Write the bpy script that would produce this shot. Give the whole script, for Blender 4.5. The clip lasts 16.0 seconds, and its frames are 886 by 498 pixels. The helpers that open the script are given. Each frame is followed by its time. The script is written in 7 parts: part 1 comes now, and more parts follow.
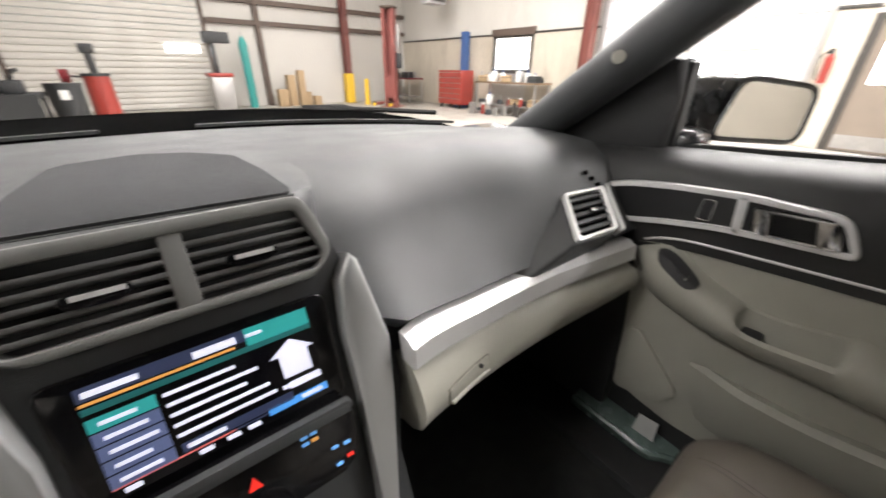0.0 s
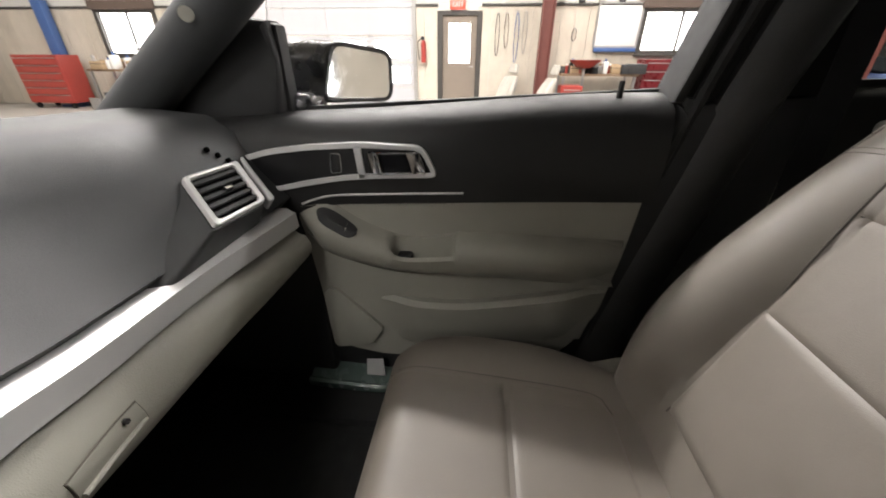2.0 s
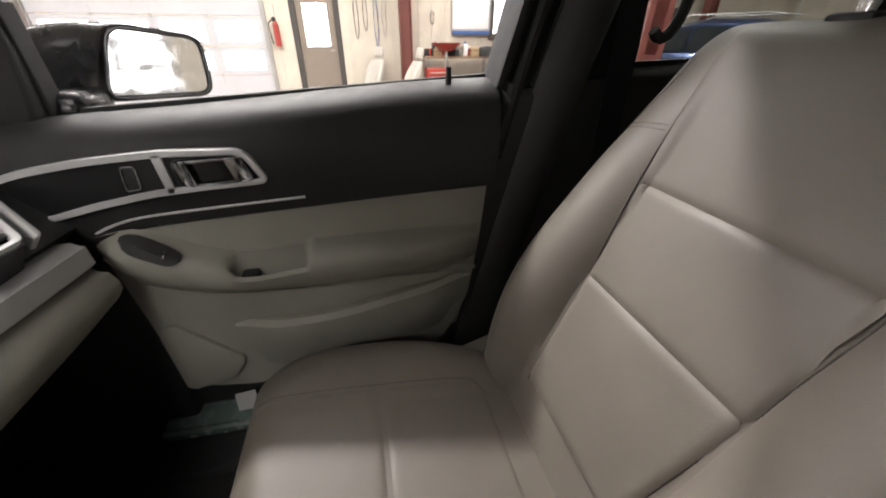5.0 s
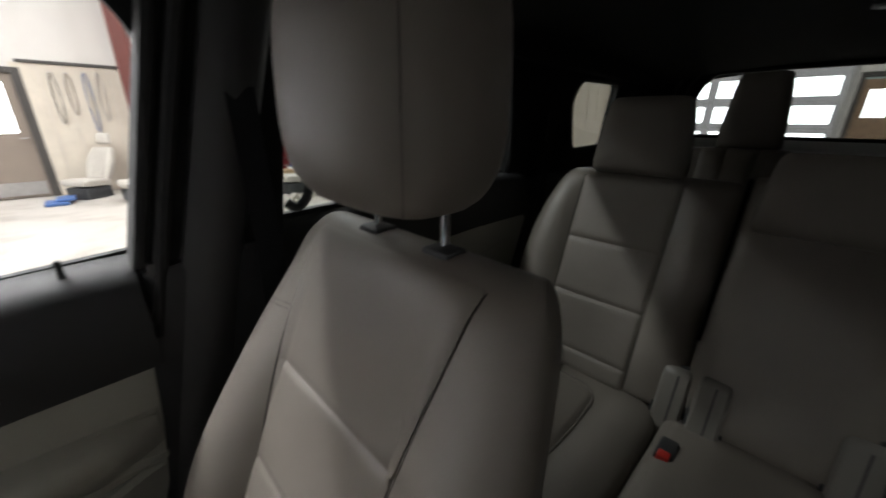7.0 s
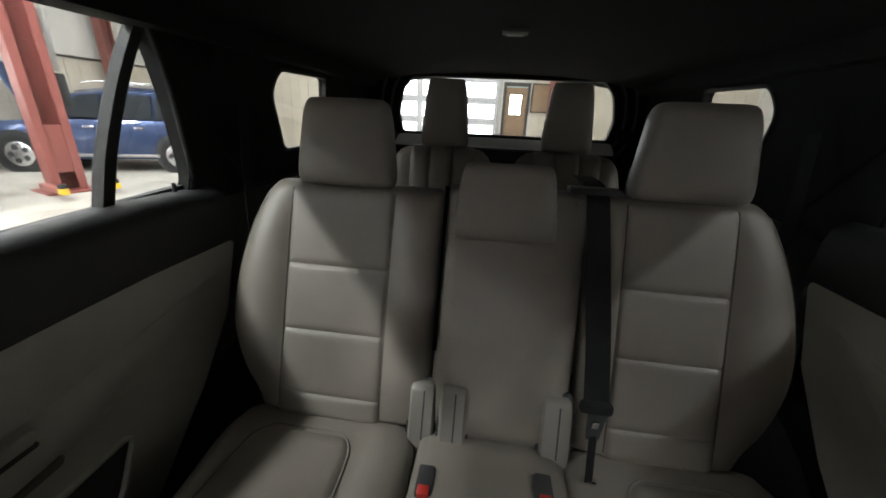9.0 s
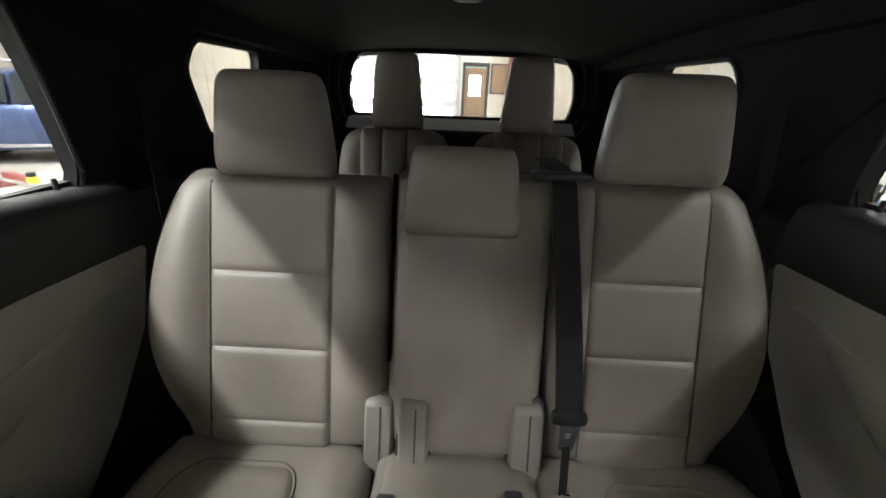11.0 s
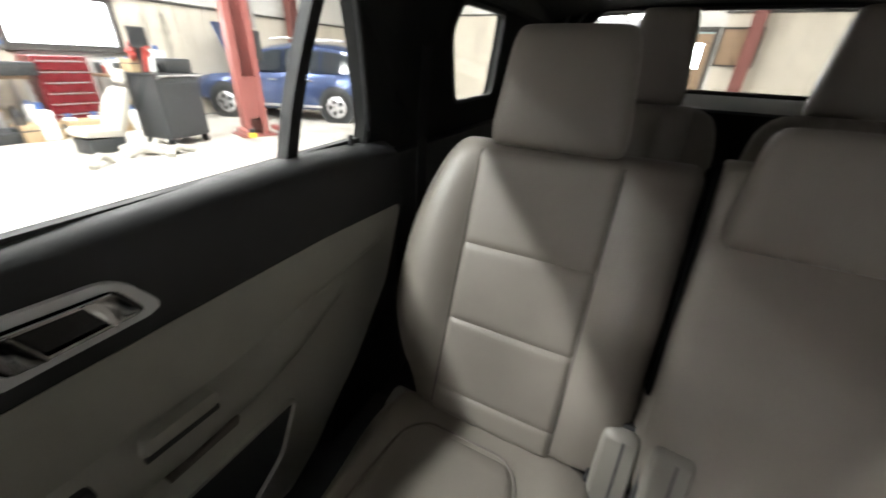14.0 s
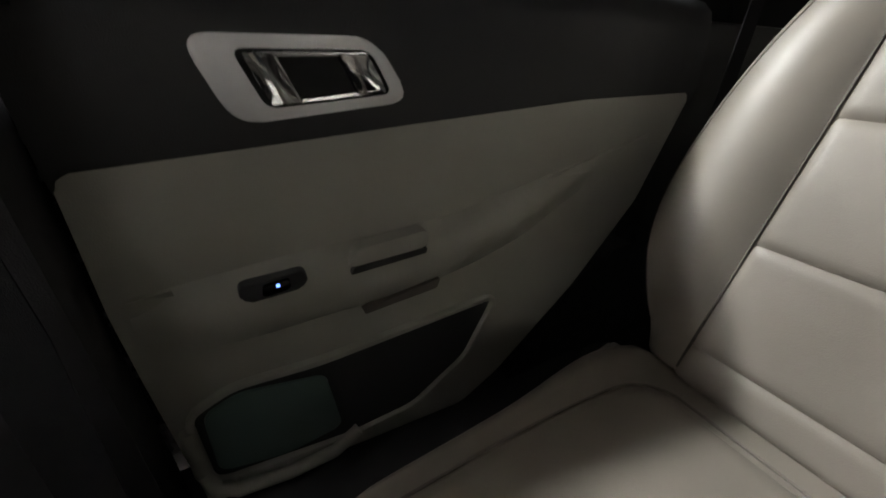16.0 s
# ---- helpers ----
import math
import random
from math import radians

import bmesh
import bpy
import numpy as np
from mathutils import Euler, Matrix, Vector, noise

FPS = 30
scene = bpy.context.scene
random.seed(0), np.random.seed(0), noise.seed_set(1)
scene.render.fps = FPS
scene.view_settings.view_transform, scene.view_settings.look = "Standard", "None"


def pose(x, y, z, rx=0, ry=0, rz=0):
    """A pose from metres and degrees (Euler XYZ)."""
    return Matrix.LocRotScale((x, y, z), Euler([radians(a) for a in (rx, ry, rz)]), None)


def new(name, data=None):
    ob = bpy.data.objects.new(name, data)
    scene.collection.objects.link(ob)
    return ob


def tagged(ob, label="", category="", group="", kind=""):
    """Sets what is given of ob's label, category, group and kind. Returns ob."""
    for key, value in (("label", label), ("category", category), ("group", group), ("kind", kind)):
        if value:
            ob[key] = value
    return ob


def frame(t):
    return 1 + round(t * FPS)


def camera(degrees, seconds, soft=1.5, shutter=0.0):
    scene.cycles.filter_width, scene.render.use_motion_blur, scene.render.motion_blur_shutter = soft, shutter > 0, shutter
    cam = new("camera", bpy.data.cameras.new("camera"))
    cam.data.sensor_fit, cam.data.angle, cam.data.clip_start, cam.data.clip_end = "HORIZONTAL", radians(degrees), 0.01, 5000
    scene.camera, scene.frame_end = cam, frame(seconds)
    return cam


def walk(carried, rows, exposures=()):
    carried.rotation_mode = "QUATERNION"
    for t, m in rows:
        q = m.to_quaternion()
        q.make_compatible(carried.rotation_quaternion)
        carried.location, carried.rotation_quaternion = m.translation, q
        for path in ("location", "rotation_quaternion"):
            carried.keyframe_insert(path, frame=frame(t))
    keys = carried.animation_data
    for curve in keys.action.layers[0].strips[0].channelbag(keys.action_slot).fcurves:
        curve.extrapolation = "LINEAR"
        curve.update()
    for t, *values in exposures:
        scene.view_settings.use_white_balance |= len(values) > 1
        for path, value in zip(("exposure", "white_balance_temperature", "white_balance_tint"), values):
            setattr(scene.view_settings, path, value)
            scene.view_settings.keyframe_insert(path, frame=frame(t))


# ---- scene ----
cam = camera(101.5, 16.0, soft=1.7, shutter=0.4)

# The camera's way through the car: seconds, place, turn.
PATH = [
    (0, 0.001, 0.328, 1.239, 63.58, -0.72, -38.83),
    (0.5, 0.018, 0.294, 1.233, 64.52, -0.67, -53.94),
    (1, 0.020, 0.259, 1.232, 65.19, -0.25, -67.24),
    (1.5, 0.059, 0.239, 1.223, 64.69, -0.22, -78.88),
    (2, 0.070, 0.235, 1.205, 62.14, -0.32, -84.36),
    (2.5, 0.075, 0.208, 1.209, 53.08, -0.59, -89.21),
    (3, 0.083, 0.207, 1.204, 42.09, -0.65, -93.50),
    (5.5, 0.107, 0.143, 1.216, 65.12, -0.40, -106.51),
    (6, 0.099, 0.108, 1.247, 68.97, -0.55, -111.39),
    (6.5, 0.088, 0.000, 1.289, 70.44, -0.90, -122.81),
    (7, 0.022, -0.062, 1.373, 70.22, -0.31, -134.48),
    (7.5, 0.017, -0.121, 1.410, 70.34, -1.09, -148.74),
    (8, 0.030, -0.190, 1.416, 69.35, -2.60, -160.62),
    (8.5, 0.029, -0.243, 1.412, 69.19, -2.55, -166.84),
    (9, 0.023, -0.297, 1.408, 69.39, -2.43, -172.19),
    (9.5, 0.026, -0.327, 1.406, 69.12, -2.36, -174.38),
    (10, -0.006, -0.361, 1.404, 69.25, -2.31, -175.27),
    (12.5, 0.076, -0.497, 1.387, 61.55, -1.94, -181.18),
    (13, 0.121, -0.540, 1.414, 60.57, -2.40, -171.93),
    (13.5, 0.184, -0.521, 1.408, 60.65, -3.18, -165.03),
    (14, 0.244, -0.457, 1.369, 62.61, -2.24, -152.49),
    (14.5, 0.261, -0.498, 1.301, 61.60, 0.23, -135.68),
    (15, 0.298, -0.505, 1.230, 61.28, 0.36, -125.35),
    (15.5, 0.318, -0.477, 1.173, 61.47, -0.17, -119.54),
    (16, 0.342, -0.455, 1.108, 60.91, -1.14, -119.59),
]
EXPOSURES = [(0,-0.28,6850,12),(1.0,-0.66,6880,12),(1.5,-0.74,6900,12),(3,-0.72,6950,12),(5.5,-0.9,6850,13),(6.0,-1.06,6700,12),(6.5,-1.1,6550,11),(7.5,-1.02,6450,10),(8.0,-0.6,6450,10),(8.5,-0.2,6450,10),(9,0.55,6450,10),(10,1.12,6500,10),(12.5,1.48,6600,12),(13.5,1.52,6580,12),(14.0,1.25,6560,12),(14.5,1.16,6550,11),(16,1.38,6650,13)]
walk(cam, [(r[0], pose(*r[1:])) for r in PATH], EXPOSURES)

# ---- light ----
world = bpy.data.worlds.new("daylight")
scene.world = world
world.use_nodes = True
wn = world.node_tree
sky = wn.nodes.new("ShaderNodeTexSky")
sky.sky_type, sky.sun_disc = "NISHITA", False
sky.sun_elevation, sky.sun_rotation = radians(35), radians(60)
wn.links.new(sky.outputs[0], wn.nodes["Background"].inputs[0])
wn.nodes["Background"].inputs[1].default_value = 0.12


def lamp_area(name, m, sx, sy, watts, colour=(0.985, 0.988, 1.0)):
    d = bpy.data.lights.new(name, "AREA")
    d.shape, d.size, d.size_y, d.energy, d.color = "RECTANGLE", sx, sy, watts, colour
    ob = new(name, d)
    ob.matrix_basis = m
    return ob


# Unseen lamps under the ceiling, placed to set the light in the car.
for x, y, watts in ((3.95, 1.6, 780), (6.6, 1.6, 330), (3.8, 5.5, 480), (6.6, 5.5, 260), (0.6, 6.5, 130), (1.0, 10.5, 240), (5.5, 10.5, 300), (4.9, -3.0, 420), (8.5, -3.2, 400), (4.5, -8.5, 240), (0.5, -9.5, 160), (-4.5, -5.5, 270), (-4.5, 1.5, 260)):
    lamp_area("workshop_tube", pose(x, y, 5.1), 0.35, 2.4, watts)

# ---- materials ----
MATS = {}


def mat(name, base, rough=0.5, metal=0.0, vary=0.12, scale=40.0, bump=0.0, bump_scale=400.0, emit=0.0, coat=0.0, stain=0.0, spec=0.5, wrinkle=0.0):
    """A surface with colour changes at two sizes and fine relief."""
    if name in MATS:
        return MATS[name]
    m = bpy.data.materials.new(name)
    m.use_nodes = True
    nt = m.node_tree
    b = nt.nodes["Principled BSDF"]
    b.inputs["Roughness"].default_value = rough
    b.inputs["Metallic"].default_value = metal
    b.inputs["Coat Weight"].default_value = coat
    b.inputs["Specular IOR Level"].default_value = spec
    tc = nt.nodes.new("ShaderNodeTexCoord")
    n1 = nt.nodes.new("ShaderNodeTexNoise")
    n1.inputs["Scale"].default_value, n1.inputs["Detail"].default_value = scale, 5
    n2 = nt.nodes.new("ShaderNodeTexNoise")
    n2.inputs["Scale"].default_value, n2.inputs["Detail"].default_value = scale * 0.09, 3
    nt.links.new(tc.outputs["Object"], n1.inputs["Vector"])
    nt.links.new(tc.outputs["Object"], n2.inputs["Vector"])
    add = nt.nodes.new("ShaderNodeMath")
    add.operation = "ADD"
    nt.links.new(n1.outputs["Fac"], add.inputs[0])
    nt.links.new(n2.outputs["Fac"], add.inputs[1])
    ramp = nt.nodes.new("ShaderNodeMapRange")
    ramp.inputs["From Min"].default_value, ramp.inputs["From Max"].default_value = 0.6, 1.4
    ramp.inputs["To Min"].default_value, ramp.inputs["To Max"].default_value = 1 - vary, 1 + vary
    nt.links.new(add.outputs[0], ramp.inputs["Value"])
    mix = nt.nodes.new("ShaderNodeMix")
    mix.data_type, mix.blend_type = "RGBA", "MULTIPLY"
    mix.inputs["Factor"].default_value = 1
    mix.inputs["A"].default_value = (*base, 1)
    nt.links.new(ramp.outputs["Result"], mix.inputs["B"])
    out = mix.outputs["Result"]
    if stain:
        n3 = nt.nodes.new("ShaderNodeTexNoise")
        n3.inputs["Scale"].default_value, n3.inputs["Detail"].default_value = 1.6, 8
        mp = nt.nodes.new("ShaderNodeMapping")
        mp.inputs["Scale"].default_value = (1, 1, 0.22)
        nt.links.new(tc.outputs["Object"], mp.inputs["Vector"])
        nt.links.new(mp.outputs[0], n3.inputs["Vector"])
        r3 = nt.nodes.new("ShaderNodeMapRange")
        r3.inputs["From Min"].default_value, r3.inputs["From Max"].default_value = 0.5, 0.75
        r3.inputs["To Min"].default_value, r3.inputs["To Max"].default_value = 0, stain
        nt.links.new(n3.outputs["Fac"], r3.inputs["Value"])
        mix2 = nt.nodes.new("ShaderNodeMix")
        mix2.data_type = "RGBA"
        nt.links.new(r3.outputs["Result"], mix2.inputs["Factor"])
        nt.links.new(out, mix2.inputs["A"])
        mix2.inputs["B"].default_value = (base[0] * 0.35, base[1] * 0.3, base[2] * 0.25, 1)
        out = mix2.outputs["Result"]
    nt.links.new(out, b.inputs["Base Color"])
    rr = nt.nodes.new("ShaderNodeMapRange")
    rr.inputs["From Min"].default_value, rr.inputs["From Max"].default_value = 0.3, 0.7
    rr.inputs["To Min"].default_value, rr.inputs["To Max"].default_value = max(rough - 0.07, 0.02), min(rough + 0.07, 1)
    nt.links.new(n1.outputs["Fac"], rr.inputs["Value"])
    nt.links.new(rr.outputs["Result"], b.inputs["Roughness"])
    if bump:
        v = nt.nodes.new("ShaderNodeTexVoronoi")
        v.inputs["Scale"].default_value = bump_scale
        nt.links.new(tc.outputs["Object"], v.inputs["Vector"])
        bp = nt.nodes.new("ShaderNodeBump")
        bp.inputs["Strength"].default_value, bp.inputs["Distance"].default_value = bump, 0.0008
        nt.links.new(v.outputs["Distance"], bp.inputs["Height"])
        if wrinkle:
            nw = nt.nodes.new("ShaderNodeTexNoise")
            nw.inputs["Scale"].default_value, nw.inputs["Detail"].default_value, nw.inputs["Distortion"].default_value = 13, 2, 0.3
            nt.links.new(tc.outputs["Object"], nw.inputs["Vector"])
            bw = nt.nodes.new("ShaderNodeBump")
            bw.inputs["Strength"].default_value, bw.inputs["Distance"].default_value = wrinkle, 0.012
            nt.links.new(nw.outputs["Fac"], bw.inputs["Height"])
            nt.links.new(bw.outputs["Normal"], bp.inputs["Normal"])
        nt.links.new(bp.outputs["Normal"], b.inputs["Normal"])
    if emit:
        b.inputs["Emission Color"].default_value = (*base, 1)
        b.inputs["Emission Strength"].default_value = emit
    MATS[name] = m
    return m


def glass_mat(name, tint=(1, 1, 1), ior=1.12):
    m = bpy.data.materials.new(name)
    m.use_nodes = True
    b = m.node_tree.nodes["Principled BSDF"]
    b.inputs["Base Color"].default_value = (*tint, 1)
    b.inputs["Roughness"].default_value = 0.0
    b.inputs["Transmission Weight"].default_value = 1.0
    b.inputs["IOR"].default_value = ior
    return m


def tinted_glass(name, tint):
    """Darkened glass: part of the light goes through, some is mirrored."""
    m = bpy.data.materials.new(name)
    m.use_nodes = True
    nt = m.node_tree
    nt.nodes.remove(nt.nodes["Principled BSDF"])
    tr = nt.nodes.new("ShaderNodeBsdfTransparent")
    tr.inputs["Color"].default_value = (*tint, 1)
    gl = nt.nodes.new("ShaderNodeBsdfGlossy")
    gl.inputs["Roughness"].default_value = 0.02
    mx = nt.nodes.new("ShaderNodeMixShader")
    mx.inputs[0].default_value = 0.05
    nt.links.new(tr.outputs[0], mx.inputs[1])
    nt.links.new(gl.outputs[0], mx.inputs[2])
    nt.links.new(mx.outputs[0], nt.nodes["Material Output"].inputs["Surface"])
    return m


LEATHER = mat("seat_leather", (0.153, 0.135, 0.114), 0.50, vary=0.10, scale=14, bump=0.14, bump_scale=700, wrinkle=0.09)
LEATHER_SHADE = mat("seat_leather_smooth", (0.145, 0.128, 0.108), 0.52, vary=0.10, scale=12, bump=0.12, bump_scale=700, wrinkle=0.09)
STITCH = mat("seam_thread", (0.105, 0.093, 0.079), 0.8, vary=0.05)
SEAM = mat("deep_seam", (0.050, 0.044, 0.037), 0.85, vary=0.05)
DASH = mat("dash_charcoal", (0.042, 0.044, 0.046), 0.58, vary=0.05, scale=12, bump=0.3, bump_scale=900, spec=0.5)
DASH_GREY = mat("dash_grey_cover", (0.032, 0.033, 0.035), 0.85, vary=0.15, scale=120, bump=0.6, bump_scale=900, spec=0.2)
VENT_GREY = mat("vent_slat_grey", (0.13, 0.13, 0.13), 0.45, vary=0.08)
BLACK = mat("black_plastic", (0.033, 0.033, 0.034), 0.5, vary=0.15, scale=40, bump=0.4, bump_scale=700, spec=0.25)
SOFT_BLACK = mat("soft_black_trim", (0.022, 0.022, 0.0225), 0.52, vary=0.12, scale=30, bump=0.35, bump_scale=800, spec=0.36)
PILLAR_GREY = mat("pillar_grey", (0.036, 0.036, 0.036), 0.42, vary=0.12, scale=25, bump=0.3, bump_scale=700)
BAND_BLACK = mat("matt_black_band", (0.003, 0.003, 0.003), 1.0, vary=0.2, spec=0.0)
BLACK_GLOSS = mat("piano_black", (0.006, 0.006, 0.007), 0.12, vary=0.08, scale=3)
BLACK_SATIN = mat("black_satin_plastic", (0.010, 0.010, 0.011), 0.34, vary=0.08, scale=3)
RUBBER = mat("rubber", (0.012, 0.012, 0.012), 0.7, vary=0.15)
HEADLINER = mat("headliner_cloth", (0.013, 0.0128, 0.0125), 0.95, vary=0.15, scale=200, bump=0.6, bump_scale=1500, spec=0.15)
CARPET = mat("carpet", (0.028, 0.028, 0.028), 0.98, vary=0.35, scale=300, bump=1.0, bump_scale=900)
BEIGE = mat("beige_trim", (0.325, 0.318, 0.276), 0.55, vary=0.06, scale=20, bump=0.35, bump_scale=650, wrinkle=0.06, stain=0.12)
BEIGE_SOFT = mat("beige_vinyl", (0.315, 0.308, 0.268), 0.52, vary=0.06, scale=20, bump=0.3, bump_scale=500, wrinkle=0.06, stain=0.12)
SILVER = mat("silver_paint", (0.66, 0.66, 0.66), 0.40, metal=0.3, vary=0.04, scale=60)
BLADE_SILVER = mat("blade_silver", (0.42, 0.43, 0.43), 0.34, metal=0.5, vary=0.04, scale=8)
HOOD_GREY = mat("vent_hood_grey", (0.20, 0.20, 0.195), 0.42, metal=0.25, vary=0.08)
HINGE_BEIGE = mat("hinge_beige", (0.155, 0.144, 0.125), 0.5, vary=0.06, scale=20)
TRIM_PALE = mat("pale_trim", (0.56, 0.55, 0.53), 0.45, vary=0.05, scale=10)
SMOKED_CHROME = mat("smoked_chrome", (0.55, 0.55, 0.56), 0.12, metal=1.0, vary=0.05)
CHROME = mat("chrome", (0.75, 0.75, 0.76), 0.09, metal=1.0, vary=0.03)
BELT = mat("belt_webbing", (0.013, 0.013, 0.014), 0.9, spec=0.2, vary=0.2, scale=300, bump=0.8, bump_scale=1200)
RED_PLASTIC = mat("red_plastic", (0.36, 0.022, 0.016), 0.4, vary=0.08)
PAINT_DARK = mat("car_paint_dark", (0.02, 0.021, 0.024), 0.25, metal=0.3, vary=0.05, coat=0.6)
GLASS = glass_mat("car_glass")
PRIVACY_GLASS = tinted_glass("privacy_glass", (0.70, 0.72, 0.71))
MIRROR = mat("mirror_glass", (0.85, 0.87, 0.88), 0.02, metal=1.0, vary=0.01)
CONCRETE = mat("concrete_floor", (0.42, 0.395, 0.355), 0.5, vary=0.14, scale=6, stain=0.55)
LINER = mat("white_wall_liner", (0.58, 0.56, 0.525), 0.6, vary=0.06, scale=3, stain=0.12)
WAINSCOT = mat("wall_board", (0.54, 0.49, 0.41), 0.65, vary=0.12, scale=4, stain=0.35)
STEEL_RED = mat("oxide_red_steel", (0.17, 0.055, 0.045), 0.5, vary=0.15, scale=8)
LIFT_RED = mat("lift_red_paint", (0.25, 0.075, 0.065), 0.45, vary=0.12, scale=10)
STEEL_BROWN = mat("brown_steel", (0.10, 0.07, 0.055), 0.6, vary=0.2, scale=6)
YELLOW = mat("yellow_paint", (0.75, 0.48, 0.04), 0.5, vary=0.1, scale=10)
WHITE_METAL = mat("white_door_panel", (0.50, 0.495, 0.515), 0.45, vary=0.04, scale=5, stain=0.06)
SLAT_METAL = mat("roller_slat", (0.62, 0.60, 0.56), 0.5, vary=0.08, scale=5, stain=0.2)
DAYLIGHT = mat("daylit_pane", (0.95, 0.97, 1.0), 0.3, vary=0.01, emit=13.0)
TAUPE = mat("taupe_door", (0.22, 0.18, 0.145), 0.5, vary=0.07, scale=6)
TRIM_DARK = mat("dark_trim", (0.05, 0.045, 0.04), 0.6, vary=0.15)
BLUE_CAR = mat("blue_car_paint", (0.05, 0.08, 0.18), 0.22, metal=0.5, vary=0.05, coat=0.7)
CAR_GLASS_DARK = mat("dark_car_glass", (0.02, 0.025, 0.03), 0.06, vary=0.05)
ALLOY = mat("alloy", (0.55, 0.55, 0.56), 0.3, metal=0.9, vary=0.05)
TOOL_RED = mat("tool_red", (0.33, 0.045, 0.035), 0.35, vary=0.1, scale=12)
TOOL_DARKRED = mat("tool_dark_red", (0.16, 0.015, 0.02), 0.3, vary=0.1, scale=12)
TOOL_BLUE = mat("blue_plastic", (0.05, 0.11, 0.28), 0.4, vary=0.1)
STEEL = mat("bare_steel", (0.42, 0.41, 0.40), 0.4, metal=0.8, vary=0.15, scale=15)
CART_BLACK = mat("cart_black", (0.03, 0.032, 0.034), 0.5, vary=0.2, scale=12)
WOOD = mat("bench_wood", (0.24, 0.16, 0.10), 0.7, vary=0.25, scale=9)
CARD = mat("cardboard", (0.38, 0.27, 0.16), 0.85, vary=0.12, scale=12)
WHITE_PLASTIC = mat("white_plastic", (0.75, 0.75, 0.73), 0.4, vary=0.05)
TEAL = mat("teal_paint", (0.03, 0.28, 0.26), 0.45, vary=0.1)
TRAY_DARK = mat("dark_teal_tray", (0.10, 0.15, 0.135), 0.38, vary=0.02, scale=4, spec=0.35)
TEAL_TRIM = mat("teal_sheen_plastic", (0.16, 0.22, 0.20), 0.25, vary=0.06)
SEAT_GREY = mat("loose_seat_vinyl", (0.42, 0.395, 0.35), 0.5, vary=0.1, scale=12)
SCREEN_BLACK = mat("screen_black", (0.004, 0.004, 0.006), 0.1, vary=0.05)


def glow(name, colour, strength):
    return mat(name, colour, 0.4, vary=0.01, emit=strength)


SCR_TEAL = glow("screen_teal", (0.02, 0.33, 0.32), 0.55)
SCR_DIM = glow("screen_dim_teal", (0.012, 0.13, 0.13), 0.4)
SCR_WHITE = glow("screen_white", (0.75, 0.78, 0.95), 0.85)
SCR_BLUE = glow("screen_blue", (0.05, 0.25, 0.62), 1.0)
SCR_SLATE = glow("screen_slate", (0.10, 0.13, 0.26), 0.5)
SCR_NAVY = glow("screen_navy", (0.03, 0.04, 0.09), 0.5)
SCR_RED = glow("screen_red", (0.55, 0.12, 0.12), 0.7)
SCR_ORANGE = glow("screen_orange", (0.65, 0.3, 0.08), 0.8)
KEY_BLUE = glow("key_blue", (0.12, 0.35, 0.75), 0.8)
KEY_RED = glow("key_red", (0.8, 0.03, 0.02), 1.0)
LED = glow("led_blue", (0.15, 0.3, 1.0), 1.2)
EXIT_RED = glow("exit_red", (0.75, 0.08, 0.05), 1.0)

# ---- building helpers ----


def part(name, bm, material, parent=None, label="", smooth=40.0, recalc=True):
    """Links a bmesh as one mesh object under a thing or a part."""
    if recalc:
        bmesh.ops.recalc_face_normals(bm, faces=bm.faces)
    me = bpy.data.meshes.new(name)
    bm.to_mesh(me)
    bm.free()
    me.materials.append(material)
    if smooth:
        me.shade_smooth()
        me.set_sharp_from_angle(angle=radians(smooth))
    ob = new(name, me)
    if parent:
        ob.parent = parent
        ob.matrix_parent_inverse = parent.matrix_world.inverted()
    if label:
        tagged(ob, label)
    return ob


def thing(name, label, category, at=(0, 0, 0), group="", kind=""):
    ob = new(name)
    ob.matrix_basis = Matrix.Translation(at)
    ob.matrix_world = ob.matrix_basis
    ob.empty_display_size = 0.05
    return tagged(ob, label, category, group, kind)


def box(x0, x1, y0, y1, z0, z1, bevel=0.0, seg=2, bm=None):
    b = bm or bmesh.new()
    vs = bmesh.ops.create_cube(b, size=1)["verts"]
    for v in vs:
        v.co = Vector(((x0 + x1) / 2 + v.co.x * (x1 - x0), (y0 + y1) / 2 + v.co.y * (y1 - y0), (z0 + z1) / 2 + v.co.z * (z1 - z0)))
    if bevel:
        edges = list({e for v in vs for e in v.link_edges})
        bmesh.ops.bevel(b, geom=edges, offset=bevel, segments=seg, affect="EDGES", profile=0.5)
    return b


def prism(poly, to3d, a, b, bevel=0.0, seg=2):
    """A flat outline (p, q) given thickness from a to b by to3d(p, q, depth)."""
    bm = bmesh.new()
    lo = [bm.verts.new(to3d(p, q, a)) for p, q in poly]
    hi = [bm.verts.new(to3d(p, q, b)) for p, q in poly]
    bm.faces.new(lo)
    top = bm.faces.new(hi)
    n = len(poly)
    for i in range(n):
        bm.faces.new((lo[i], lo[(i + 1) % n], hi[(i + 1) % n], hi[i]))
    if bevel:
        bmesh.ops.bevel(bm, geom=list(top.edges), offset=bevel, segments=seg, affect="EDGES", profile=0.5)
    return bm


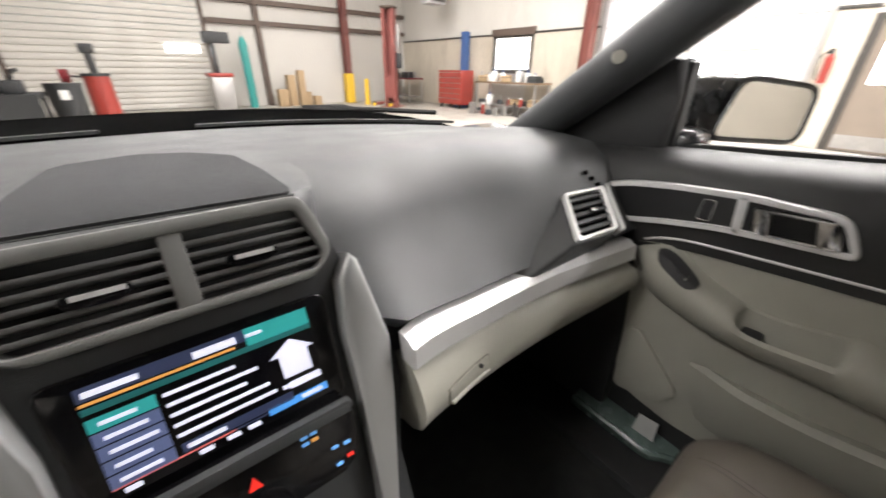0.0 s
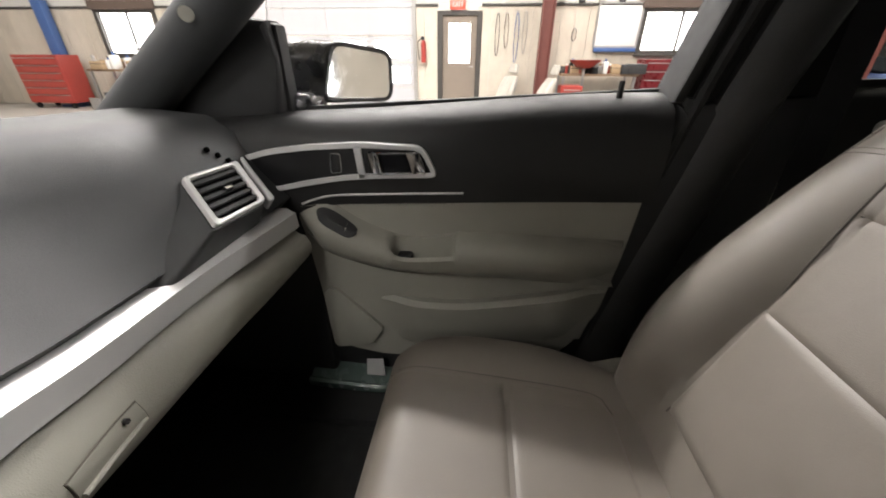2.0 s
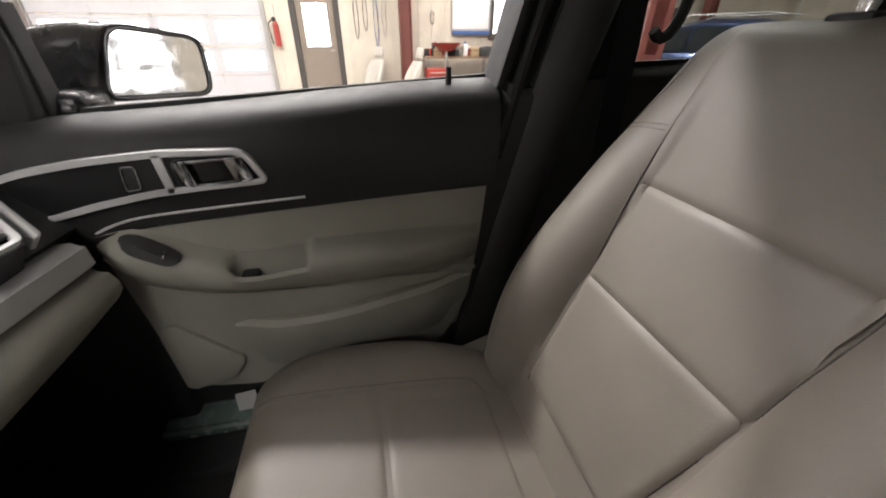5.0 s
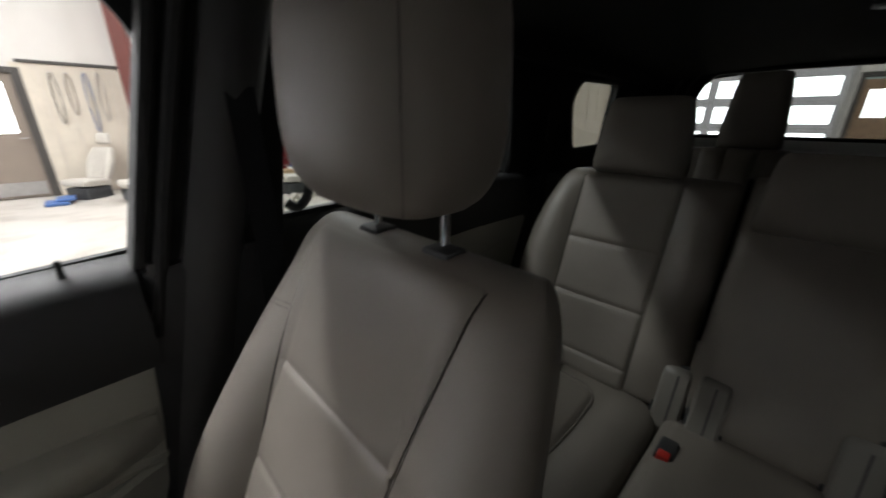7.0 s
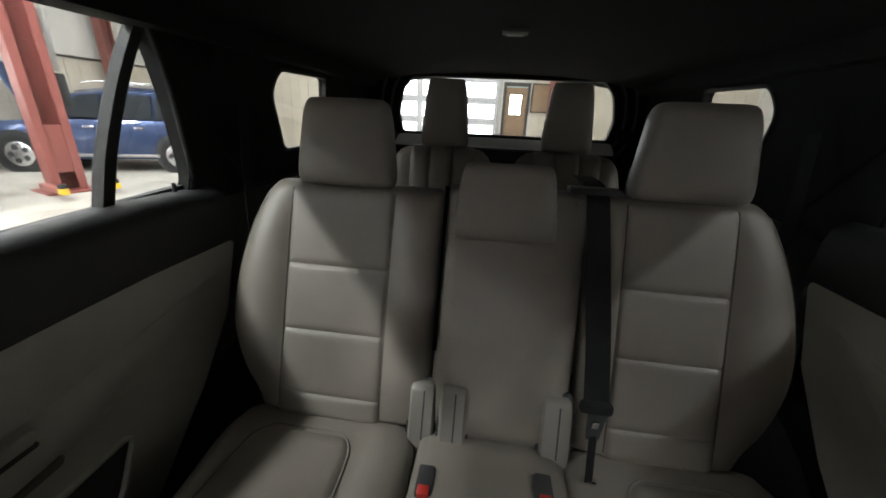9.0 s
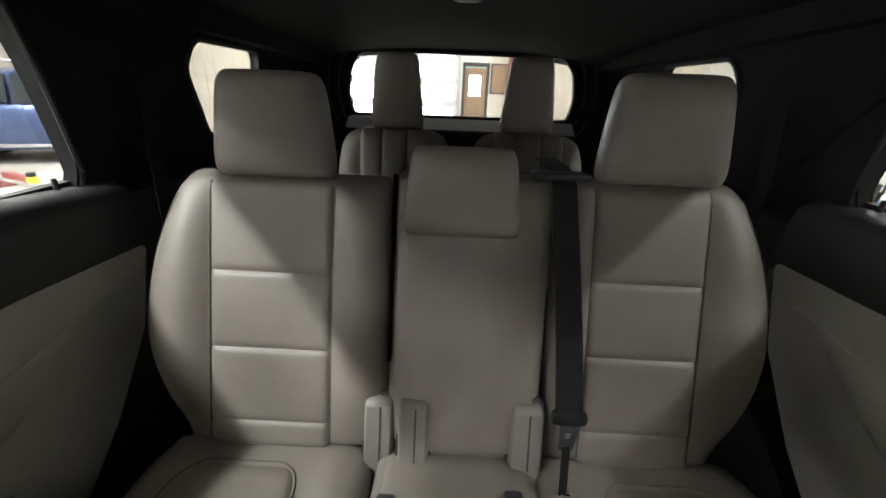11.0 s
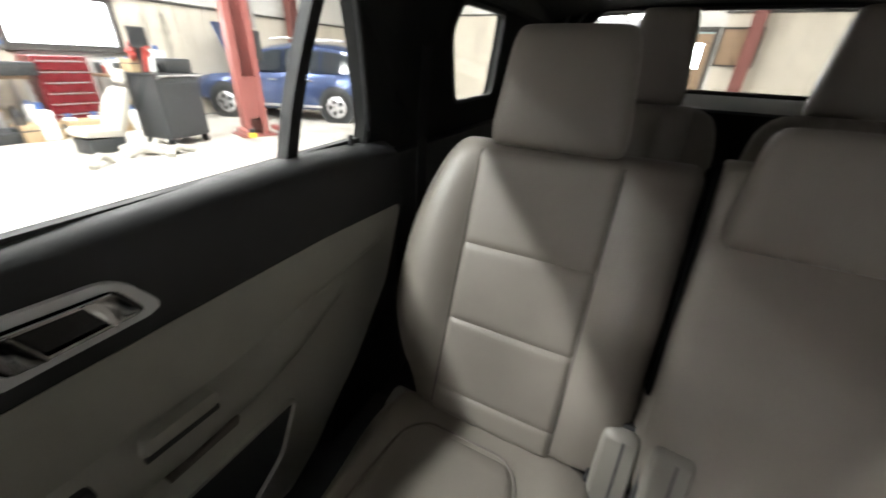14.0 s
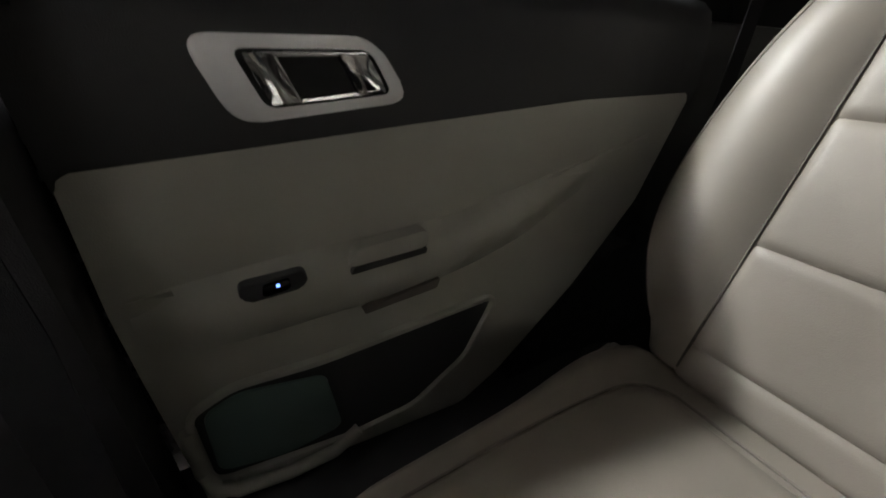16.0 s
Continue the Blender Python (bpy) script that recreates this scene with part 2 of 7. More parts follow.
def ring_frame(outer, inner, to3d, a, b, bevel=0.0):
    """A frame between two outlines with the same number of corners."""
    bm = bmesh.new()
    n = len(outer)
    oa = [bm.verts.new(to3d(p, q, a)) for p, q in outer]
    ob_ = [bm.verts.new(to3d(p, q, b)) for p, q in outer]
    ia = [bm.verts.new(to3d(p, q, a)) for p, q in inner]
    ib = [bm.verts.new(to3d(p, q, b)) for p, q in inner]
    for i in range(n):
        j = (i + 1) % n
        bm.faces.new((ob_[i], ob_[j], ib[j], ib[i]))
        bm.faces.new((oa[i], oa[j], ob_[j], ob_[i]))
        bm.faces.new((ia[i], ia[j], ib[j], ib[i]))
        bm.faces.new((oa[i], oa[j], ia[j], ia[i]))
    if bevel:
        es = [e for e in bm.edges if all(v in ob_ for v in e.verts) or all(v in ib for v in e.verts)]
        bmesh.ops.bevel(bm, geom=es, offset=bevel, segments=2, affect="EDGES", profile=0.5)
    return bm


def rounded(poly, r, k=4):
    """The outline with its corners rounded by about r."""
    out = []
    n = len(poly)
    for i in range(n):
        p0, p1, p2 = Vector(poly[i - 1]), Vector(poly[i]), Vector(poly[(i + 1) % n])
        a, b = p0 - p1, p2 - p1
        ra = min(r, a.length * 0.45)
        rb = min(r, b.length * 0.45)
        A, B = p1 + a.normalized() * ra, p1 + b.normalized() * rb
        for j in range(k + 1):
            t = j / k
            q = A * (1 - t) ** 2 + p1 * 2 * t * (1 - t) + B * t * t
            out.append((q.x, q.y))
    return out


def inset(poly, d):
    """The outline drawn in by d towards its middle, corner by corner."""
    n = len(poly)
    area = sum(poly[i - 1][0] * poly[i][1] - poly[i][0] * poly[i - 1][1] for i in range(n))
    s = 1 if area > 0 else -1
    out = []
    for i in range(n):
        p0, p1, p2 = Vector(poly[i - 1]), Vector(poly[i]), Vector(poly[(i + 1) % n])
        t = ((p1 - p0).normalized() + (p2 - p1).normalized())
        t = t.normalized() if t.length > 1e-6 else (p2 - p1).normalized()
        nrm = Vector((-t.y, t.x)) * s
        out.append(tuple(p1 + nrm * d))
    return out


def loft(rings, caps=True, closed=True):
    bm = bmesh.new()
    rows = [[bm.verts.new(p) for p in r] for r in rings]
    n = len(rows[0])
    for a, b in zip(rows, rows[1:]):
        for i in range(n if closed else n - 1):
            j = (i + 1) % n
            bm.faces.new((a[i], a[j], b[j], b[i]))
    if caps and closed:
        bm.faces.new(rows[0])
        bm.faces.new(rows[-1])
    return bm


def solid_sheet(grid, thick):
    """A sheet of points with thickness along its normals, closed round the rim."""
    ny, nx = len(grid), len(grid[0])
    P = np.array([[tuple(p) for p in r] for r in grid], float)
    du, dv = np.gradient(P, axis=1), np.gradient(P, axis=0)
    N = np.cross(du, dv)
    N /= np.linalg.norm(N, axis=2, keepdims=True) + 1e-12
    Q = P - N * thick
    bm = bmesh.new()
    A = [[bm.verts.new(P[i, j]) for j in range(nx)] for i in range(ny)]
    B = [[bm.verts.new(Q[i, j]) for j in range(nx)] for i in range(ny)]
    for i in range(ny - 1):
        for j in range(nx - 1):
            bm.faces.new((A[i][j], A[i][j + 1], A[i + 1][j + 1], A[i + 1][j]))
            bm.faces.new((B[i][j], B[i + 1][j], B[i + 1][j + 1], B[i][j + 1]))
    for i in range(ny - 1):
        bm.faces.new((A[i][0], A[i + 1][0], B[i + 1][0], B[i][0]))
        bm.faces.new((A[i][-1], B[i][-1], B[i + 1][-1], A[i + 1][-1]))
    for j in range(nx - 1):
        bm.faces.new((A[0][j], B[0][j], B[0][j + 1], A[0][j + 1]))
        bm.faces.new((A[-1][j], A[-1][j + 1], B[-1][j + 1], B[-1][j]))
    return bm


def tube(points, r, sides=8, bm=None):
    b = bm or bmesh.new()
    pts = [Vector(p) for p in points]
    rows = []
    for i, p in enumerate(pts):
        t = (pts[min(i + 1, len(pts) - 1)] - pts[max(i - 1, 0)]).normalized()
        u = t.cross(Vector((0, 0, 1)))
        u = u.normalized() if u.length > 1e-4 else Vector((1, 0, 0))
        w = t.cross(u)
        rows.append([b.verts.new(p + u * r * math.cos(2 * math.pi * k / sides) + w * r * math.sin(2 * math.pi * k / sides)) for k in range(sides)])
    for a, c in zip(rows, rows[1:]):
        for k in range(sides):
            b.faces.new((a[k], a[(k + 1) % sides], c[(k + 1) % sides], c[k]))
    b.faces.new(rows[0])
    b.faces.new(rows[-1])
    return b


def ribbon(points, width_dir, w, thick):
    """A strap along points, w wide along width_dir."""
    d = Vector(width_dir).normalized() * w / 2
    rings = []
    pts = [Vector(p) for p in points]
    for i, p in enumerate(pts):
        t = (pts[min(i + 1, len(pts) - 1)] - pts[max(i - 1, 0)]).normalized()
        n = t.cross(d).normalized() * thick / 2
        rings.append([p - d - n, p + d - n, p + d + n, p - d + n])
    return loft(rings)


def cyl(p0, p1, r, sides=16, r2=None, bm=None):
    b = bm or bmesh.new()
    a, c = Vector(p0), Vector(p1)
    t = (c - a).normalized()
    u = t.orthogonal().normalized()
    w = t.cross(u)
    r2 = r if r2 is None else r2
    A = [b.verts.new(a + (u * math.cos(2 * math.pi * k / sides) + w * math.sin(2 * math.pi * k / sides)) * r) for k in range(sides)]
    C = [b.verts.new(c + (u * math.cos(2 * math.pi * k / sides) + w * math.sin(2 * math.pi * k / sides)) * r2) for k in range(sides)]
    for k in range(sides):
        b.faces.new((A[k], A[(k + 1) % sides], C[(k + 1) % sides], C[k]))
    b.faces.new(A)
    b.faces.new(C)
    return b


def curve_of(keys):
    """A smooth function through (value, result) pairs."""
    xs = [k[0] for k in keys]
    ys = [k[1] for k in keys]

    def f(x):
        if x <= xs[0]:
            return ys[0]
        if x >= xs[-1]:
            return ys[-1]
        for i in range(len(xs) - 1):
            if x <= xs[i + 1]:
                t = (x - xs[i]) / (xs[i + 1] - xs[i])
                m0 = (ys[i + 1] - ys[max(i - 1, 0)]) / (xs[i + 1] - xs[max(i - 1, 0)]) * (xs[i + 1] - xs[i])
                e = min(i + 2, len(xs) - 1)
                m1 = (ys[e] - ys[i]) / (xs[e] - xs[i]) * (xs[i + 1] - xs[i])
                return (2 * t ** 3 - 3 * t * t + 1) * ys[i] + (t ** 3 - 2 * t * t + t) * m0 + (3 * t * t - 2 * t ** 3) * ys[i + 1] + (t ** 3 - t * t) * m1
    return f


def smoothstep(a, b, x):
    t = min(max((x - a) / (b - a), 0), 1)
    return t * t * (3 - 2 * t)


# ---- seats ----


class SeatFrame:
    """Local seat axes: u across, d out of the padding, v along it."""

    def __init__(self, xc, y, z, lean, flat=False):
        self.xc, self.y, self.z = xc, y, z
        a = radians(lean)
        self.vy, self.vz = (-math.sin(a), math.cos(a)) if not flat else (math.cos(a), math.sin(a))
        self.dy, self.dz = (math.cos(a), math.sin(a)) if not flat else (-math.sin(a), math.cos(a))

    def at(self, u, d, v):
        return (self.xc + u, self.y + self.vy * v + self.dy * d, self.z + self.vz * v + self.dz * d)


class Pad:
    """A padded body: half width by height, thickness, and raised bolsters at both sides."""

    def __init__(self, fr, length, wl, wr, thick, bolster, core, top_r=0.06, low_r=0.03):
        self.fr, self.length, self.wl, self.wr = fr, length, curve_of(wl), curve_of(wr)
        self.thick, self.bolster, self.core = thick, curve_of(bolster), core
        self.top_r, self.low_r = top_r, low_r

    def ends(self, v):
        if v > self.length - self.top_r:
            k = (v - self.length + self.top_r) / self.top_r
            return math.sqrt(max(1 - min(k, 1) ** 2.2, 0.0004))
        if v < self.low_r:
            k = (self.low_r - v) / self.low_r
            return math.sqrt(max(1 - min(k, 1) ** 2.2, 0.0004))
        return 1.0

    def front(self, u, v):
        w = self.wr(v) if u > 0 else self.wl(v)
        e = self.ends(v)
        q = min(abs(u) / max(w, 1e-4), 1)
        d = self.thick * e * (1 - q ** 5) ** 0.2
        c0 = self.core[1] if u > 0 else self.core[0]
        if abs(u) > c0:
            k = (abs(u) - c0) / max(w - c0, 1e-3)
            d += self.bolster(v) * e * math.sin(min(k, 1) * math.pi * 0.92) ** 0.8 * (1 if k < 1 else 0) if k < 1.05 else 0
        return d

    def body(self, nv=30, nu=26):
        rings = []
        for i in range(nv + 1):
            t = i / nv
            v = self.length * (0.5 - 0.5 * math.cos(math.pi * t))
            e = self.ends(v)
            s = 0.55 + 0.45 * e
            wl, wr = self.wl(v) * (0.9 + 0.1 * e), self.wr(v) * (0.9 + 0.1 * e)
            ring = []
            for j in range(nu + 1):
                a = j / nu
                q = -math.cos(math.pi * a)
                q = math.copysign(abs(q) ** 0.8, q)
                u = q * (wr if q > 0 else wl)
                ring.append(self.fr.at(u * 0.9995, self.front(u * 0.9995, v), v))
            for j in range(1, 8):
                a = j / 8
                q = math.cos(math.pi * a)
                u = q * (wr if q > 0 else wl)
                ring.append(self.fr.at(u, -self.thick * 0.9 * s * (1 - abs(q) ** 4) ** 0.25, v))
            rings.append(ring)
        return loft(rings)

    def puff(self, left, right, v0, v1, h, edge=0.014, sink=0.004, nu=16, nv=14):
        """A stitched panel lying on the padding, swelling from its seams."""
        rings = []
        fl = left if callable(left) else (lambda v: left)
        frr = right if callable(right) else (lambda v: right)
        f0 = v0 if callable(v0) else (lambda s: v0)
        f1 = v1 if callable(v1) else (lambda s: v1)

        def spread(i, n):
            t = i / n
            return t + 0.5 * (0.5 - 0.5 * math.cos(math.pi * t) - t)
        grid = []
        for i in range(nv + 1):
            t = spread(i, nv)
            row = []
            for j in range(nu + 1):
                s = spread(j, nu)
                v = f0(s) + (f1(s) - f0(s)) * t
                u = fl(v) + (frr(v) - fl(v)) * s
                du = min(s, 1 - s) * (frr(v) - fl(v))
                dv = min(t, 1 - t) * (f1(s) - f0(s))

                def lip(x):
                    x = min(x / edge, 1)
                    return math.sqrt(1 - (1 - x) ** 2)
                k = lip(du) * lip(dv)
                crown = math.sin(math.pi * s) ** 0.5 * math.sin(math.pi * t) ** 0.5 if 0 < s < 1 and 0 < t < 1 else 0
                d = self.front(u, v) - sink + (h + sink) * k * (0.75 + 0.25 * crown)
                row.append(self.fr.at(u, d, v))
            grid.append(row)
        return solid_sheet(grid, 0.006)

    def line(self, pts, lift=0.0012):
        return [self.fr.at(u, self.front(u, v) + lift, v) for u, v in pts]


def headrest(parent, name, xc, y, z, w, h, d, lean, material, taper=0.9, wing=0.0, low=1.0, sq=0.5, seams=False):
    """A rounded cushion with soft edges; w wide, h high, d deep."""
    fr = SeatFrame(xc, y, z, lean)
    rings = []
    n = 18
    for i in range(n + 1):
        t = -1 + 2 * (0.5 - 0.5 * math.cos(math.pi * i / n))
        e = max(1 - abs(t) ** (5 if sq < 0.6 else 3.2), 0.0) ** (0.34 if sq < 0.6 else 0.45)
        e = max(e, 0.03)
        tw = low + (taper - low) * (t + 1) / 2
        ring = []
        for j in range(28):
            a = 2 * math.pi * j / 28
            c, s = math.cos(a), math.sin(a)
            u = math.copysign(abs(c) ** sq, c) * w / 2 * tw * ((0.82 + 0.18 * e) if sq < 0.6 else (0.5 + 0.5 * e))
            dd = math.copysign(abs(s) ** 0.6, s) * d / 2 * (0.35 + 0.65 * e)
            if s > 0 and wing:
                dd += wing * (abs(u) / (w / 2)) ** 2 * e
            ring.append(fr.at(u, dd, h / 2 + t * h / 2))
        rings.append(ring)
    ob = part(name, loft(rings), material, parent)
    for j in (3, 11) if seams else ():
        path = [Vector(rings[i][j]) for i in range(2, n - 1)]
        part("headrest_seam", tube([tuple(v) for v in path], 0.0011, 5), STITCH, ob)
    return ob


def posts(parent, xc, gap, y, z0, z1, lean, r=0.006, collar=True):
    s = math.tan(radians(lean))
    for sx in (-1, 1):
        x = xc + sx * gap / 2
        part("headrest_post", cyl((x, y, z0), (x, y - s * (z1 - z0), z1), r, 12), CHROME, parent, "chrome headrest post")
        if collar:
            part("post_collar", box(x - 0.022, x + 0.022, y - 0.018, y + 0.018, z0 + 0.0, z0 + 0.014, 0.006), BLACK, parent, "black plastic collar")

# ---- front passenger seat ----


def front_seat(s):
    t = thing("front_seat", "beige leather front car seat with stitched panels and raised bolsters", "car seat", (0.37 * s, 0.1, 0.45), "seats in the car")
    xc = 0.365 * s
    back = Pad(SeatFrame(xc, -0.085, 0.627, 24.8), 0.66, [(0, 0.20), (0.1, 0.25), (0.25, 0.272), (0.42, 0.255), (0.55, 0.232), (0.66, 0.205)],
               [(0, 0.20), (0.1, 0.25), (0.25, 0.272), (0.42, 0.255), (0.55, 0.232), (0.66, 0.205)], 0.062, [(0, 0.03), (0.2, 0.055), (0.4, 0.035), (0.55, 0.008), (0.63, 0.0)], (0.125, 0.125), 0.07)
    part("backrest", back.body(44, 72), LEATHER, t)
    wl = curve_of([(0.08, 0.10), (0.29, 0.120), (0.43, 0.133), (0.62, 0.152)])
    L, R = (lambda v: -wl(v)), (lambda v: wl(v))
    part("back_panel_low", back.puff(L, R, 0.10, 0.2872, 0.0016, edge=0.009, sink=0.003, nu=36, nv=20), LEATHER, t)
    part("back_panel_middle", back.puff(L, R, 0.2898, 0.4302, 0.0017, edge=0.009, sink=0.003, nu=36, nv=20), LEATHER, t)
    part("back_panel_top", back.puff(L, R, 0.4328, 0.63, 0.0014, edge=0.009, sink=0.003, nu=36, nv=20), LEATHER_SHADE, t)
    for sg in (-1, 1):
        part("back_seam", tube(back.line([(sg * (wl(v) + 0.004), v) for v in np.linspace(0.09, 0.63, 40)], -0.0005), 0.0014, 5), SEAM, t)
        if sg != s:
            continue
        part("bolster_seam", tube(back.line([(sg * curve_of([(0.02, 0.19), (0.25, 0.245), (0.45, 0.225), (0.6, 0.19)])(v), v) for v in np.linspace(0.03, 0.60, 20)], 0.0001), 0.0009, 5), STITCH, t)
        for dv in (0.0, 0.007):
            part("cross_stitch", tube(back.line([(sg * (0.15 + 0.08 * q), 0.50 + dv - 0.012 * q) for q in np.linspace(0, 1, 8)], 0.0002), 0.0007, 5), STITCH, t)
    for v in (0.2885, 0.4315):
        part("cross_seam", tube(back.line([(u, v) for u in np.linspace(-wl(v), wl(v), 22)], -0.0008), 0.0015, 5), SEAM, t)
    cush = Pad(SeatFrame(xc, -0.09, 0.632, 5.5, True), 0.47, [(0, 0.20), (0.15, 0.265), (0.30, 0.28), (0.40, 0.265), (0.47, 0.22)], [(0, 0.20), (0.15, 0.265), (0.30, 0.28), (0.40, 0.265), (0.47, 0.22)],
               0.05, [(0, 0.02), (0.2, 0.032), (0.36, 0.02), (0.47, 0.0)], (0.13, 0.13), 0.055, 0.03)
    part("cushion", cush.body(40, 60), LEATHER, t)
    cl = curve_of([(0.085, 0.115), (0.10, 0.138), (0.125, 0.148), (0.26, 0.153), (0.45, 0.160)])
    part("cushion_panel_rear", cush.puff(lambda v: -cl(v), lambda v: cl(v), 0.088, 0.2635, 0.0026, edge=0.010, sink=0.003, nu=36, nv=20), LEATHER, t)
    part("cushion_panel_front", cush.puff(lambda v: -cl(v), lambda v: cl(v), 0.264, 0.467, 0.0032, edge=0.011, sink=0.003, nu=36, nv=20), LEATHER, t)
    for sg in (-1, 1):
        part("cushion_seam", tube(cush.line([(sg * (cl(v) + 0.003), v) for v in np.linspace(0.09, 0.465, 24)], -0.0003), 0.0011, 5), STITCH, t)
    headrest(t, "headrest", xc + 0.004 * s, -0.310, 1.277, 0.300, 0.264, 0.182, 2, LEATHER_SHADE, 0.86, 0.0, 0.94, 0.70, seams=True)
    posts(t, xc - 0.002 * s, 0.13, -0.336, 1.222, 1.32, 2)
    part("seat_base", box(xc - 0.22, xc + 0.22, -0.08, 0.34, 0.50, 0.63, 0.02), BLACK, t, "black plastic seat base")
    part("seat_back_shell", solid_sheet([[back.fr.at(u, -0.062, v) for u in np.linspace(-0.2, 0.2, 9)] for v in np.linspace(0.05, 0.56, 9)], 0.012), BEIGE, t, "beige seat back cover")
    for sx in (-1, 1):
        part("seat_rail", box(xc + sx * 0.19 - 0.02, xc + sx * 0.19 + 0.02, -0.15, 0.40, 0.45, 0.505, 0.006), STEEL, t, "steel seat rail")
    rings = [[(xc + s * x, y, zc + k * h) for x, k in ((0.225, -1), (0.262, -0.9), (0.272, -0.4), (0.272, 0.4), (0.262, 0.9), (0.225, 1))] for y, zc, h in ((-0.135, 0.66, 0.022), (-0.115, 0.662, 0.042), (-0.06, 0.65, 0.045), (0.08, 0.615, 0.030), (0.20, 0.60, 0.022), (0.215, 0.60, 0.010))]
    part("recliner_cover", loft(rings), HINGE_BEIGE, t, "beige plastic recliner cover")
    buckle = part("belt_buckle", box(xc - s * 0.275, xc - s * 0.25, -0.10, -0.04, 0.68, 0.79, 0.006), BLACK, t, "black belt buckle")
    part("release_button", box(xc - s * 0.272, xc - s * 0.253, -0.095, -0.055, 0.785, 0.80, 0.003), RED_PLASTIC, buckle, "red release button")
    return t


front_seat(1)
# Driver's seat, out of view; added to block light from the left.
front_seat(-1)

# ---- second row ----


def row_back(t, xc, wl, wr, core, panels, ins, name="backrest", bol=0.035):
    back = Pad(SeatFrame(xc, -1.007, 0.661, 18.5), 0.60, wl, wr, 0.06, [(0, 0.0), (0.1, bol * 0.5), (0.25, bol), (0.45, bol * 0.8), (0.6, 0.0)], core, 0.045, 0.02)
    part(name, back.body(40, 60), LEATHER, t)
    for i in range(len(panels) - 1):
        part("back_panel", back.puff(ins[0], ins[1], panels[i] + 0.0014, panels[i + 1] - 0.0014, 0.0042, edge=0.012, nu=28, nv=16), LEATHER, t)
    for v in panels[1:-1]:
        part("cross_seam", tube(back.line([(u, v) for u in np.linspace(ins[0] + 0.002, ins[1] - 0.002, 14)], -0.0006), 0.0019, 5), SEAM, t)
    return back


def outboard_seat(s):
    t = thing("second_row_seat", "beige leather second-row car seat with quilted back panels and headrest", "car seat", (0.40 * s, -0.8, 0.45), "seats in the car")
    xc = 0.40 * s
    out = [(0, 0.155), (0.05, 0.172), (0.10, 0.204), (0.17, 0.234), (0.24, 0.246), (0.32, 0.244), (0.43, 0.226), (0.54, 0.190), (0.6, 0.155)]
    inn = [(0, 0.28), (0.6, 0.276)] if s > 0 else [(0, 0.19), (0.6, 0.19)]
    io, ii = 0.098, (0.152 if s > 0 else 0.118)
    if s > 0:
        back = row_back(t, xc, inn, out, (ii, io), (0.0, 0.062, 0.222, 0.385, 0.57), (-ii, io))
    else:
        back = row_back(t, xc, out, inn, (io, ii), (0.0, 0.077, 0.235, 0.387, 0.57), (-io, ii))
    for v in (-ii if s > 0 else -io, io if s > 0 else ii):
        part("back_seam", tube(back.line([(v + (0.004 if v > 0 else -0.004), q) for q in np.linspace(0.02, 0.57, 26)], -0.0002), 0.0021, 5), SEAM, t)
    part("bolster_seam", tube(back.line([(s * curve_of([(0.05, 0.17), (0.2, 0.235), (0.4, 0.215), (0.57, 0.16)])(q), q) for q in np.linspace(0.06, 0.57, 16)], 0.0006), 0.0013, 5), STITCH, t)
    hx = 0.370 if s > 0 else -0.402
    headrest(t, "headrest", hx, -1.155, 1.230, 0.250, 0.200, 0.105, 8, LEATHER_SHADE, 0.80, 0.0, 1.0)
    posts(t, hx, 0.11, -1.165, 1.20, 1.25, 6, 0.005, False)
    w = 0.258 if s > 0 else 0.235
    cush = Pad(SeatFrame(xc + (0.0 if s > 0 else -0.022), -0.985, 0.632, 4.0, True), 0.53, [(0, w * 0.9), (0.1, w), (0.53, w)] if s > 0 else [(0, 0.18), (0.1, 0.20), (0.3, 0.175), (0.53, 0.16)], [(0, 0.18), (0.1, 0.20), (0.3, 0.175), (0.53, 0.16)] if s > 0 else [(0, w * 0.9), (0.1, w), (0.53, w)], 0.055,
               [(0, 0.0), (0.15, 0.012), (0.45, 0.008), (0.53, 0.0)], (0.14, 0.14), 0.05, 0.03)
    part("cushion", cush.body(28, 28), LEATHER, t)
    cw = curve_of([(0.07, 0.05), (0.085, 0.085), (0.105, 0.108), (0.14, 0.122), (0.3, 0.13), (0.5, 0.125)])
    part("cushion_panel", cush.puff(lambda v: -cw(v), lambda v: cw(v), 0.085, 0.47, 0.008, edge=0.02), LEATHER_SHADE, t)
    part("cushion_seam", tube(cush.line([(-cw(v), v) for v in np.linspace(0.47, 0.085, 26)] + [(q, 0.080) for q in np.linspace(-0.07, 0.07, 6)] + [(cw(v), v) for v in np.linspace(0.085, 0.47, 26)]), 0.0022, 5), STITCH, t)
    part("seat_base", box(xc - 0.21, xc + 0.21, -0.96, -0.50, 0.46, 0.60, 0.02), BLACK, t, "black seat base")
    part("side_cover", prism(rounded([(-1.03, 0.53), (-0.94, 0.53), (-0.95, 0.595), (-1.03, 0.612)], 0.02), lambda p, q, d: (d, p, q), s * 0.60, s * 0.64, 0.008), HINGE_BEIGE, t)
    return t


outboard_seat(1)
bench = outboard_seat(-1)
tagged(bench, "beige leather second-row seat with seat belt and centre section", "car seat")
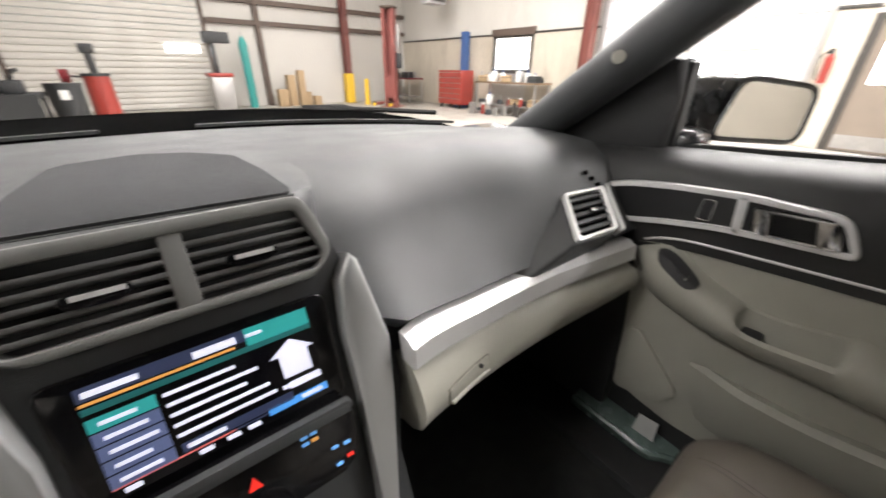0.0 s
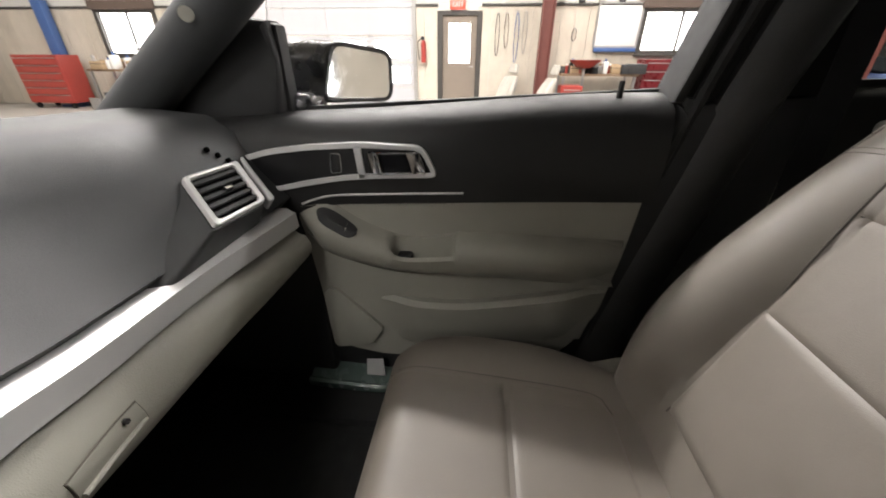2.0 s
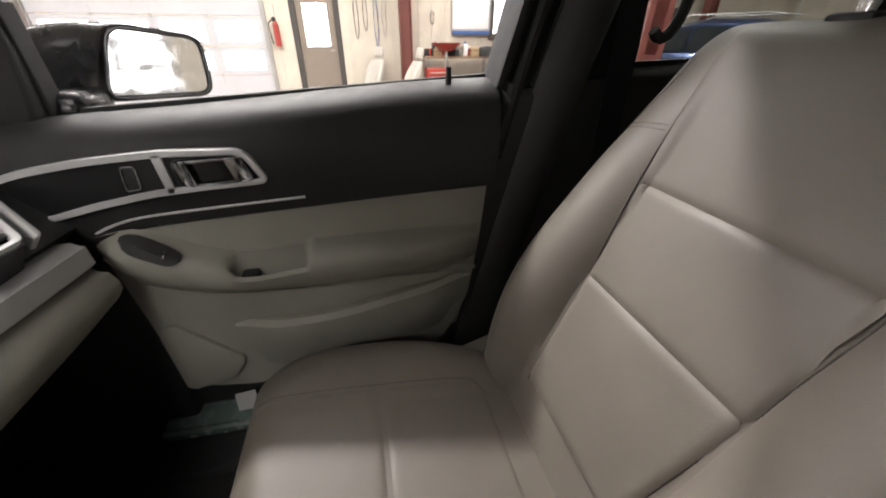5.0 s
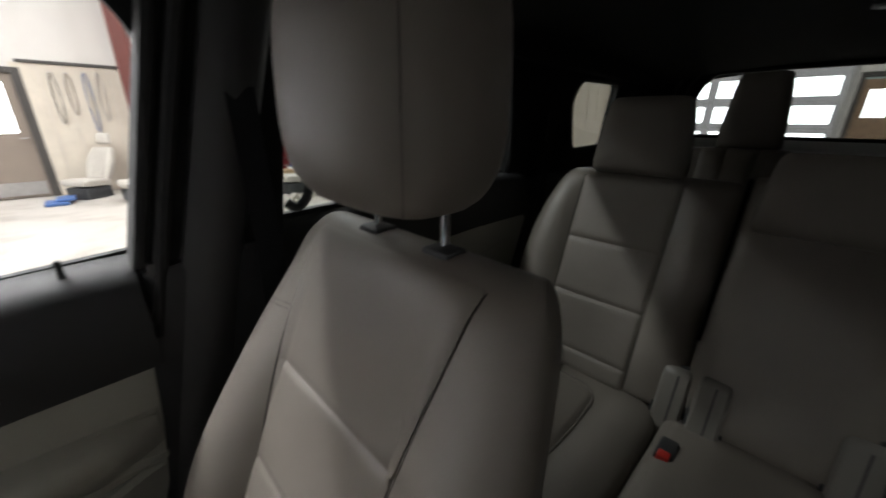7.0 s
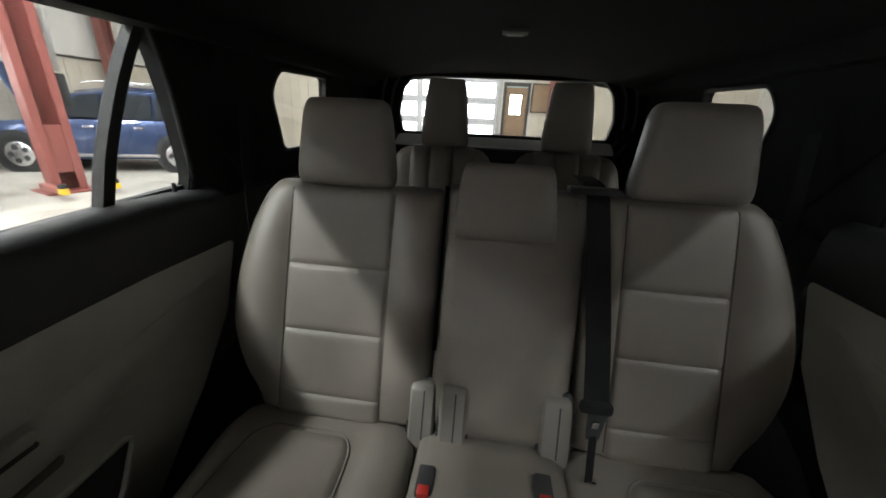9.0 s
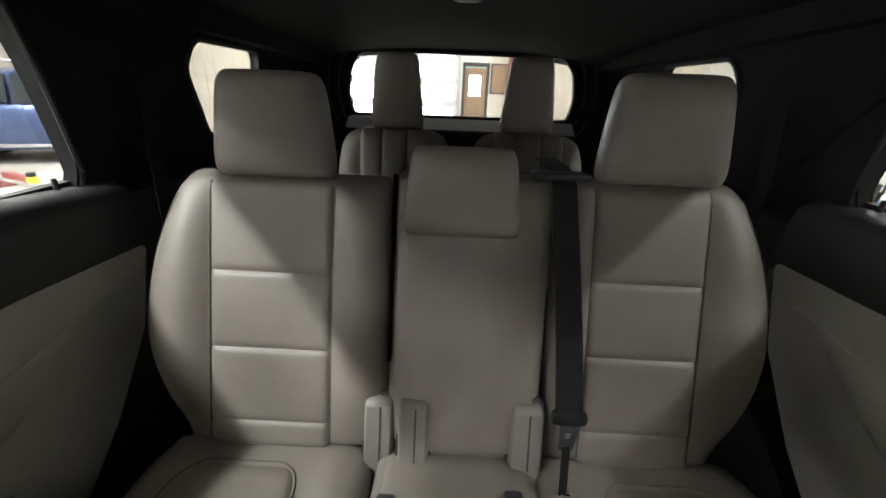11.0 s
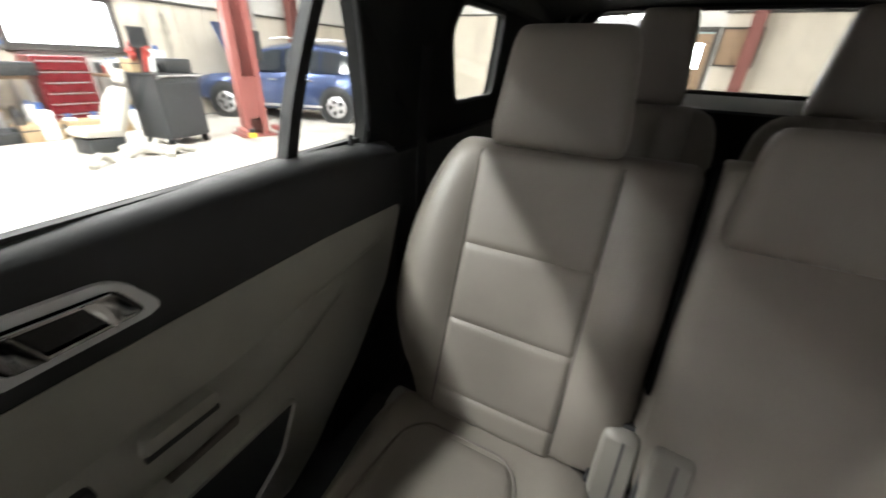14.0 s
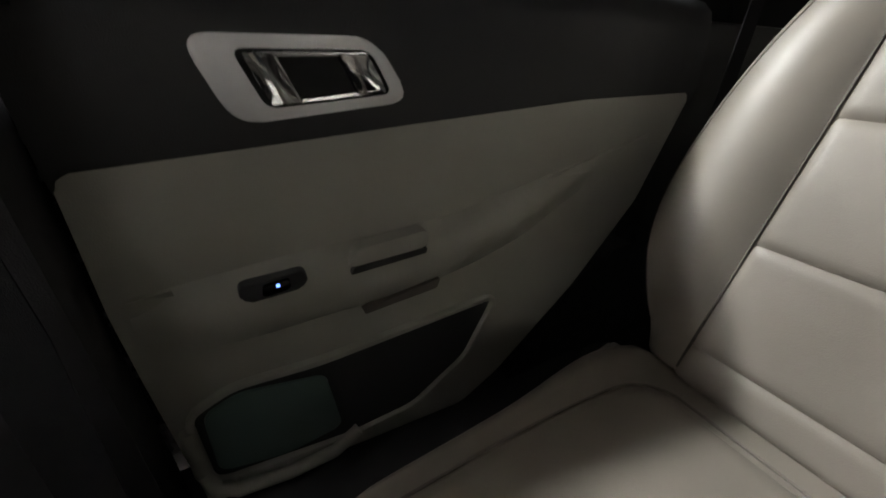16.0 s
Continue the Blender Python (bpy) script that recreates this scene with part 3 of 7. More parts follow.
# Centre section with the folded centre headrest.
mid = row_back(bench, -0.035, [(0, 0.14), (0.1, 0.165), (0.6, 0.165)], [(0, 0.13), (0.1, 0.155), (0.6, 0.153)], (0.13, 0.13), (), (0, 0), "centre_backrest", 0.0)
part("centre_back_panel", mid.puff(lambda v: -0.150, lambda v: 0.138, 0.01, 0.575, 0.007, edge=0.02), LEATHER, bench)
part("centre_seam", tube(mid.line([(-0.135, q) for q in np.linspace(0.03, 0.57, 12)], 0.0075), 0.0013, 5), STITCH, bench)
headrest(bench, "centre_headrest", -0.016, -1.085, 1.128, 0.232, 0.168, 0.085, 13, LEATHER_SHADE, 0.84, 0.0, 1.0)
cc = Pad(SeatFrame(-0.03, -0.985, 0.632, 4.0, True), 0.53, [(0, 0.165), (0.53, 0.165)], [(0, 0.165), (0.53, 0.165)], 0.05, [(0, 0), (0.53, 0)], (0.14, 0.14), 0.05, 0.03)
part("centre_cushion", cc.body(24, 22), LEATHER, bench)
part("centre_cushion_panel", cc.puff(-0.15, 0.15, 0.03, 0.48, 0.006, edge=0.02), LEATHER, bench)


def hinge_cover(parent, x0, x1):
    """A slim rounded cover in two leaves, before a black plate drawn as recess shadow."""
    fr = SeatFrame((x0 + x1) / 2, -0.932, 0.610, 18.0)
    w = (x1 - x0) / 2 - 0.004
    part("hinge_recess", prism(rounded([(-w - 0.007, 0.01), (w + 0.007, 0.01), (w + 0.006, 0.212), (-w - 0.006, 0.212)], 0.020, 6), lambda p, q, d: fr.at(p, d, q), -0.06, 0.004, 0.003), BLACK, parent, "black recess round the hinge cover")
    rings = []
    for v in (0.0, 0.006, 0.05, 0.10, 0.15, 0.184, 0.191, 0.197, 0.201, 0.204):
        k = math.sqrt(max(1 - (max(v - 0.184, 0) / 0.0203) ** 2, 0))
        wk, out = w * (0.70 + 0.30 * k), 0.010 + 0.016 * k
        rings.append([fr.at(u * wk, d, v) for u, d in ((-1, -0.05), (-1, out - 0.012), (-0.95, out - 0.004), (-0.8, out), (0.8, out), (0.95, out - 0.004), (1, out - 0.012), (1, -0.05))])
    c = part("hinge_cover", loft(rings), HINGE_BEIGE, parent, "beige plastic hinge cover")
    part("slot", prism([(-0.0018, 0.07), (0.0018, 0.07), (0.0018, 0.188), (-0.0018, 0.188)], lambda p, q, d: fr.at(p - 0.004, d, q), 0.006, 0.0268), BLACK, c)
    return c


hinge_cover(bpy.data.objects["second_row_seat"], 0.101, 0.171)
hinge_cover(bench, 0.026, 0.096)
hinge_cover(bench, -0.205, -0.133)


def buckle_at(parent, x, y, z, lean=0.0):
    b = part("belt_buckle", box(x - 0.018, x + 0.018, y - 0.035, y + 0.03, z - 0.02, z + 0.022, 0.007), BLACK, parent, "black belt buckle")
    part("release_button", box(x - 0.012, x + 0.012, y + 0.012, y + 0.034, z - 0.004, z + 0.0245, 0.004), RED_PLASTIC, b, "red release button")


buckle_at(bench, 0.100, -0.825, 0.682)
buckle_at(bench, -0.135, -0.840, 0.688)
# A leaning black strip paints the dark of the narrow gap here.
part("split_gap", prism([(0.116, 0.20), (0.123, 0.20), (0.123, 0.585), (0.116, 0.585)], lambda p, q, d: SeatFrame(0, -1.007, 0.661, 18.5).at(p, d, q), -0.03, 0.052), BAND_BLACK, bench, "dark gap between the seat backs")
# Shoulder belt hanging over the centre back.
bp = [(-0.214, -0.893, 0.880), (-0.213, -0.930, 0.955), (-0.212, -0.968, 1.02), (-0.211, -1.015, 1.09), (-0.211, -1.066, 1.16), (-0.211, -1.112, 1.222), (-0.212, -1.14, 1.245), (-0.214, -1.20, 1.252), (-0.218, -1.32, 1.250)]
belt = part("seat_belt", ribbon(bp, (1, 0, 0), 0.047, 0.002), BELT, bench, "black webbing seat belt")
part("belt_tongue", box(-0.246, -0.184, -0.903, -0.882, 0.864, 0.888, 0.008), BELT, belt, "black plastic belt tongue")
part("belt_tongue_plate", ring_frame(rounded([(-0.234, 0.795), (-0.208, 0.795), (-0.202, 0.868), (-0.240, 0.868)], 0.006), rounded([(-0.229, 0.822), (-0.214, 0.822), (-0.214, 0.842), (-0.229, 0.842)], 0.003), lambda p, q, d: (p, -0.896 + d, q), 0, 0.003), CART_BLACK, belt, "dark tongue plate with a bright slot")
part("tongue_slot", box(-0.228, -0.215, -0.897, -0.8925, 0.824, 0.840, 0.002), CHROME, belt, "bright steel slot")
part("lap_belt", ribbon([(-0.222, -0.892, 0.805), (-0.224, -0.885, 0.76), (-0.228, -0.880, 0.71), (-0.232, -0.878, 0.665)], (1, 0.5, 0), 0.018, 0.003), BELT, belt, "folded black lap belt")
part("anchor_tip", box(-0.243, -0.228, -0.880, -0.868, 0.690, 0.708, 0.003), CHROME, belt, "bright steel belt end")
part("belt_guide", box(-0.262, -0.150, -1.165, -1.118, 1.238, 1.250, 0.005), BLACK, bench, "black plastic belt guide")
# The bench stands a little higher and further forward than the single seat.
bench.matrix_basis = Matrix.Translation((0, 0.018, 0.018)) @ bench.matrix_basis

# ---- third row ----


def third_seat(s):
    t = thing("third_row_seat", "beige third-row seat with pleated back and tall headrest", "car seat", (0.26 * s, -1.8, 0.5), "seats in the car")
    xc = -0.022 + 0.258 * s
    back = Pad(SeatFrame(xc, -1.765, 0.64, 14), 0.645, [(0, 0.2), (0.45, 0.225), (0.56, 0.215), (0.62, 0.19), (0.665, 0.13)], [(0, 0.2), (0.45, 0.225), (0.56, 0.215), (0.62, 0.19), (0.665, 0.13)], 0.055, [(0, 0.01), (0.4, 0.02), (0.64, 0.0)], (0.13, 0.13), 0.06)
    part("backrest", back.body(26, 24), LEATHER_SHADE, t)
    for u0, u1 in ((-0.13, -0.05), (-0.048, 0.048), (0.05, 0.13)):
        part("back_pleat", back.puff(u0, u1, 0.42, 0.645, 0.012, edge=0.02, nu=10, nv=10), LEATHER, t)
    part("back_panel", back.puff(-0.13, 0.13, 0.05, 0.418, 0.008), LEATHER, t)
    hx = -0.022 + 0.258 * s
    headrest(t, "headrest", hx, -1.945, 1.268, 0.218, 0.275, 0.10, 5, LEATHER_SHADE, 0.74)
    posts(t, hx, 0.06, -1.932, 1.21, 1.32, 8, 0.006, False)
    cush = Pad(SeatFrame(xc, -1.80, 0.60, 5, True), 0.46, [(0, 0.2), (0.46, 0.22)], [(0, 0.2), (0.46, 0.22)], 0.05, [(0, 0.0), (0.46, 0.0)], (0.13, 0.13), 0.05)
    part("cushion", cush.body(20, 20), LEATHER_SHADE, t)
    return t


third_seat(1)
third_seat(-1)

# ---- car body ----


def side_x(z):
    """The car side leans in above the sill."""
    return 0.838 - max(z - 1.15, 0) * 0.13


def on_side(s, lift=0.0):
    return lambda p, q, d: (s * (side_x(q) - d), p, q)


car = thing("car", "dark sport utility car body with black headliner and pillars", "car", (0, -0.6, 0), kind="")
# Roof, headliner and rails.


def roof_grid(z_mid, z_edge, x_edge, y0, y1, ny=10, nx=13):
    g = []
    for i in range(ny):
        y = y0 + (y1 - y0) * i / (ny - 1)
        fall = 0.05 * smoothstep(0.1, 0.5, y) + 0.05 * smoothstep(-1.9, -2.7, y)
        g.append([(x_edge * q, y, z_mid - fall - (z_mid - z_edge) * abs(q) ** 3) for q in np.linspace(-1, 1, nx)])
    return g


part("headliner", solid_sheet(roof_grid(1.655, 1.585, 0.775, -2.62, 0.42), -0.02), HEADLINER, car, "black cloth headliner")
part("roof", solid_sheet(roof_grid(1.705, 1.62, 0.80, -2.72, 0.40), -0.02), PAINT_DARK, car)
for y in (-0.98, -1.60):
    lampd = part("dome_lamp", box(-0.055, 0.025, y - 0.035, y + 0.035, 1.647, 1.658, 0.004), BLACK, car, "dark dome lamp")
    part("dome_lens", box(-0.042, 0.012, y - 0.022, y + 0.022, 1.643, 1.650, 0.003), HINGE_BEIGE, lampd)

for s in (1, -1):
    S = on_side(s)
    part("roof_rail", prism([(0.50, 1.50), (0.38, 1.535), (-0.1, 1.548), (-1.0, 1.548), (-2.55, 1.535), (-2.55, 1.62), (0.30, 1.62)], S, 0.0, 0.075, 0.015), HEADLINER, car)
    # Front roof pillar: a tapered beam from the dash end up to the roof.
    rings = []
    for q in np.linspace(0, 1.12, 13):
        c = Vector((s * (0.795 - 0.115 * q), 1.06 - 0.70 * q, 1.012 + 0.476 * q))
        w1, w2 = 0.050 - 0.010 * q, 0.042
        b = Vector((-s * 0.115, -0.70, 0.476)).normalized()
        a = (Vector((-s * 0.55, 0.55, 0.30)) - b * Vector((-s * 0.55, 0.55, 0.30)).dot(b)).normalized()
        n = b.cross(a).normalized()
        rings.append([tuple(c + a * w1 * math.cos(k) + n * w2 * math.sin(k)) for k in np.linspace(0, 2 * math.pi, 15)[:-1]])
    ap = part("front_pillar", loft(rings), DASH, car, "dark grey front roof pillar")
    part("pillar_bolt", cyl((s * 0.70, 0.70, 1.262), (s * 0.684, 0.69, 1.262), 0.011, 12), BEIGE, ap, "round pillar cap")
    part("mirror_sail", prism([(0.98, 1.05), (0.62, 1.095), (0.612, 1.20), (0.616, 1.262), (0.66, 1.268), (0.93, 1.13)], S, 0.0, 0.05, 0.012), BLACK, car, "black corner trim")
    # Middle and rear pillars.
    part("middle_pillar", prism([(-0.085, 1.13), (-0.33, 1.13), (-0.37, 1.56), (-0.185, 1.56)], S, 0.0, 0.085, 0.02), HEADLINER, car, "black middle pillar")
    part("pillar_edge", prism([(-0.080, 1.14), (-0.100, 1.14), (-0.198, 1.56), (-0.176, 1.56)], S, 0.02, 0.092, 0.009), RUBBER, car)
    lean = lambda y, z: y - (z - 1.14) * 0.235
    part("pillar_seal", tube([S(lean(-0.118, z), z, 0.092) for z in np.linspace(1.02, 1.56, 10)], 0.011, 8), RUBBER, car, "rubber door seal")
    rings = []
    for z in np.linspace(0.55, 1.555, 14):
        rings.append([S(lean(y, z), z, d) for y, d in ((-0.142, 0.07), (-0.148, 0.096), (-0.165, 0.108), (-0.200, 0.112), (-0.232, 0.106), (-0.246, 0.094), (-0.250, 0.07))])
    part("pillar_cover", loft(rings), PILLAR_GREY, car, "dark grey pillar cover")
    part("door_edge_seal", prism([(-0.075, 1.0), (-0.10, 1.0), (-0.128, 1.15), (-0.10, 1.15)], S, 0.06, 0.098, 0.008), PILLAR_GREY, car)
    part("middle_pillar_low", prism([(0.0, 0.42), (-0.27, 0.42), (-0.285, 0.85), (-0.30, 1.16), (-0.09, 1.14), (-0.055, 0.95)], S, 0.03, 0.10, 0.02), BLACK, car)
    # Rear quarter panel round its window.
    win = rounded([(-1.60, 1.250), (-1.93, 1.258), (-1.92, 1.528), (-1.56, 1.522), (-1.51, 1.445)], 0.035, 4)
    cx, cz = -1.70, 1.39
    ring_out = []
    for p, q in win:
        k = min((2.62 + cx) / (cx - p) if p < cx else (-1.10 - cx) / max(p - cx, 1e-4), (1.60 - cz) / (q - cz) if q > cz else (cz - 1.13) / max(cz - q, 1e-4))
        ring_out.append((cx + (p - cx) * k, cz + (q - cz) * k))
    part("quarter_panel", ring_frame(ring_out, win, S, 0.0, 0.03, 0.008), HEADLINER, car, "black cloth quarter panel")
    part("rear_pillar", prism([(-1.17, 1.13), (-1.63, 1.13), (-1.498, 1.45), (-1.52, 1.60), (-1.09, 1.60)], S, -0.006, 0.022), HEADLINER, car)
    part("tail_pillar", prism([(-1.96, 1.13), (-2.66, 1.13), (-2.66, 1.62), (-1.94, 1.60)], S, -0.006, 0.022), HEADLINER, car)
    part("quarter_seal", ring_frame(inset(win, -0.006), inset(win, 0.006), S, 0.02, 0.036, 0.003), RUBBER, car)
    part("cargo_wall", prism([(-1.215, 0.40), (-2.6, 0.40), (-2.6, 1.16), (-1.215, 1.16)], S, 0.02, 0.07, 0.012), BLACK, car)
    part("quarter_glass", prism(inset(win, -0.004), S, 0.010, 0.014), PRIVACY_GLASS, car, "darkened quarter window")
    part("outer_side", prism([(1.25, 0.30), (-2.60, 0.30), (-2.60, 1.085), (1.25, 1.05)], lambda p, q, d, s=s: (s * (0.95 - d), p, q), 0.0, 0.02), PAINT_DARK, car)
    part("belt_line", prism([(0.82, 1.25), (0.96, 1.25), (0.96, -2.60), (0.82, -2.60)], lambda p, q, d, s=s: (s * p, q, d), 1.045, 1.078, 0.012), PAINT_DARK, car)
    part("side_sill", box(min(s * 0.62, s * 0.90), max(s * 0.62, s * 0.90), -1.1, 0.9, 0.34, 0.44, 0.02), BLACK, car)
    part("shoulder_belt", ribbon([(s * 0.695, -0.27, 1.42), (s * 0.69, -0.275, 1.2), (s * 0.685, -0.27, 0.9), (s * 0.68, -0.24, 0.55)], (0, 1, 0), 0.046, 0.002), BELT, car, "black webbing seat belt")
    part("rear_belt", ribbon([(s * 0.725, -1.30, 1.40), (s * 0.715, -1.265, 1.25), (s * 0.700, -1.235, 1.10), (s * 0.690, -1.215, 0.90)], (0, 1, 0), 0.044, 0.002), BELT, car, "black webbing rear seat belt")
    anchor = part("belt_anchor", box(min(s * 0.70, s * 0.735), max(s * 0.70, s * 0.735), -0.30, -0.24, 1.40, 1.47, 0.012), BLACK, car, "black belt anchor")
    if s > 0:
        part("grab_loop", tube([(s * 0.69, -0.335 - 0.035 * math.sin(k), 1.30 + 0.085 * math.cos(k)) for k in np.linspace(0.2, math.pi + 0.5, 14)], 0.009, 8), BLACK, car, "black belt loop")

# Tail gate with its window opening.
glass_out = rounded([(-0.610, 1.290), (0.570, 1.290), (0.592, 1.40), (0.565, 1.53), (0.50, 1.605), (-0.54, 1.605), (-0.605, 1.53), (-0.632, 1.40)], 0.03)
gate_out = rounded([(-0.82, 0.45), (0.82, 0.45), (0.83, 1.25), (0.81, 1.54), (0.70, 1.68), (-0.70, 1.68), (-0.81, 1.54), (-0.83, 1.25)], 0.05)
part("tail_gate", ring_frame(gate_out, glass_out, lambda p, q, d: (p, -2.56 - d - (1.3 - q) * 0.12, q), -0.04, 0.04, 0.015), HEADLINER, car)
part("tail_trim", prism(rounded([(-0.64, 1.225), (-0.30, 1.225), (-0.26, 1.250), (0.19, 1.250), (0.23, 1.225), (0.60, 1.225), (0.585, 1.284), (-0.625, 1.284)], 0.012), lambda p, q, d: (p, -2.53 + d + (1.29 - q) * 0.8, q), 0, 0.03, 0.008), TRIM_PALE, car, "pale grey tail gate trim")
for off in (0.045, 0.10):
    loop = inset(glass_out, -off)
    part("gate_seal", tube([(p, -2.515 - (1.3 - q) * 0.12, q) for p, q in loop if q > 1.22], 0.007, 6), PILLAR_GREY, car, "rubber seal round the tail window")
part("tail_glass", prism(glass_out, lambda p, q, d: (p, -2.57 - d - (1.3 - q) * 0.12, q), 0, 0.004), PRIVACY_GLASS, car, "darkened tail window")
part("tail_seal", ring_frame(glass_out, inset(glass_out, 0.012), lambda p, q, d: (p, -2.53 + d - (1.3 - q) * 0.12, q), 0, 0.02, 0.004), RUBBER, car)

# Windscreen, cowl, bonnet, floor.


def screen_pt(u, q, off=0.0):
    x = u * (0.80 - 0.13 * q)
    bow = 0.32 * (1 - abs(u) ** 2.2)
    return (x, 1.08 + bow * (1 - 0.75 * q) - 0.70 * q + off, 1.115 + 0.475 * q + 0.02 * (1 - u * u) - 0.075 * abs(u) ** 6)


part("windscreen", solid_sheet([[screen_pt(u, q) for u in np.linspace(-1, 1, 17)] for q in np.linspace(0, 1, 9)], 0.004), GLASS, car, "clear windscreen glass").visible_shadow = False
part("windscreen_band", loft([[Vector(screen_pt(u, 0.0)) + Vector(o) for o in ((0, -0.12, -0.03), (0, 0.05, -0.06), (0, 0.045, 0.008), (0, -0.03, 0.008), (0, -0.10, -0.014))] for u in np.linspace(-1, 1, 25)]), BAND_BLACK, car, "black strip along the windscreen base")
part("windscreen_header", loft([[Vector(screen_pt(u, 1.0)) + Vector(o) for o in ((0, 0.06, -0.03), (0, -0.10, 0.0), (0, -0.10, 0.04), (0, 0.05, 0.03))] for u in np.linspace(-1, 1, 17)]), HEADLINER, car)
hood = [[(u * 0.86, 1.20 + 0.30 * (1 - abs(u) ** 2.2) + 0.95 * q * (1 - 0.12 * abs(u) ** 3), 1.055 + 0.02 * (1 - u * u) - 0.12 * q ** 1.5) for u in np.linspace(-1, 1, 19)] for q in np.linspace(0, 1, 12)]
part("bonnet", solid_sheet(hood, 0.02), PAINT_DARK, car, "dark painted bonnet")
part("nose", box(-0.90, 0.90, 2.05, 2.30, 0.30, 0.98, 0.08, 4), PAINT_DARK, car)
for s in (1, -1):
    part("front_wing", prism([(1.20, 0.30), (2.2, 0.30), (2.2, 0.95), (1.20, 1.07)], lambda p, q, d, s=s: (s * (0.93 - d), p, q), 0, 0.06, 0.02), PAINT_DARK, car)
wip = part("wiper", tube([(0.78, 1.33, 1.112), (0.55, 1.40, 1.128), (0.25, 1.46, 1.132), (0.0, 1.47, 1.134)], 0.008, 6), RUBBER, car, "black wiper blade")
part("wiper_arm", tube([(0.70, 1.45, 1.09), (0.50, 1.43, 1.136), (0.38, 1.435, 1.138)], 0.007, 6), RUBBER, wip)
part("rear_bumper", box(-0.93, 0.93, -2.74, -2.58, 0.32, 0.72, 0.05, 3), PAINT_DARK, car)
part("firewall", box(-0.80, 0.80, 1.02, 1.10, 0.34, 1.07, 0.02), BLACK, car)
for s in (1, -1):
    part("kick_panel", box(min(s * 0.74, s * 0.81), max(s * 0.74, s * 0.81), 0.58, 1.06, 0.40, 1.02, 0.01), BLACK, car)
part("floor_pan", box(-0.80, 0.80, -2.6, 1.05, 0.32, 0.42, 0.01), CARPET, car, "black carpet")
part("tunnel", box(-0.14, 0.14, -1.0, 1.0, 0.42, 0.52, 0.04, 3), CARPET, car)
part("cargo_floor", box(-0.70, 0.70, -2.58, -1.36, 0.42, 0.60, 0.02), CARPET, car)
for sx in (-1, 1):
    for y in (1.62, -1.24):
        w = part("wheel", cyl((sx * 0.77, y, 0.36), (sx * 0.925, y, 0.36), 0.36, 32), RUBBER, car, "black tyre")
        part("rim", cyl((sx * 0.91, y, 0.36), (sx * 0.94, y, 0.36), 0.24, 24, 0.20), ALLOY, w)

# Right outside mirror.


def door_mirror(s):
    t = thing("door_mirror", "black door mirror with chrome-edged glass", "mirror", (s * 1.0, 0.6, 1.1), "mirrors on the doors")
    poly = rounded([(-0.108, -0.05), (0.099, -0.065), (0.108, 0.055), (-0.065, 0.075)], 0.036, 5)
    # Housing swept forward from the glass.
    rings = []
    for q, k in ((0.0, 1.0), (0.03, 1.03), (0.06, 0.98), (0.09, 0.82), (0.115, 0.5), (0.125, 0.15)):
        rings.append([(s * (1.0 + p * k - q * 0.25), 0.535 + q * 1.5 - 0.55 * p * k, 1.165 + r * k) for p, r in poly])
    part("housing", loft(rings), PAINT_DARK, t)
    part("mirror_glass", prism(inset(poly, 0.010), lambda p, q, d: (s * (1.0 + p), 0.531 - d - 0.55 * p + 0.035 * q, 1.165 + q), -0.001, 0.003), MIRROR, t, "silvered mirror glass")
    part("rim", ring_frame(poly, inset(poly, 0.011), lambda p, q, d: (s * (1.0 + p), 0.535 - d - 0.55 * p + 0.035 * q, 1.165 + q), -0.004, 0.010, 0.003), BLACK_GLOSS, t)
    part("arm", box(min(s * 0.82, s * 0.92), max(s * 0.82, s * 0.92), 0.575, 0.66, 1.08, 1.14, 0.02, 3), PAINT_DARK, t)
    return t


door_mirror(1)
door_mirror(-1)

# ---- dashboard ----
dash = thing("dashboard", "charcoal dashboard with silver strips and beige glove box", "dashboard", (0, 0.8, 0.9))


# Line of the silver strip: depth and height along the dash.
strip_y = curve_of([(-0.10, 0.598), (0.0, 0.611), (0.18, 0.628), (0.40, 0.634), (0.60, 0.628), (0.81, 0.613), (1.0, 0.594)])
strip_z = curve_of([(-0.10, 0.957), (0.0, 0.949), (0.18, 0.931), (0.40, 0.925), (0.60, 0.926), (0.81, 0.928), (1.0, 0.934)])


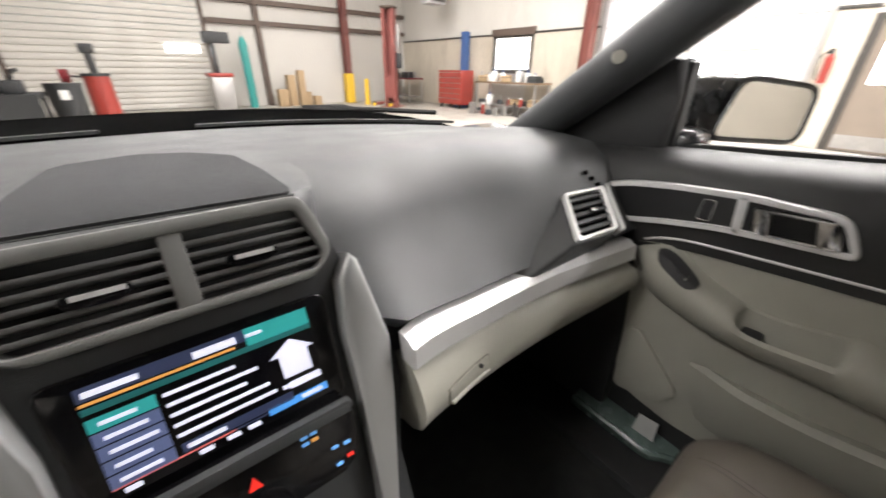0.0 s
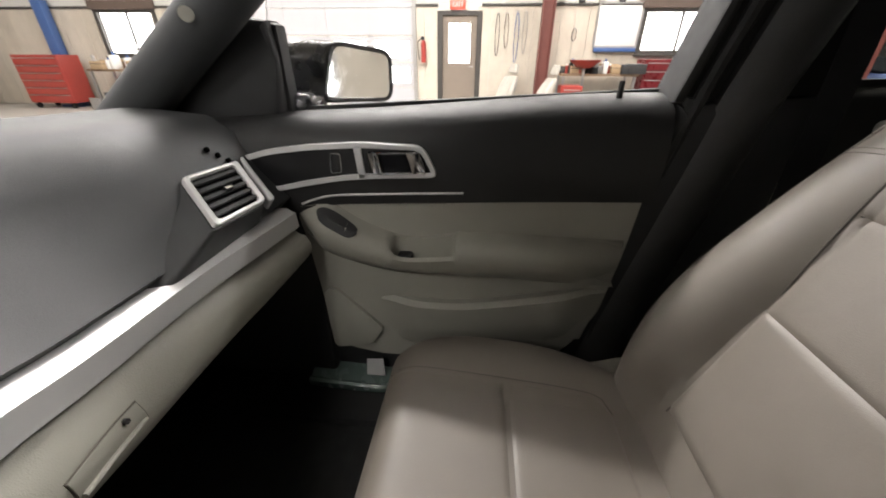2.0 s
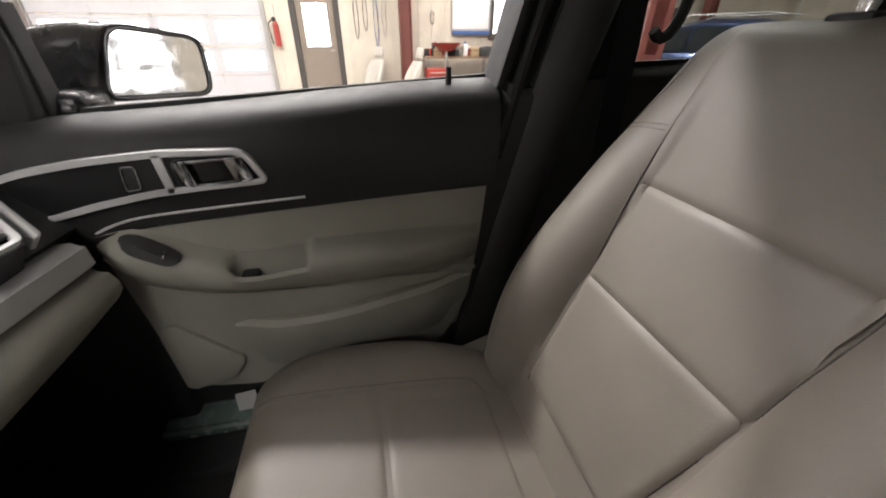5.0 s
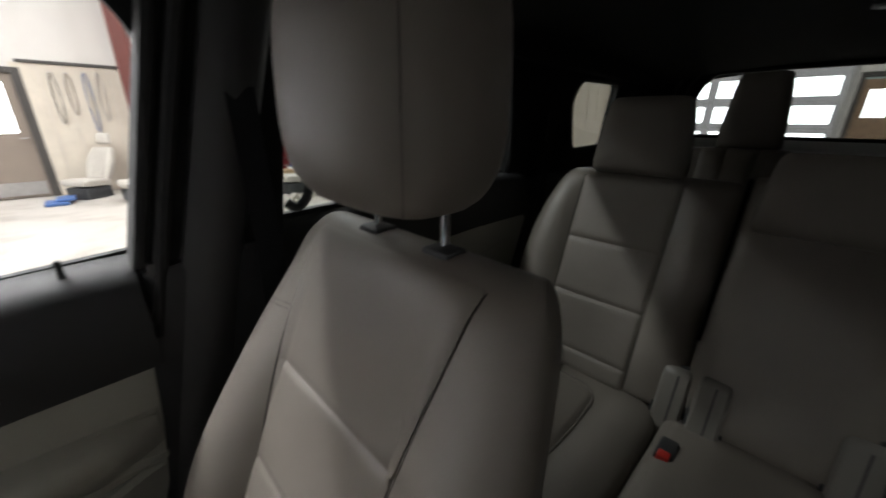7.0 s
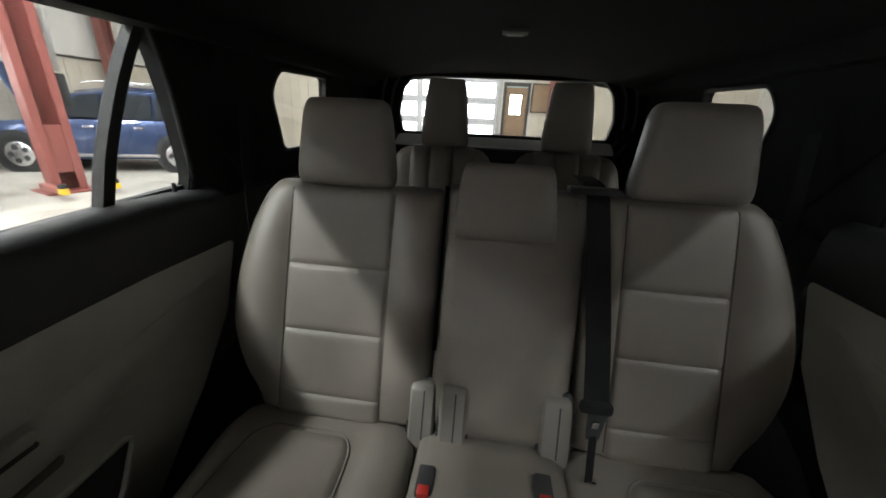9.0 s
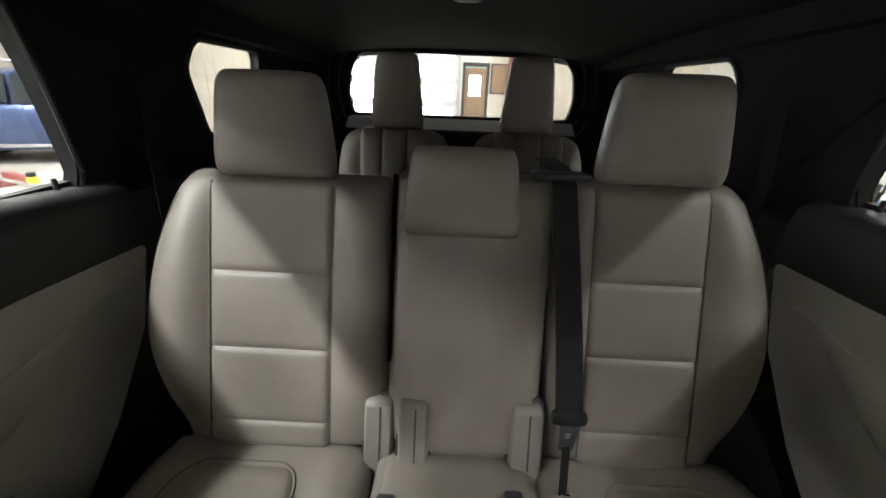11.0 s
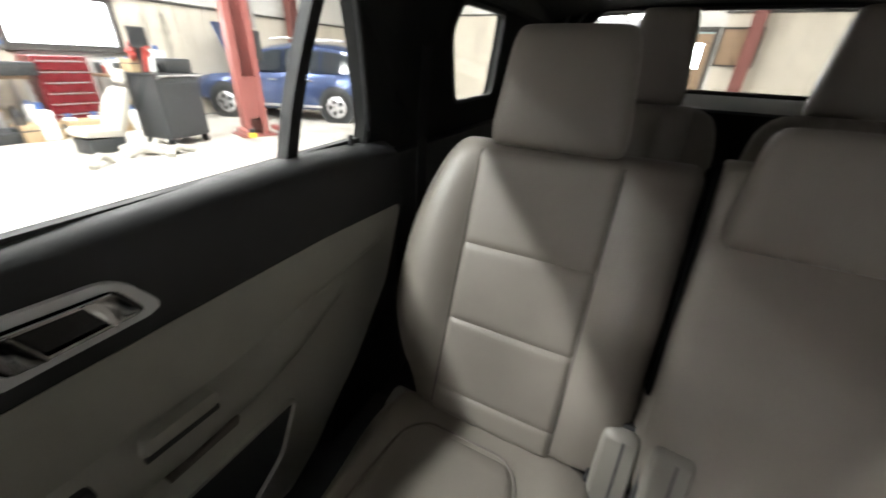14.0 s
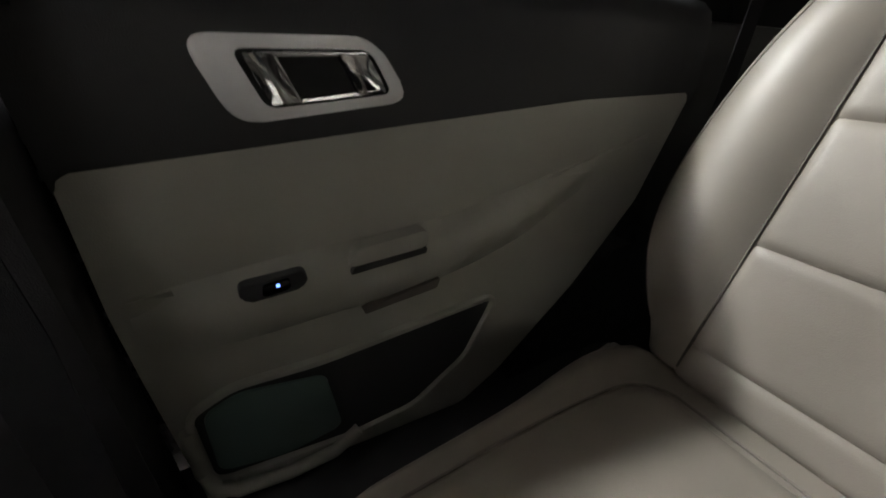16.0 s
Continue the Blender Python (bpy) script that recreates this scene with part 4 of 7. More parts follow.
def dash_section(x):
    """The dash in profile (y, z) at the place x across."""
    a = min(abs(x) / 0.74, 1)
    yb = 1.02 + 0.33 * (1 - a ** 2.2)
    pad = smoothstep(0.17, 0.30, x) if x > 0 else smoothstep(0.17, 0.30, -x)
    lip = 0.72 + 0.03 * pad - 0.02 * a
    zt = 1.112 - 0.012 * a ** 3
    wrap = 0.055 * smoothstep(0.36, 0.58, abs(x))
    lip -= wrap
    face = 0.655 - 0.01 * a - wrap * 0.7
    zl = 0.985 - 0.02 * a
    q = min(max((abs(x) - 0.215) / 0.475, -0.1), 1.0)
    k = smoothstep(0.14, 0.19, abs(x))
    face += (strip_y(q) + 0.010 - face) * k
    zl += (strip_z(q) + 0.024 - zl) * k
    if x < -0.10:
        k = smoothstep(-0.10, -0.15, x)
        return [(yb, zt - 0.03), (yb, zt), (yb - 0.10, zt + 0.006), (1.0 - 0.04 * a, zt + 0.012), (0.88, zt + 0.008 + 0.012 * pad), (lip + 0.07 + 0.02 * k, zt - 0.004), (lip + 0.02, zt - 0.026 - 0.012 * k), (lip - 0.02 * k, zt - 0.055 - 0.008 * k),
                (lip - 0.02 - 0.03 * k, zt - 0.085 - 0.005 * k), (face, zl), (face + 0.03, zl - 0.03), (0.82, 0.90), (0.95, 0.88)]
    return [(yb, zt - 0.03), (yb, zt), (yb - 0.10, zt + 0.006), (1.0 - 0.04 * a, zt + 0.012), (0.88, zt + 0.008 + 0.012 * pad), (lip + 0.07, zt - 0.004 + 0.012 * pad), (lip + 0.02, zt - 0.026), (lip, zt - 0.055),
            (lip - 0.02, zt - 0.085), (face, zl), (face + 0.03, zl - 0.03), (0.82, 0.90), (0.95, 0.88)]


part("dash_top", loft([[(x, y, z) for y, z in dash_section(x)] for x in np.linspace(-0.74, 0.74, 49)]), DASH, dash, "soft charcoal dash top", smooth=60)
for x0, x1 in ((-0.55, -0.06), (0.10, 0.64)):
    part("defrost_slot", ribbon([(x, 1.30 - 0.30 * (abs(x) / 0.74) ** 2.2, 1.1235 - 0.010 * (abs(x) / 0.74) ** 3) for x in np.linspace(x0, x1, 12)], (0, 1, 0), 0.014, 0.006), BLACK, dash)
# Raised centre hood with its grey cover.
pod = rounded([(-0.130, 0.698), (0.122, 0.690), (0.148, 0.77), (0.142, 0.90), (0.08, 0.972), (-0.005, 0.995), (-0.11, 0.972), (-0.150, 0.78)], 0.03)
part("centre_pod", prism(pod, lambda p, q, d: (p, q, 1.118 + d + 0.03 * (q - 0.72)), -0.09, 0.004, 0.016, 3), DASH, dash, "charcoal centre pod")
cov = rounded([(-0.120, 0.716), (0.108, 0.704), (0.105, 0.80), (0.092, 0.896), (0.045, 0.942), (-0.01, 0.962), (-0.09, 0.938), (-0.112, 0.83)], 0.012)
part("cover_joint", prism(inset(cov, -0.0035), lambda p, q, d: (p, q, 1.118 + d + 0.03 * (q - 0.72)), 0, 0.0046), BLACK, dash)
part("speaker_cover", prism(cov, lambda p, q, d: (p, q, 1.118 + d + 0.03 * (q - 0.72)), 0, 0.0075, 0.003), DASH_GREY, dash, "dark grey fabric speaker cover")
# Centre stack: a panel that leans back, (u across, v up the slope).
A = radians(22)


def stack(u, v, d=0.0):
    return (u - 0.004, 0.645 + v * math.sin(A) - d * math.cos(A), 0.964 + v * math.cos(A) + d * math.sin(A))


ST = lambda p, q, d: stack(p, q, d)
part("stack_body", prism(rounded([(-0.150, -0.32), (0.150, -0.32), (0.155, 0.04), (0.140, 0.10), (0.120, 0.160), (-0.120, 0.160), (-0.140, 0.10), (-0.155, 0.04)], 0.02), ST, -0.12, 0.0, 0.012), DASH, dash, "charcoal centre stack")
hood_out = rounded([(-0.108, 0.081), (0.108, 0.081), (0.131, 0.104), (0.128, 0.125), (0.114, 0.166), (-0.114, 0.166), (-0.128, 0.125), (-0.131, 0.104)], 0.012)
hood_in = rounded([(-0.111, 0.090), (0.111, 0.090), (0.121, 0.102), (0.118, 0.116), (0.104, 0.153), (-0.104, 0.153), (-0.118, 0.116), (-0.121, 0.102)], 0.006)
hood = part("vent_bezel", ring_frame(hood_out, hood_in, ST, -0.06, 0.017, 0.0025), HOOD_GREY, dash, "satin grey bezel round the vents")
part("vent_well", prism(inset(hood_in, -0.002), ST, 0.0005, 0.002), BLACK, hood, "dark vent well")
part("vent_bar", prism([(-0.0095, 0.088), (0.0095, 0.088), (0.0085, 0.155), (-0.0085, 0.155)], ST, 0.001, 0.0155, 0.002), HOOD_GREY, hood)
for sd in (-1, 1):
    for i in range(5):
        v = 0.0985 + i * 0.0107
        w = 0.1205 - 0.018 * abs(v - 0.102) / 0.051
        part("slat", prism([(sd * 0.007, v - 0.0021), (sd * w, v - 0.0021), (sd * w, v + 0.0021), (sd * 0.007, v + 0.0021)], lambda p, q, d: stack(p, q + (d - 0.008) * 0.25, d), 0.002, 0.0135, 0.0012), VENT_GREY, hood)
    m = 0.0555 * sd
    tab = part("vent_tab", prism(rounded([(m - 0.022, 0.1165), (m - 0.012, 0.112), (m + 0.014, 0.112), (m + 0.024, 0.1165), (m + 0.022, 0.1235), (m - 0.02, 0.1235)], 0.003), ST, 0.008, 0.0195, 0.003), BLACK_GLOSS, hood, "glossy vent tab")
    # Silver strip drawn as the highlight on the glossy tab.
    part("tab_mark", prism(rounded([(m - 0.014, 0.1185), (m + 0.02, 0.1185), (m + 0.02, 0.1228), (m - 0.014, 0.1228)], 0.001), ST, 0.019, 0.0203), SILVER, tab)
# Screen with its page.
part("screen_bezel", prism(rounded([(-0.106, -0.054), (0.106, -0.054), (0.112, 0.062), (-0.112, 0.062)], 0.01), ST, 0.0, 0.006, 0.003), BLACK_GLOSS, dash, "glossy black screen surround")
SC = lambda p, q, d: stack(p, 0.0045 + (q + 0.012) * 0.93, d)
screen = part("screen", prism([(-0.089, -0.064), (0.089, -0.064), (0.089, 0.040), (-0.089, 0.040)], SC, 0.006, 0.008), SCREEN_BLACK, dash, "lit touch screen with a white arrow and menu lines")


def patch(x0, x1, y0, y1, material, name="screen_field", lift=0.0085):
    part(name, prism([(x0, y0), (x1, y0), (x1, y1), (x0, y1)], SC, 0.0075, lift), material, screen, smooth=0)


patch(0.030, 0.089, 0.022, 0.040, SCR_TEAL)
patch(-0.089, 0.030, 0.028, 0.040, SCR_NAVY)
patch(-0.089, 0.089, 0.0165, 0.022, SCR_DIM)
patch(-0.089, 0.020, 0.024, 0.0265, SCR_ORANGE)
patch(-0.085, -0.050, 0.031, 0.036, SCR_WHITE, "text_bar", 0.009)
patch(-0.012, 0.022, 0.029, 0.036, SCR_WHITE, "text_bar", 0.009)
patch(0.031, 0.045, 0.031, 0.034, SCR_WHITE, "text_bar", 0.009)
for i in range(5):
    y1 = 0.012 - i * 0.0135
    patch(-0.089, -0.045, y1 - 0.012, y1, SCR_TEAL if i == 0 else SCR_SLATE)
    patch(-0.082, -0.058 + 0.004 * (i % 3), y1 - 0.0078, y1 - 0.0046, SCR_WHITE, "text_bar", 0.009)
for i, w in enumerate((0.055, 0.072, 0.060, 0.078, 0.082)):
    y1 = 0.009 - i * 0.0105
    patch(-0.040, -0.040 + w, y1 - 0.0031, y1, SCR_WHITE, "text_bar", 0.009)
patch(-0.040, 0.055, -0.052, -0.043, SCR_NAVY)
patch(-0.036, -0.006, -0.0495, -0.0455, SCR_WHITE, "text_bar", 0.009)
patch(0.048, 0.058, -0.038, -0.034, SCR_WHITE, "text_bar", 0.009)
patch(0.054, 0.086, -0.040, -0.033, SCR_WHITE, "text_bar", 0.009)
patch(-0.089, 0.0, -0.055, -0.0535, SCR_RED)
patch(0.0, 0.030, -0.055, -0.0535, SCR_NAVY)
patch(0.030, 0.089, -0.058, -0.050, SCR_BLUE)
patch(0.062, 0.083, -0.056, -0.052, SCR_WHITE, "text_bar", 0.009)
for x in (-0.082, -0.03, -0.008, 0.01):
    patch(x, x + 0.011, -0.061, -0.057, SCR_WHITE, "text_bar", 0.009)
part("arrow", prism([(0.052, -0.027), (0.080, -0.027), (0.080, -0.002), (0.087, -0.002), (0.066, 0.013), (0.044, -0.002), (0.052, -0.002)], SC, 0.0078, 0.0092), SCR_WHITE, screen, "white arrow on the screen", smooth=0)
# Key panel under the screen.
KP = lambda p, q, d: stack(p * 0.86, q + 0.034, d)
keys = part("key_panel", prism(rounded([(-0.115, -0.165), (0.115, -0.165), (0.125, -0.088), (-0.125, -0.088)], 0.02), KP, 0.0, 0.016, 0.006), BLACK_GLOSS, dash, "glossy black key panel")
part("key_ledge", prism(rounded([(-0.12, -0.100), (0.12, -0.100), (0.122, -0.088), (-0.122, -0.088)], 0.004), KP, 0.014, 0.026, 0.004), DASH, keys)
part("hazard_key", prism([(-0.007, -0.128), (0.007, -0.128), (0.0, -0.116)], KP, 0.012, 0.0175), KEY_RED, keys, "red hazard key mark")
for u, v, m in ((0.055, -0.108, KEY_BLUE), (0.066, -0.108, KEY_BLUE), (0.055, -0.115, KEY_BLUE), (0.066, -0.115, SCR_ORANGE), (0.085, -0.135, KEY_BLUE), (0.10, -0.137, KEY_BLUE), (0.085, -0.155, KEY_BLUE), (0.10, -0.152, KEY_RED), (-0.08, -0.125, SCR_WHITE)):
    part("key_mark", prism([(u, v), (u + 0.008, v), (u + 0.008, v + 0.003), (u, v + 0.003)], KP, 0.013, 0.0172), m, keys, smooth=0)
knob = part("volume_knob", cyl(stack(0, -0.145, 0.0), stack(0, -0.145, 0.035), 0.03, 28, 0.027), BLACK, dash, "black knob with chrome ring")
part("knob_ring", cyl(stack(0, -0.145, 0.028), stack(0, -0.145, 0.033), 0.031, 28), CHROME, knob)
for s in (1, -1):
    # Silver blades at both sides of the stack.
    pts = [(0.146, 0.096), (0.154, 0.086), (0.168, -0.01), (0.154, -0.075), (0.130, -0.18), (0.116, -0.25), (0.100, -0.25), (0.110, -0.17), (0.117, -0.06), (0.118, 0.01), (0.127, 0.070)]
    part("silver_blade", prism([(s * p, q) for p, q in pts], ST, -0.02, 0.022, 0.006, 3), BLADE_SILVER, dash, "satin silver blade")
    part("stack_flank", prism([(s * p, q) for p, q in ((0.140, 0.05), (0.200, -0.005), (0.188, -0.05), (0.165, -0.12), (0.143, -0.20), (0.125, -0.32), (0.10, -0.32))], ST, -0.10, -0.004, 0.004), DASH, dash)
for i in range(3):
    x, y = 0.640 + 0.012 * i, 0.690 - 0.008 * i
    sec = sorted(dash_section(x)[3:10])
    z = float(np.interp(y, [p[0] for p in sec], [p[1] for p in sec]))
    bm = box(-0.003, 0.003, -0.009, 0.009, -0.006, 0.0016, 0.001)
    bm.transform(pose(x, y, z, -28, 0, -25))
    part("demister_slot", bm, BAND_BLACK, dash, "small dark demister slot")
# Instrument hood in front of the driver.
part("instrument_hood", box(-0.56, -0.20, 0.60, 0.92, 1.02, 1.15, 0.05, 4), DASH, dash)
clus = part("instrument_panel", box(-0.54, -0.21, 0.58, 0.605, 0.93, 1.04, 0.01), BLACK_GLOSS, dash, "dark instrument panel")
for z in (0.955, 1.005):
    part("instrument_light", box(-0.33, -0.225, 0.5785, 0.581, z, z + 0.004), KEY_BLUE, clus, smooth=0)
# Silver strip and glove box on the passenger side.


# Profile of the lower dash panel: fall below the strip and swell towards the seat.
GLOVE = [(-0.031, -0.06), (-0.031, 0.002), (-0.040, 0.013), (-0.058, 0.025), (-0.080, 0.033), (-0.100, 0.033), (-0.120, 0.023), (-0.136, 0.004), (-0.146, -0.03), (-0.150, -0.16)]


def strip_pt(q, v, d):
    x = 0.215 + 0.475 * q
    return (x, strip_y(q) - d + v * 0.15, strip_z(q) + v)


for s in (1, -1):
    rings = []
    for q in np.linspace(-0.085, 1, 20):
        h = 0.013 * smoothstep(-0.18, 0.0, q)
        prof = [(-0.030, -0.02), (-0.030, 0.004), (-0.024, 0.012), (h * 0.4, 0.014), (h - 0.006, 0.008), (h, 0.0), (h, -0.02)]
        rings.append([(s * strip_pt(q, v, d)[0], strip_pt(q, v, d)[1], strip_pt(q, v, d)[2]) for v, d in prof])
    part("silver_strip", loft(rings), SILVER, dash, "satin silver strip")
    rings = []
    for q in np.linspace(-0.085, 1, 20):
        k = 1 - 0.25 * max(q, 0) ** 3
        prof = [(v * k if v < -0.04 else v, d) for v, d in GLOVE]
        rings.append([(s * strip_pt(q, v, d)[0], strip_pt(q, v, d)[1] - v * 0.15, strip_pt(q, v, d)[2]) for v, d in prof])
    part("glove_box" if s > 0 else "knee_panel", loft(rings), BEIGE, dash, "beige lower dash panel")


def glove_pt(x, z, lift):
    """A place on the lower dash panel."""
    q = (x - 0.215) / 0.475
    v = z - strip_z(q)
    d = float(np.interp(-v, [-g[0] for g in GLOVE[1:]], [g[1] for g in GLOVE[1:]]))
    return (x, strip_y(q) - d - lift, z)


def glove_patch(x0, x1, z0, z1, lift):
    return solid_sheet([[glove_pt(x, z - (x - x0) * 0.08, lift) for x in np.linspace(x0, x1, 7)] for z in np.linspace(z0, z1, 6)], 0.004)


part("latch_joint", glove_patch(0.2195, 0.3125, 0.8472, 0.8735, 0.0010), STITCH, dash)
part("glove_latch", glove_patch(0.221, 0.311, 0.849, 0.872, 0.0022), BEIGE, dash, "beige glove box latch")
part("latch_lip", tube([glove_pt(x, 0.850 - (x - 0.221) * 0.08, 0.004) for x in np.linspace(0.224, 0.308, 8)], 0.0028, 6), BEIGE, dash)
lk = Vector(glove_pt(0.290, 0.861, 0.0))
part("latch_lock", cyl(tuple(lk), tuple(lk + Vector((0, -0.006, 0.001))), 0.0032, 12), BLACK, dash)
part("dash_back", box(-0.72, 0.72, 0.80, 1.03, 0.60, 0.93, 0.03), BLACK, dash)
# Passenger side vent in a silver frame.
vo, vu, vv = Vector((0.518, 0.600, 1.003)), Vector((0.116, -0.003, -0.006)), Vector((0.039, 0.061, 0.045))
vn = vu.cross(vv).normalized()


def vent_side(s):
    def f(p, q, d):
        c = vo + vu * p + vv * q + vn * (d - 0.020)
        return (s * c.x, c.y, c.z)
    return f


for s in (1, -1):
    mo = rounded([(-0.10, -0.12), (1.04, -0.12), (1.12, 1.12), (-0.08, 1.12)], 0.10)
    bm = loft([[vent_side(s)(0.5 + (p - 0.5) * (1 + (k - 1) * 1.5 if p < 0.5 else 1 + (k - 1) * 0.25), 0.5 + (q - 0.5) * (k if q > 0.5 else 1 + (k - 1) * 0.40), d) for p, q in mo] for d, k in ((-0.075, 1.9), (-0.045, 1.5), (-0.022, 1.22), (-0.006, 1.06), (0.003, 1.0), (0.004, 0.9))])
    part("vent_mount", bm, DASH, dash)
    VS = vent_side(s)
    f = part("side_vent_frame", ring_frame(rounded([(-0.08, -0.10), (1.0, -0.10), (1.06, 1.10), (-0.06, 1.10)], 0.1), rounded([(0.015, -0.01), (0.89, -0.01), (0.93, 1.01), (0.03, 1.01)], 0.08), VS, 0.004, 0.013, 0.003), SILVER, dash, "satin silver vent frame")
    part("vent_well", prism([(0.03, 0.0), (0.92, 0.0), (0.95, 1.0), (0.04, 1.0)], VS, 0.003, 0.0065), BAND_BLACK, f)
    for i in range(5):
        q = 0.12 + i * 0.19
        part("slat", prism([(0.03, q - 0.045), (0.90, q - 0.045), (0.905, q + 0.045), (0.035, q + 0.045)], VS, 0.006, 0.011, 0.001), BLACK, f)
    part("vent_bar", prism(rounded([(1.115, -0.16), (1.205, -0.16), (1.265, 1.16), (1.165, 1.16)], 0.04), VS, -0.012, 0.011, 0.003), SILVER, dash, "satin silver bar beside the vent")
    part("vent_tab", prism([(0.40, 0.45), (0.56, 0.45), (0.56, 0.55), (0.40, 0.55)], VS, 0.012, 0.02, 0.001), CHROME, f)
console = thing("centre_console", "dark centre console between the front seats", "console", (0, 0.1, 0.42))
part("console_body", box(-0.115, 0.115, -0.35, 0.62, 0.42, 0.70, 0.03, 3), DASH, console)
part("console_lid", box(-0.11, 0.11, -0.35, -0.02, 0.70, 0.76, 0.025, 3), BEIGE_SOFT, console, "beige armrest lid")
part("cup_well", cyl((0.04, 0.15, 0.70), (0.04, 0.15, 0.706), 0.04, 24), BLACK, console)
part("shifter", cyl((-0.05, 0.33, 0.69), (-0.05, 0.32, 0.80), 0.018, 16, 0.026), BLACK, console)

# ---- doors ----


def handle_plate(parent, cup, P, d, u0, u1):
    """Chrome handle plate with scooped ends round a dark square opening."""
    def C(u, v):
        a = [cup[0][k] * (1 - u) + cup[1][k] * u for k in (0, 1)]
        b = [cup[3][k] * (1 - u) + cup[2][k] * u for k in (0, 1)]
        return a[0] * (1 - v) + b[0] * v, a[1] * (1 - v) + b[1] * v
    hc = part("handle_cup", prism(rounded(cup, 0.012), P, d + 0.003, d + 0.0005), BLACK_GLOSS, parent, "dark handle recess")
    part("handle_rail", prism(rounded([C(0.12, 0.05), C(0.95, 0.04), C(0.93, 0.12), C(0.14, 0.13)], 0.002), P, d + 0.002, d - 0.006, 0.0015), CHROME, hc)
    part("handle_rail", prism(rounded([C(0.16, 0.88), C(0.92, 0.86), C(0.94, 0.94), C(0.14, 0.96)], 0.002), P, d + 0.002, d - 0.005, 0.0015), CHROME, hc)
    for ua, ub in ((0.045, u0), (0.955, u1)):
        g = []
        for j in range(9):
            v = 0.07 + 0.86 * j / 8
            g.append([])
            for i in range(9):
                q = i / 8
                e = abs(2 * v - 1) ** 4 * 0.02 * (1 - q)
                y, z = C(ua + (ub - ua) * q + (e if ub > ua else -e), v)
                g[-1].append(P(y, z, d - 0.0035 - 0.005 * q ** 2 + 0.005 * math.sin(q * math.pi) * math.sin(v * math.pi)))
        part("handle_lever", solid_sheet(g, 0.0015), SMOKED_CHROME, hc, "chrome inner door handle")
    part("handle_edge", tube([P(*C(u0, v), d - 0.0085) for v in np.linspace(0.12, 0.9, 6)], 0.002, 8), CHROME, hc)
    return hc


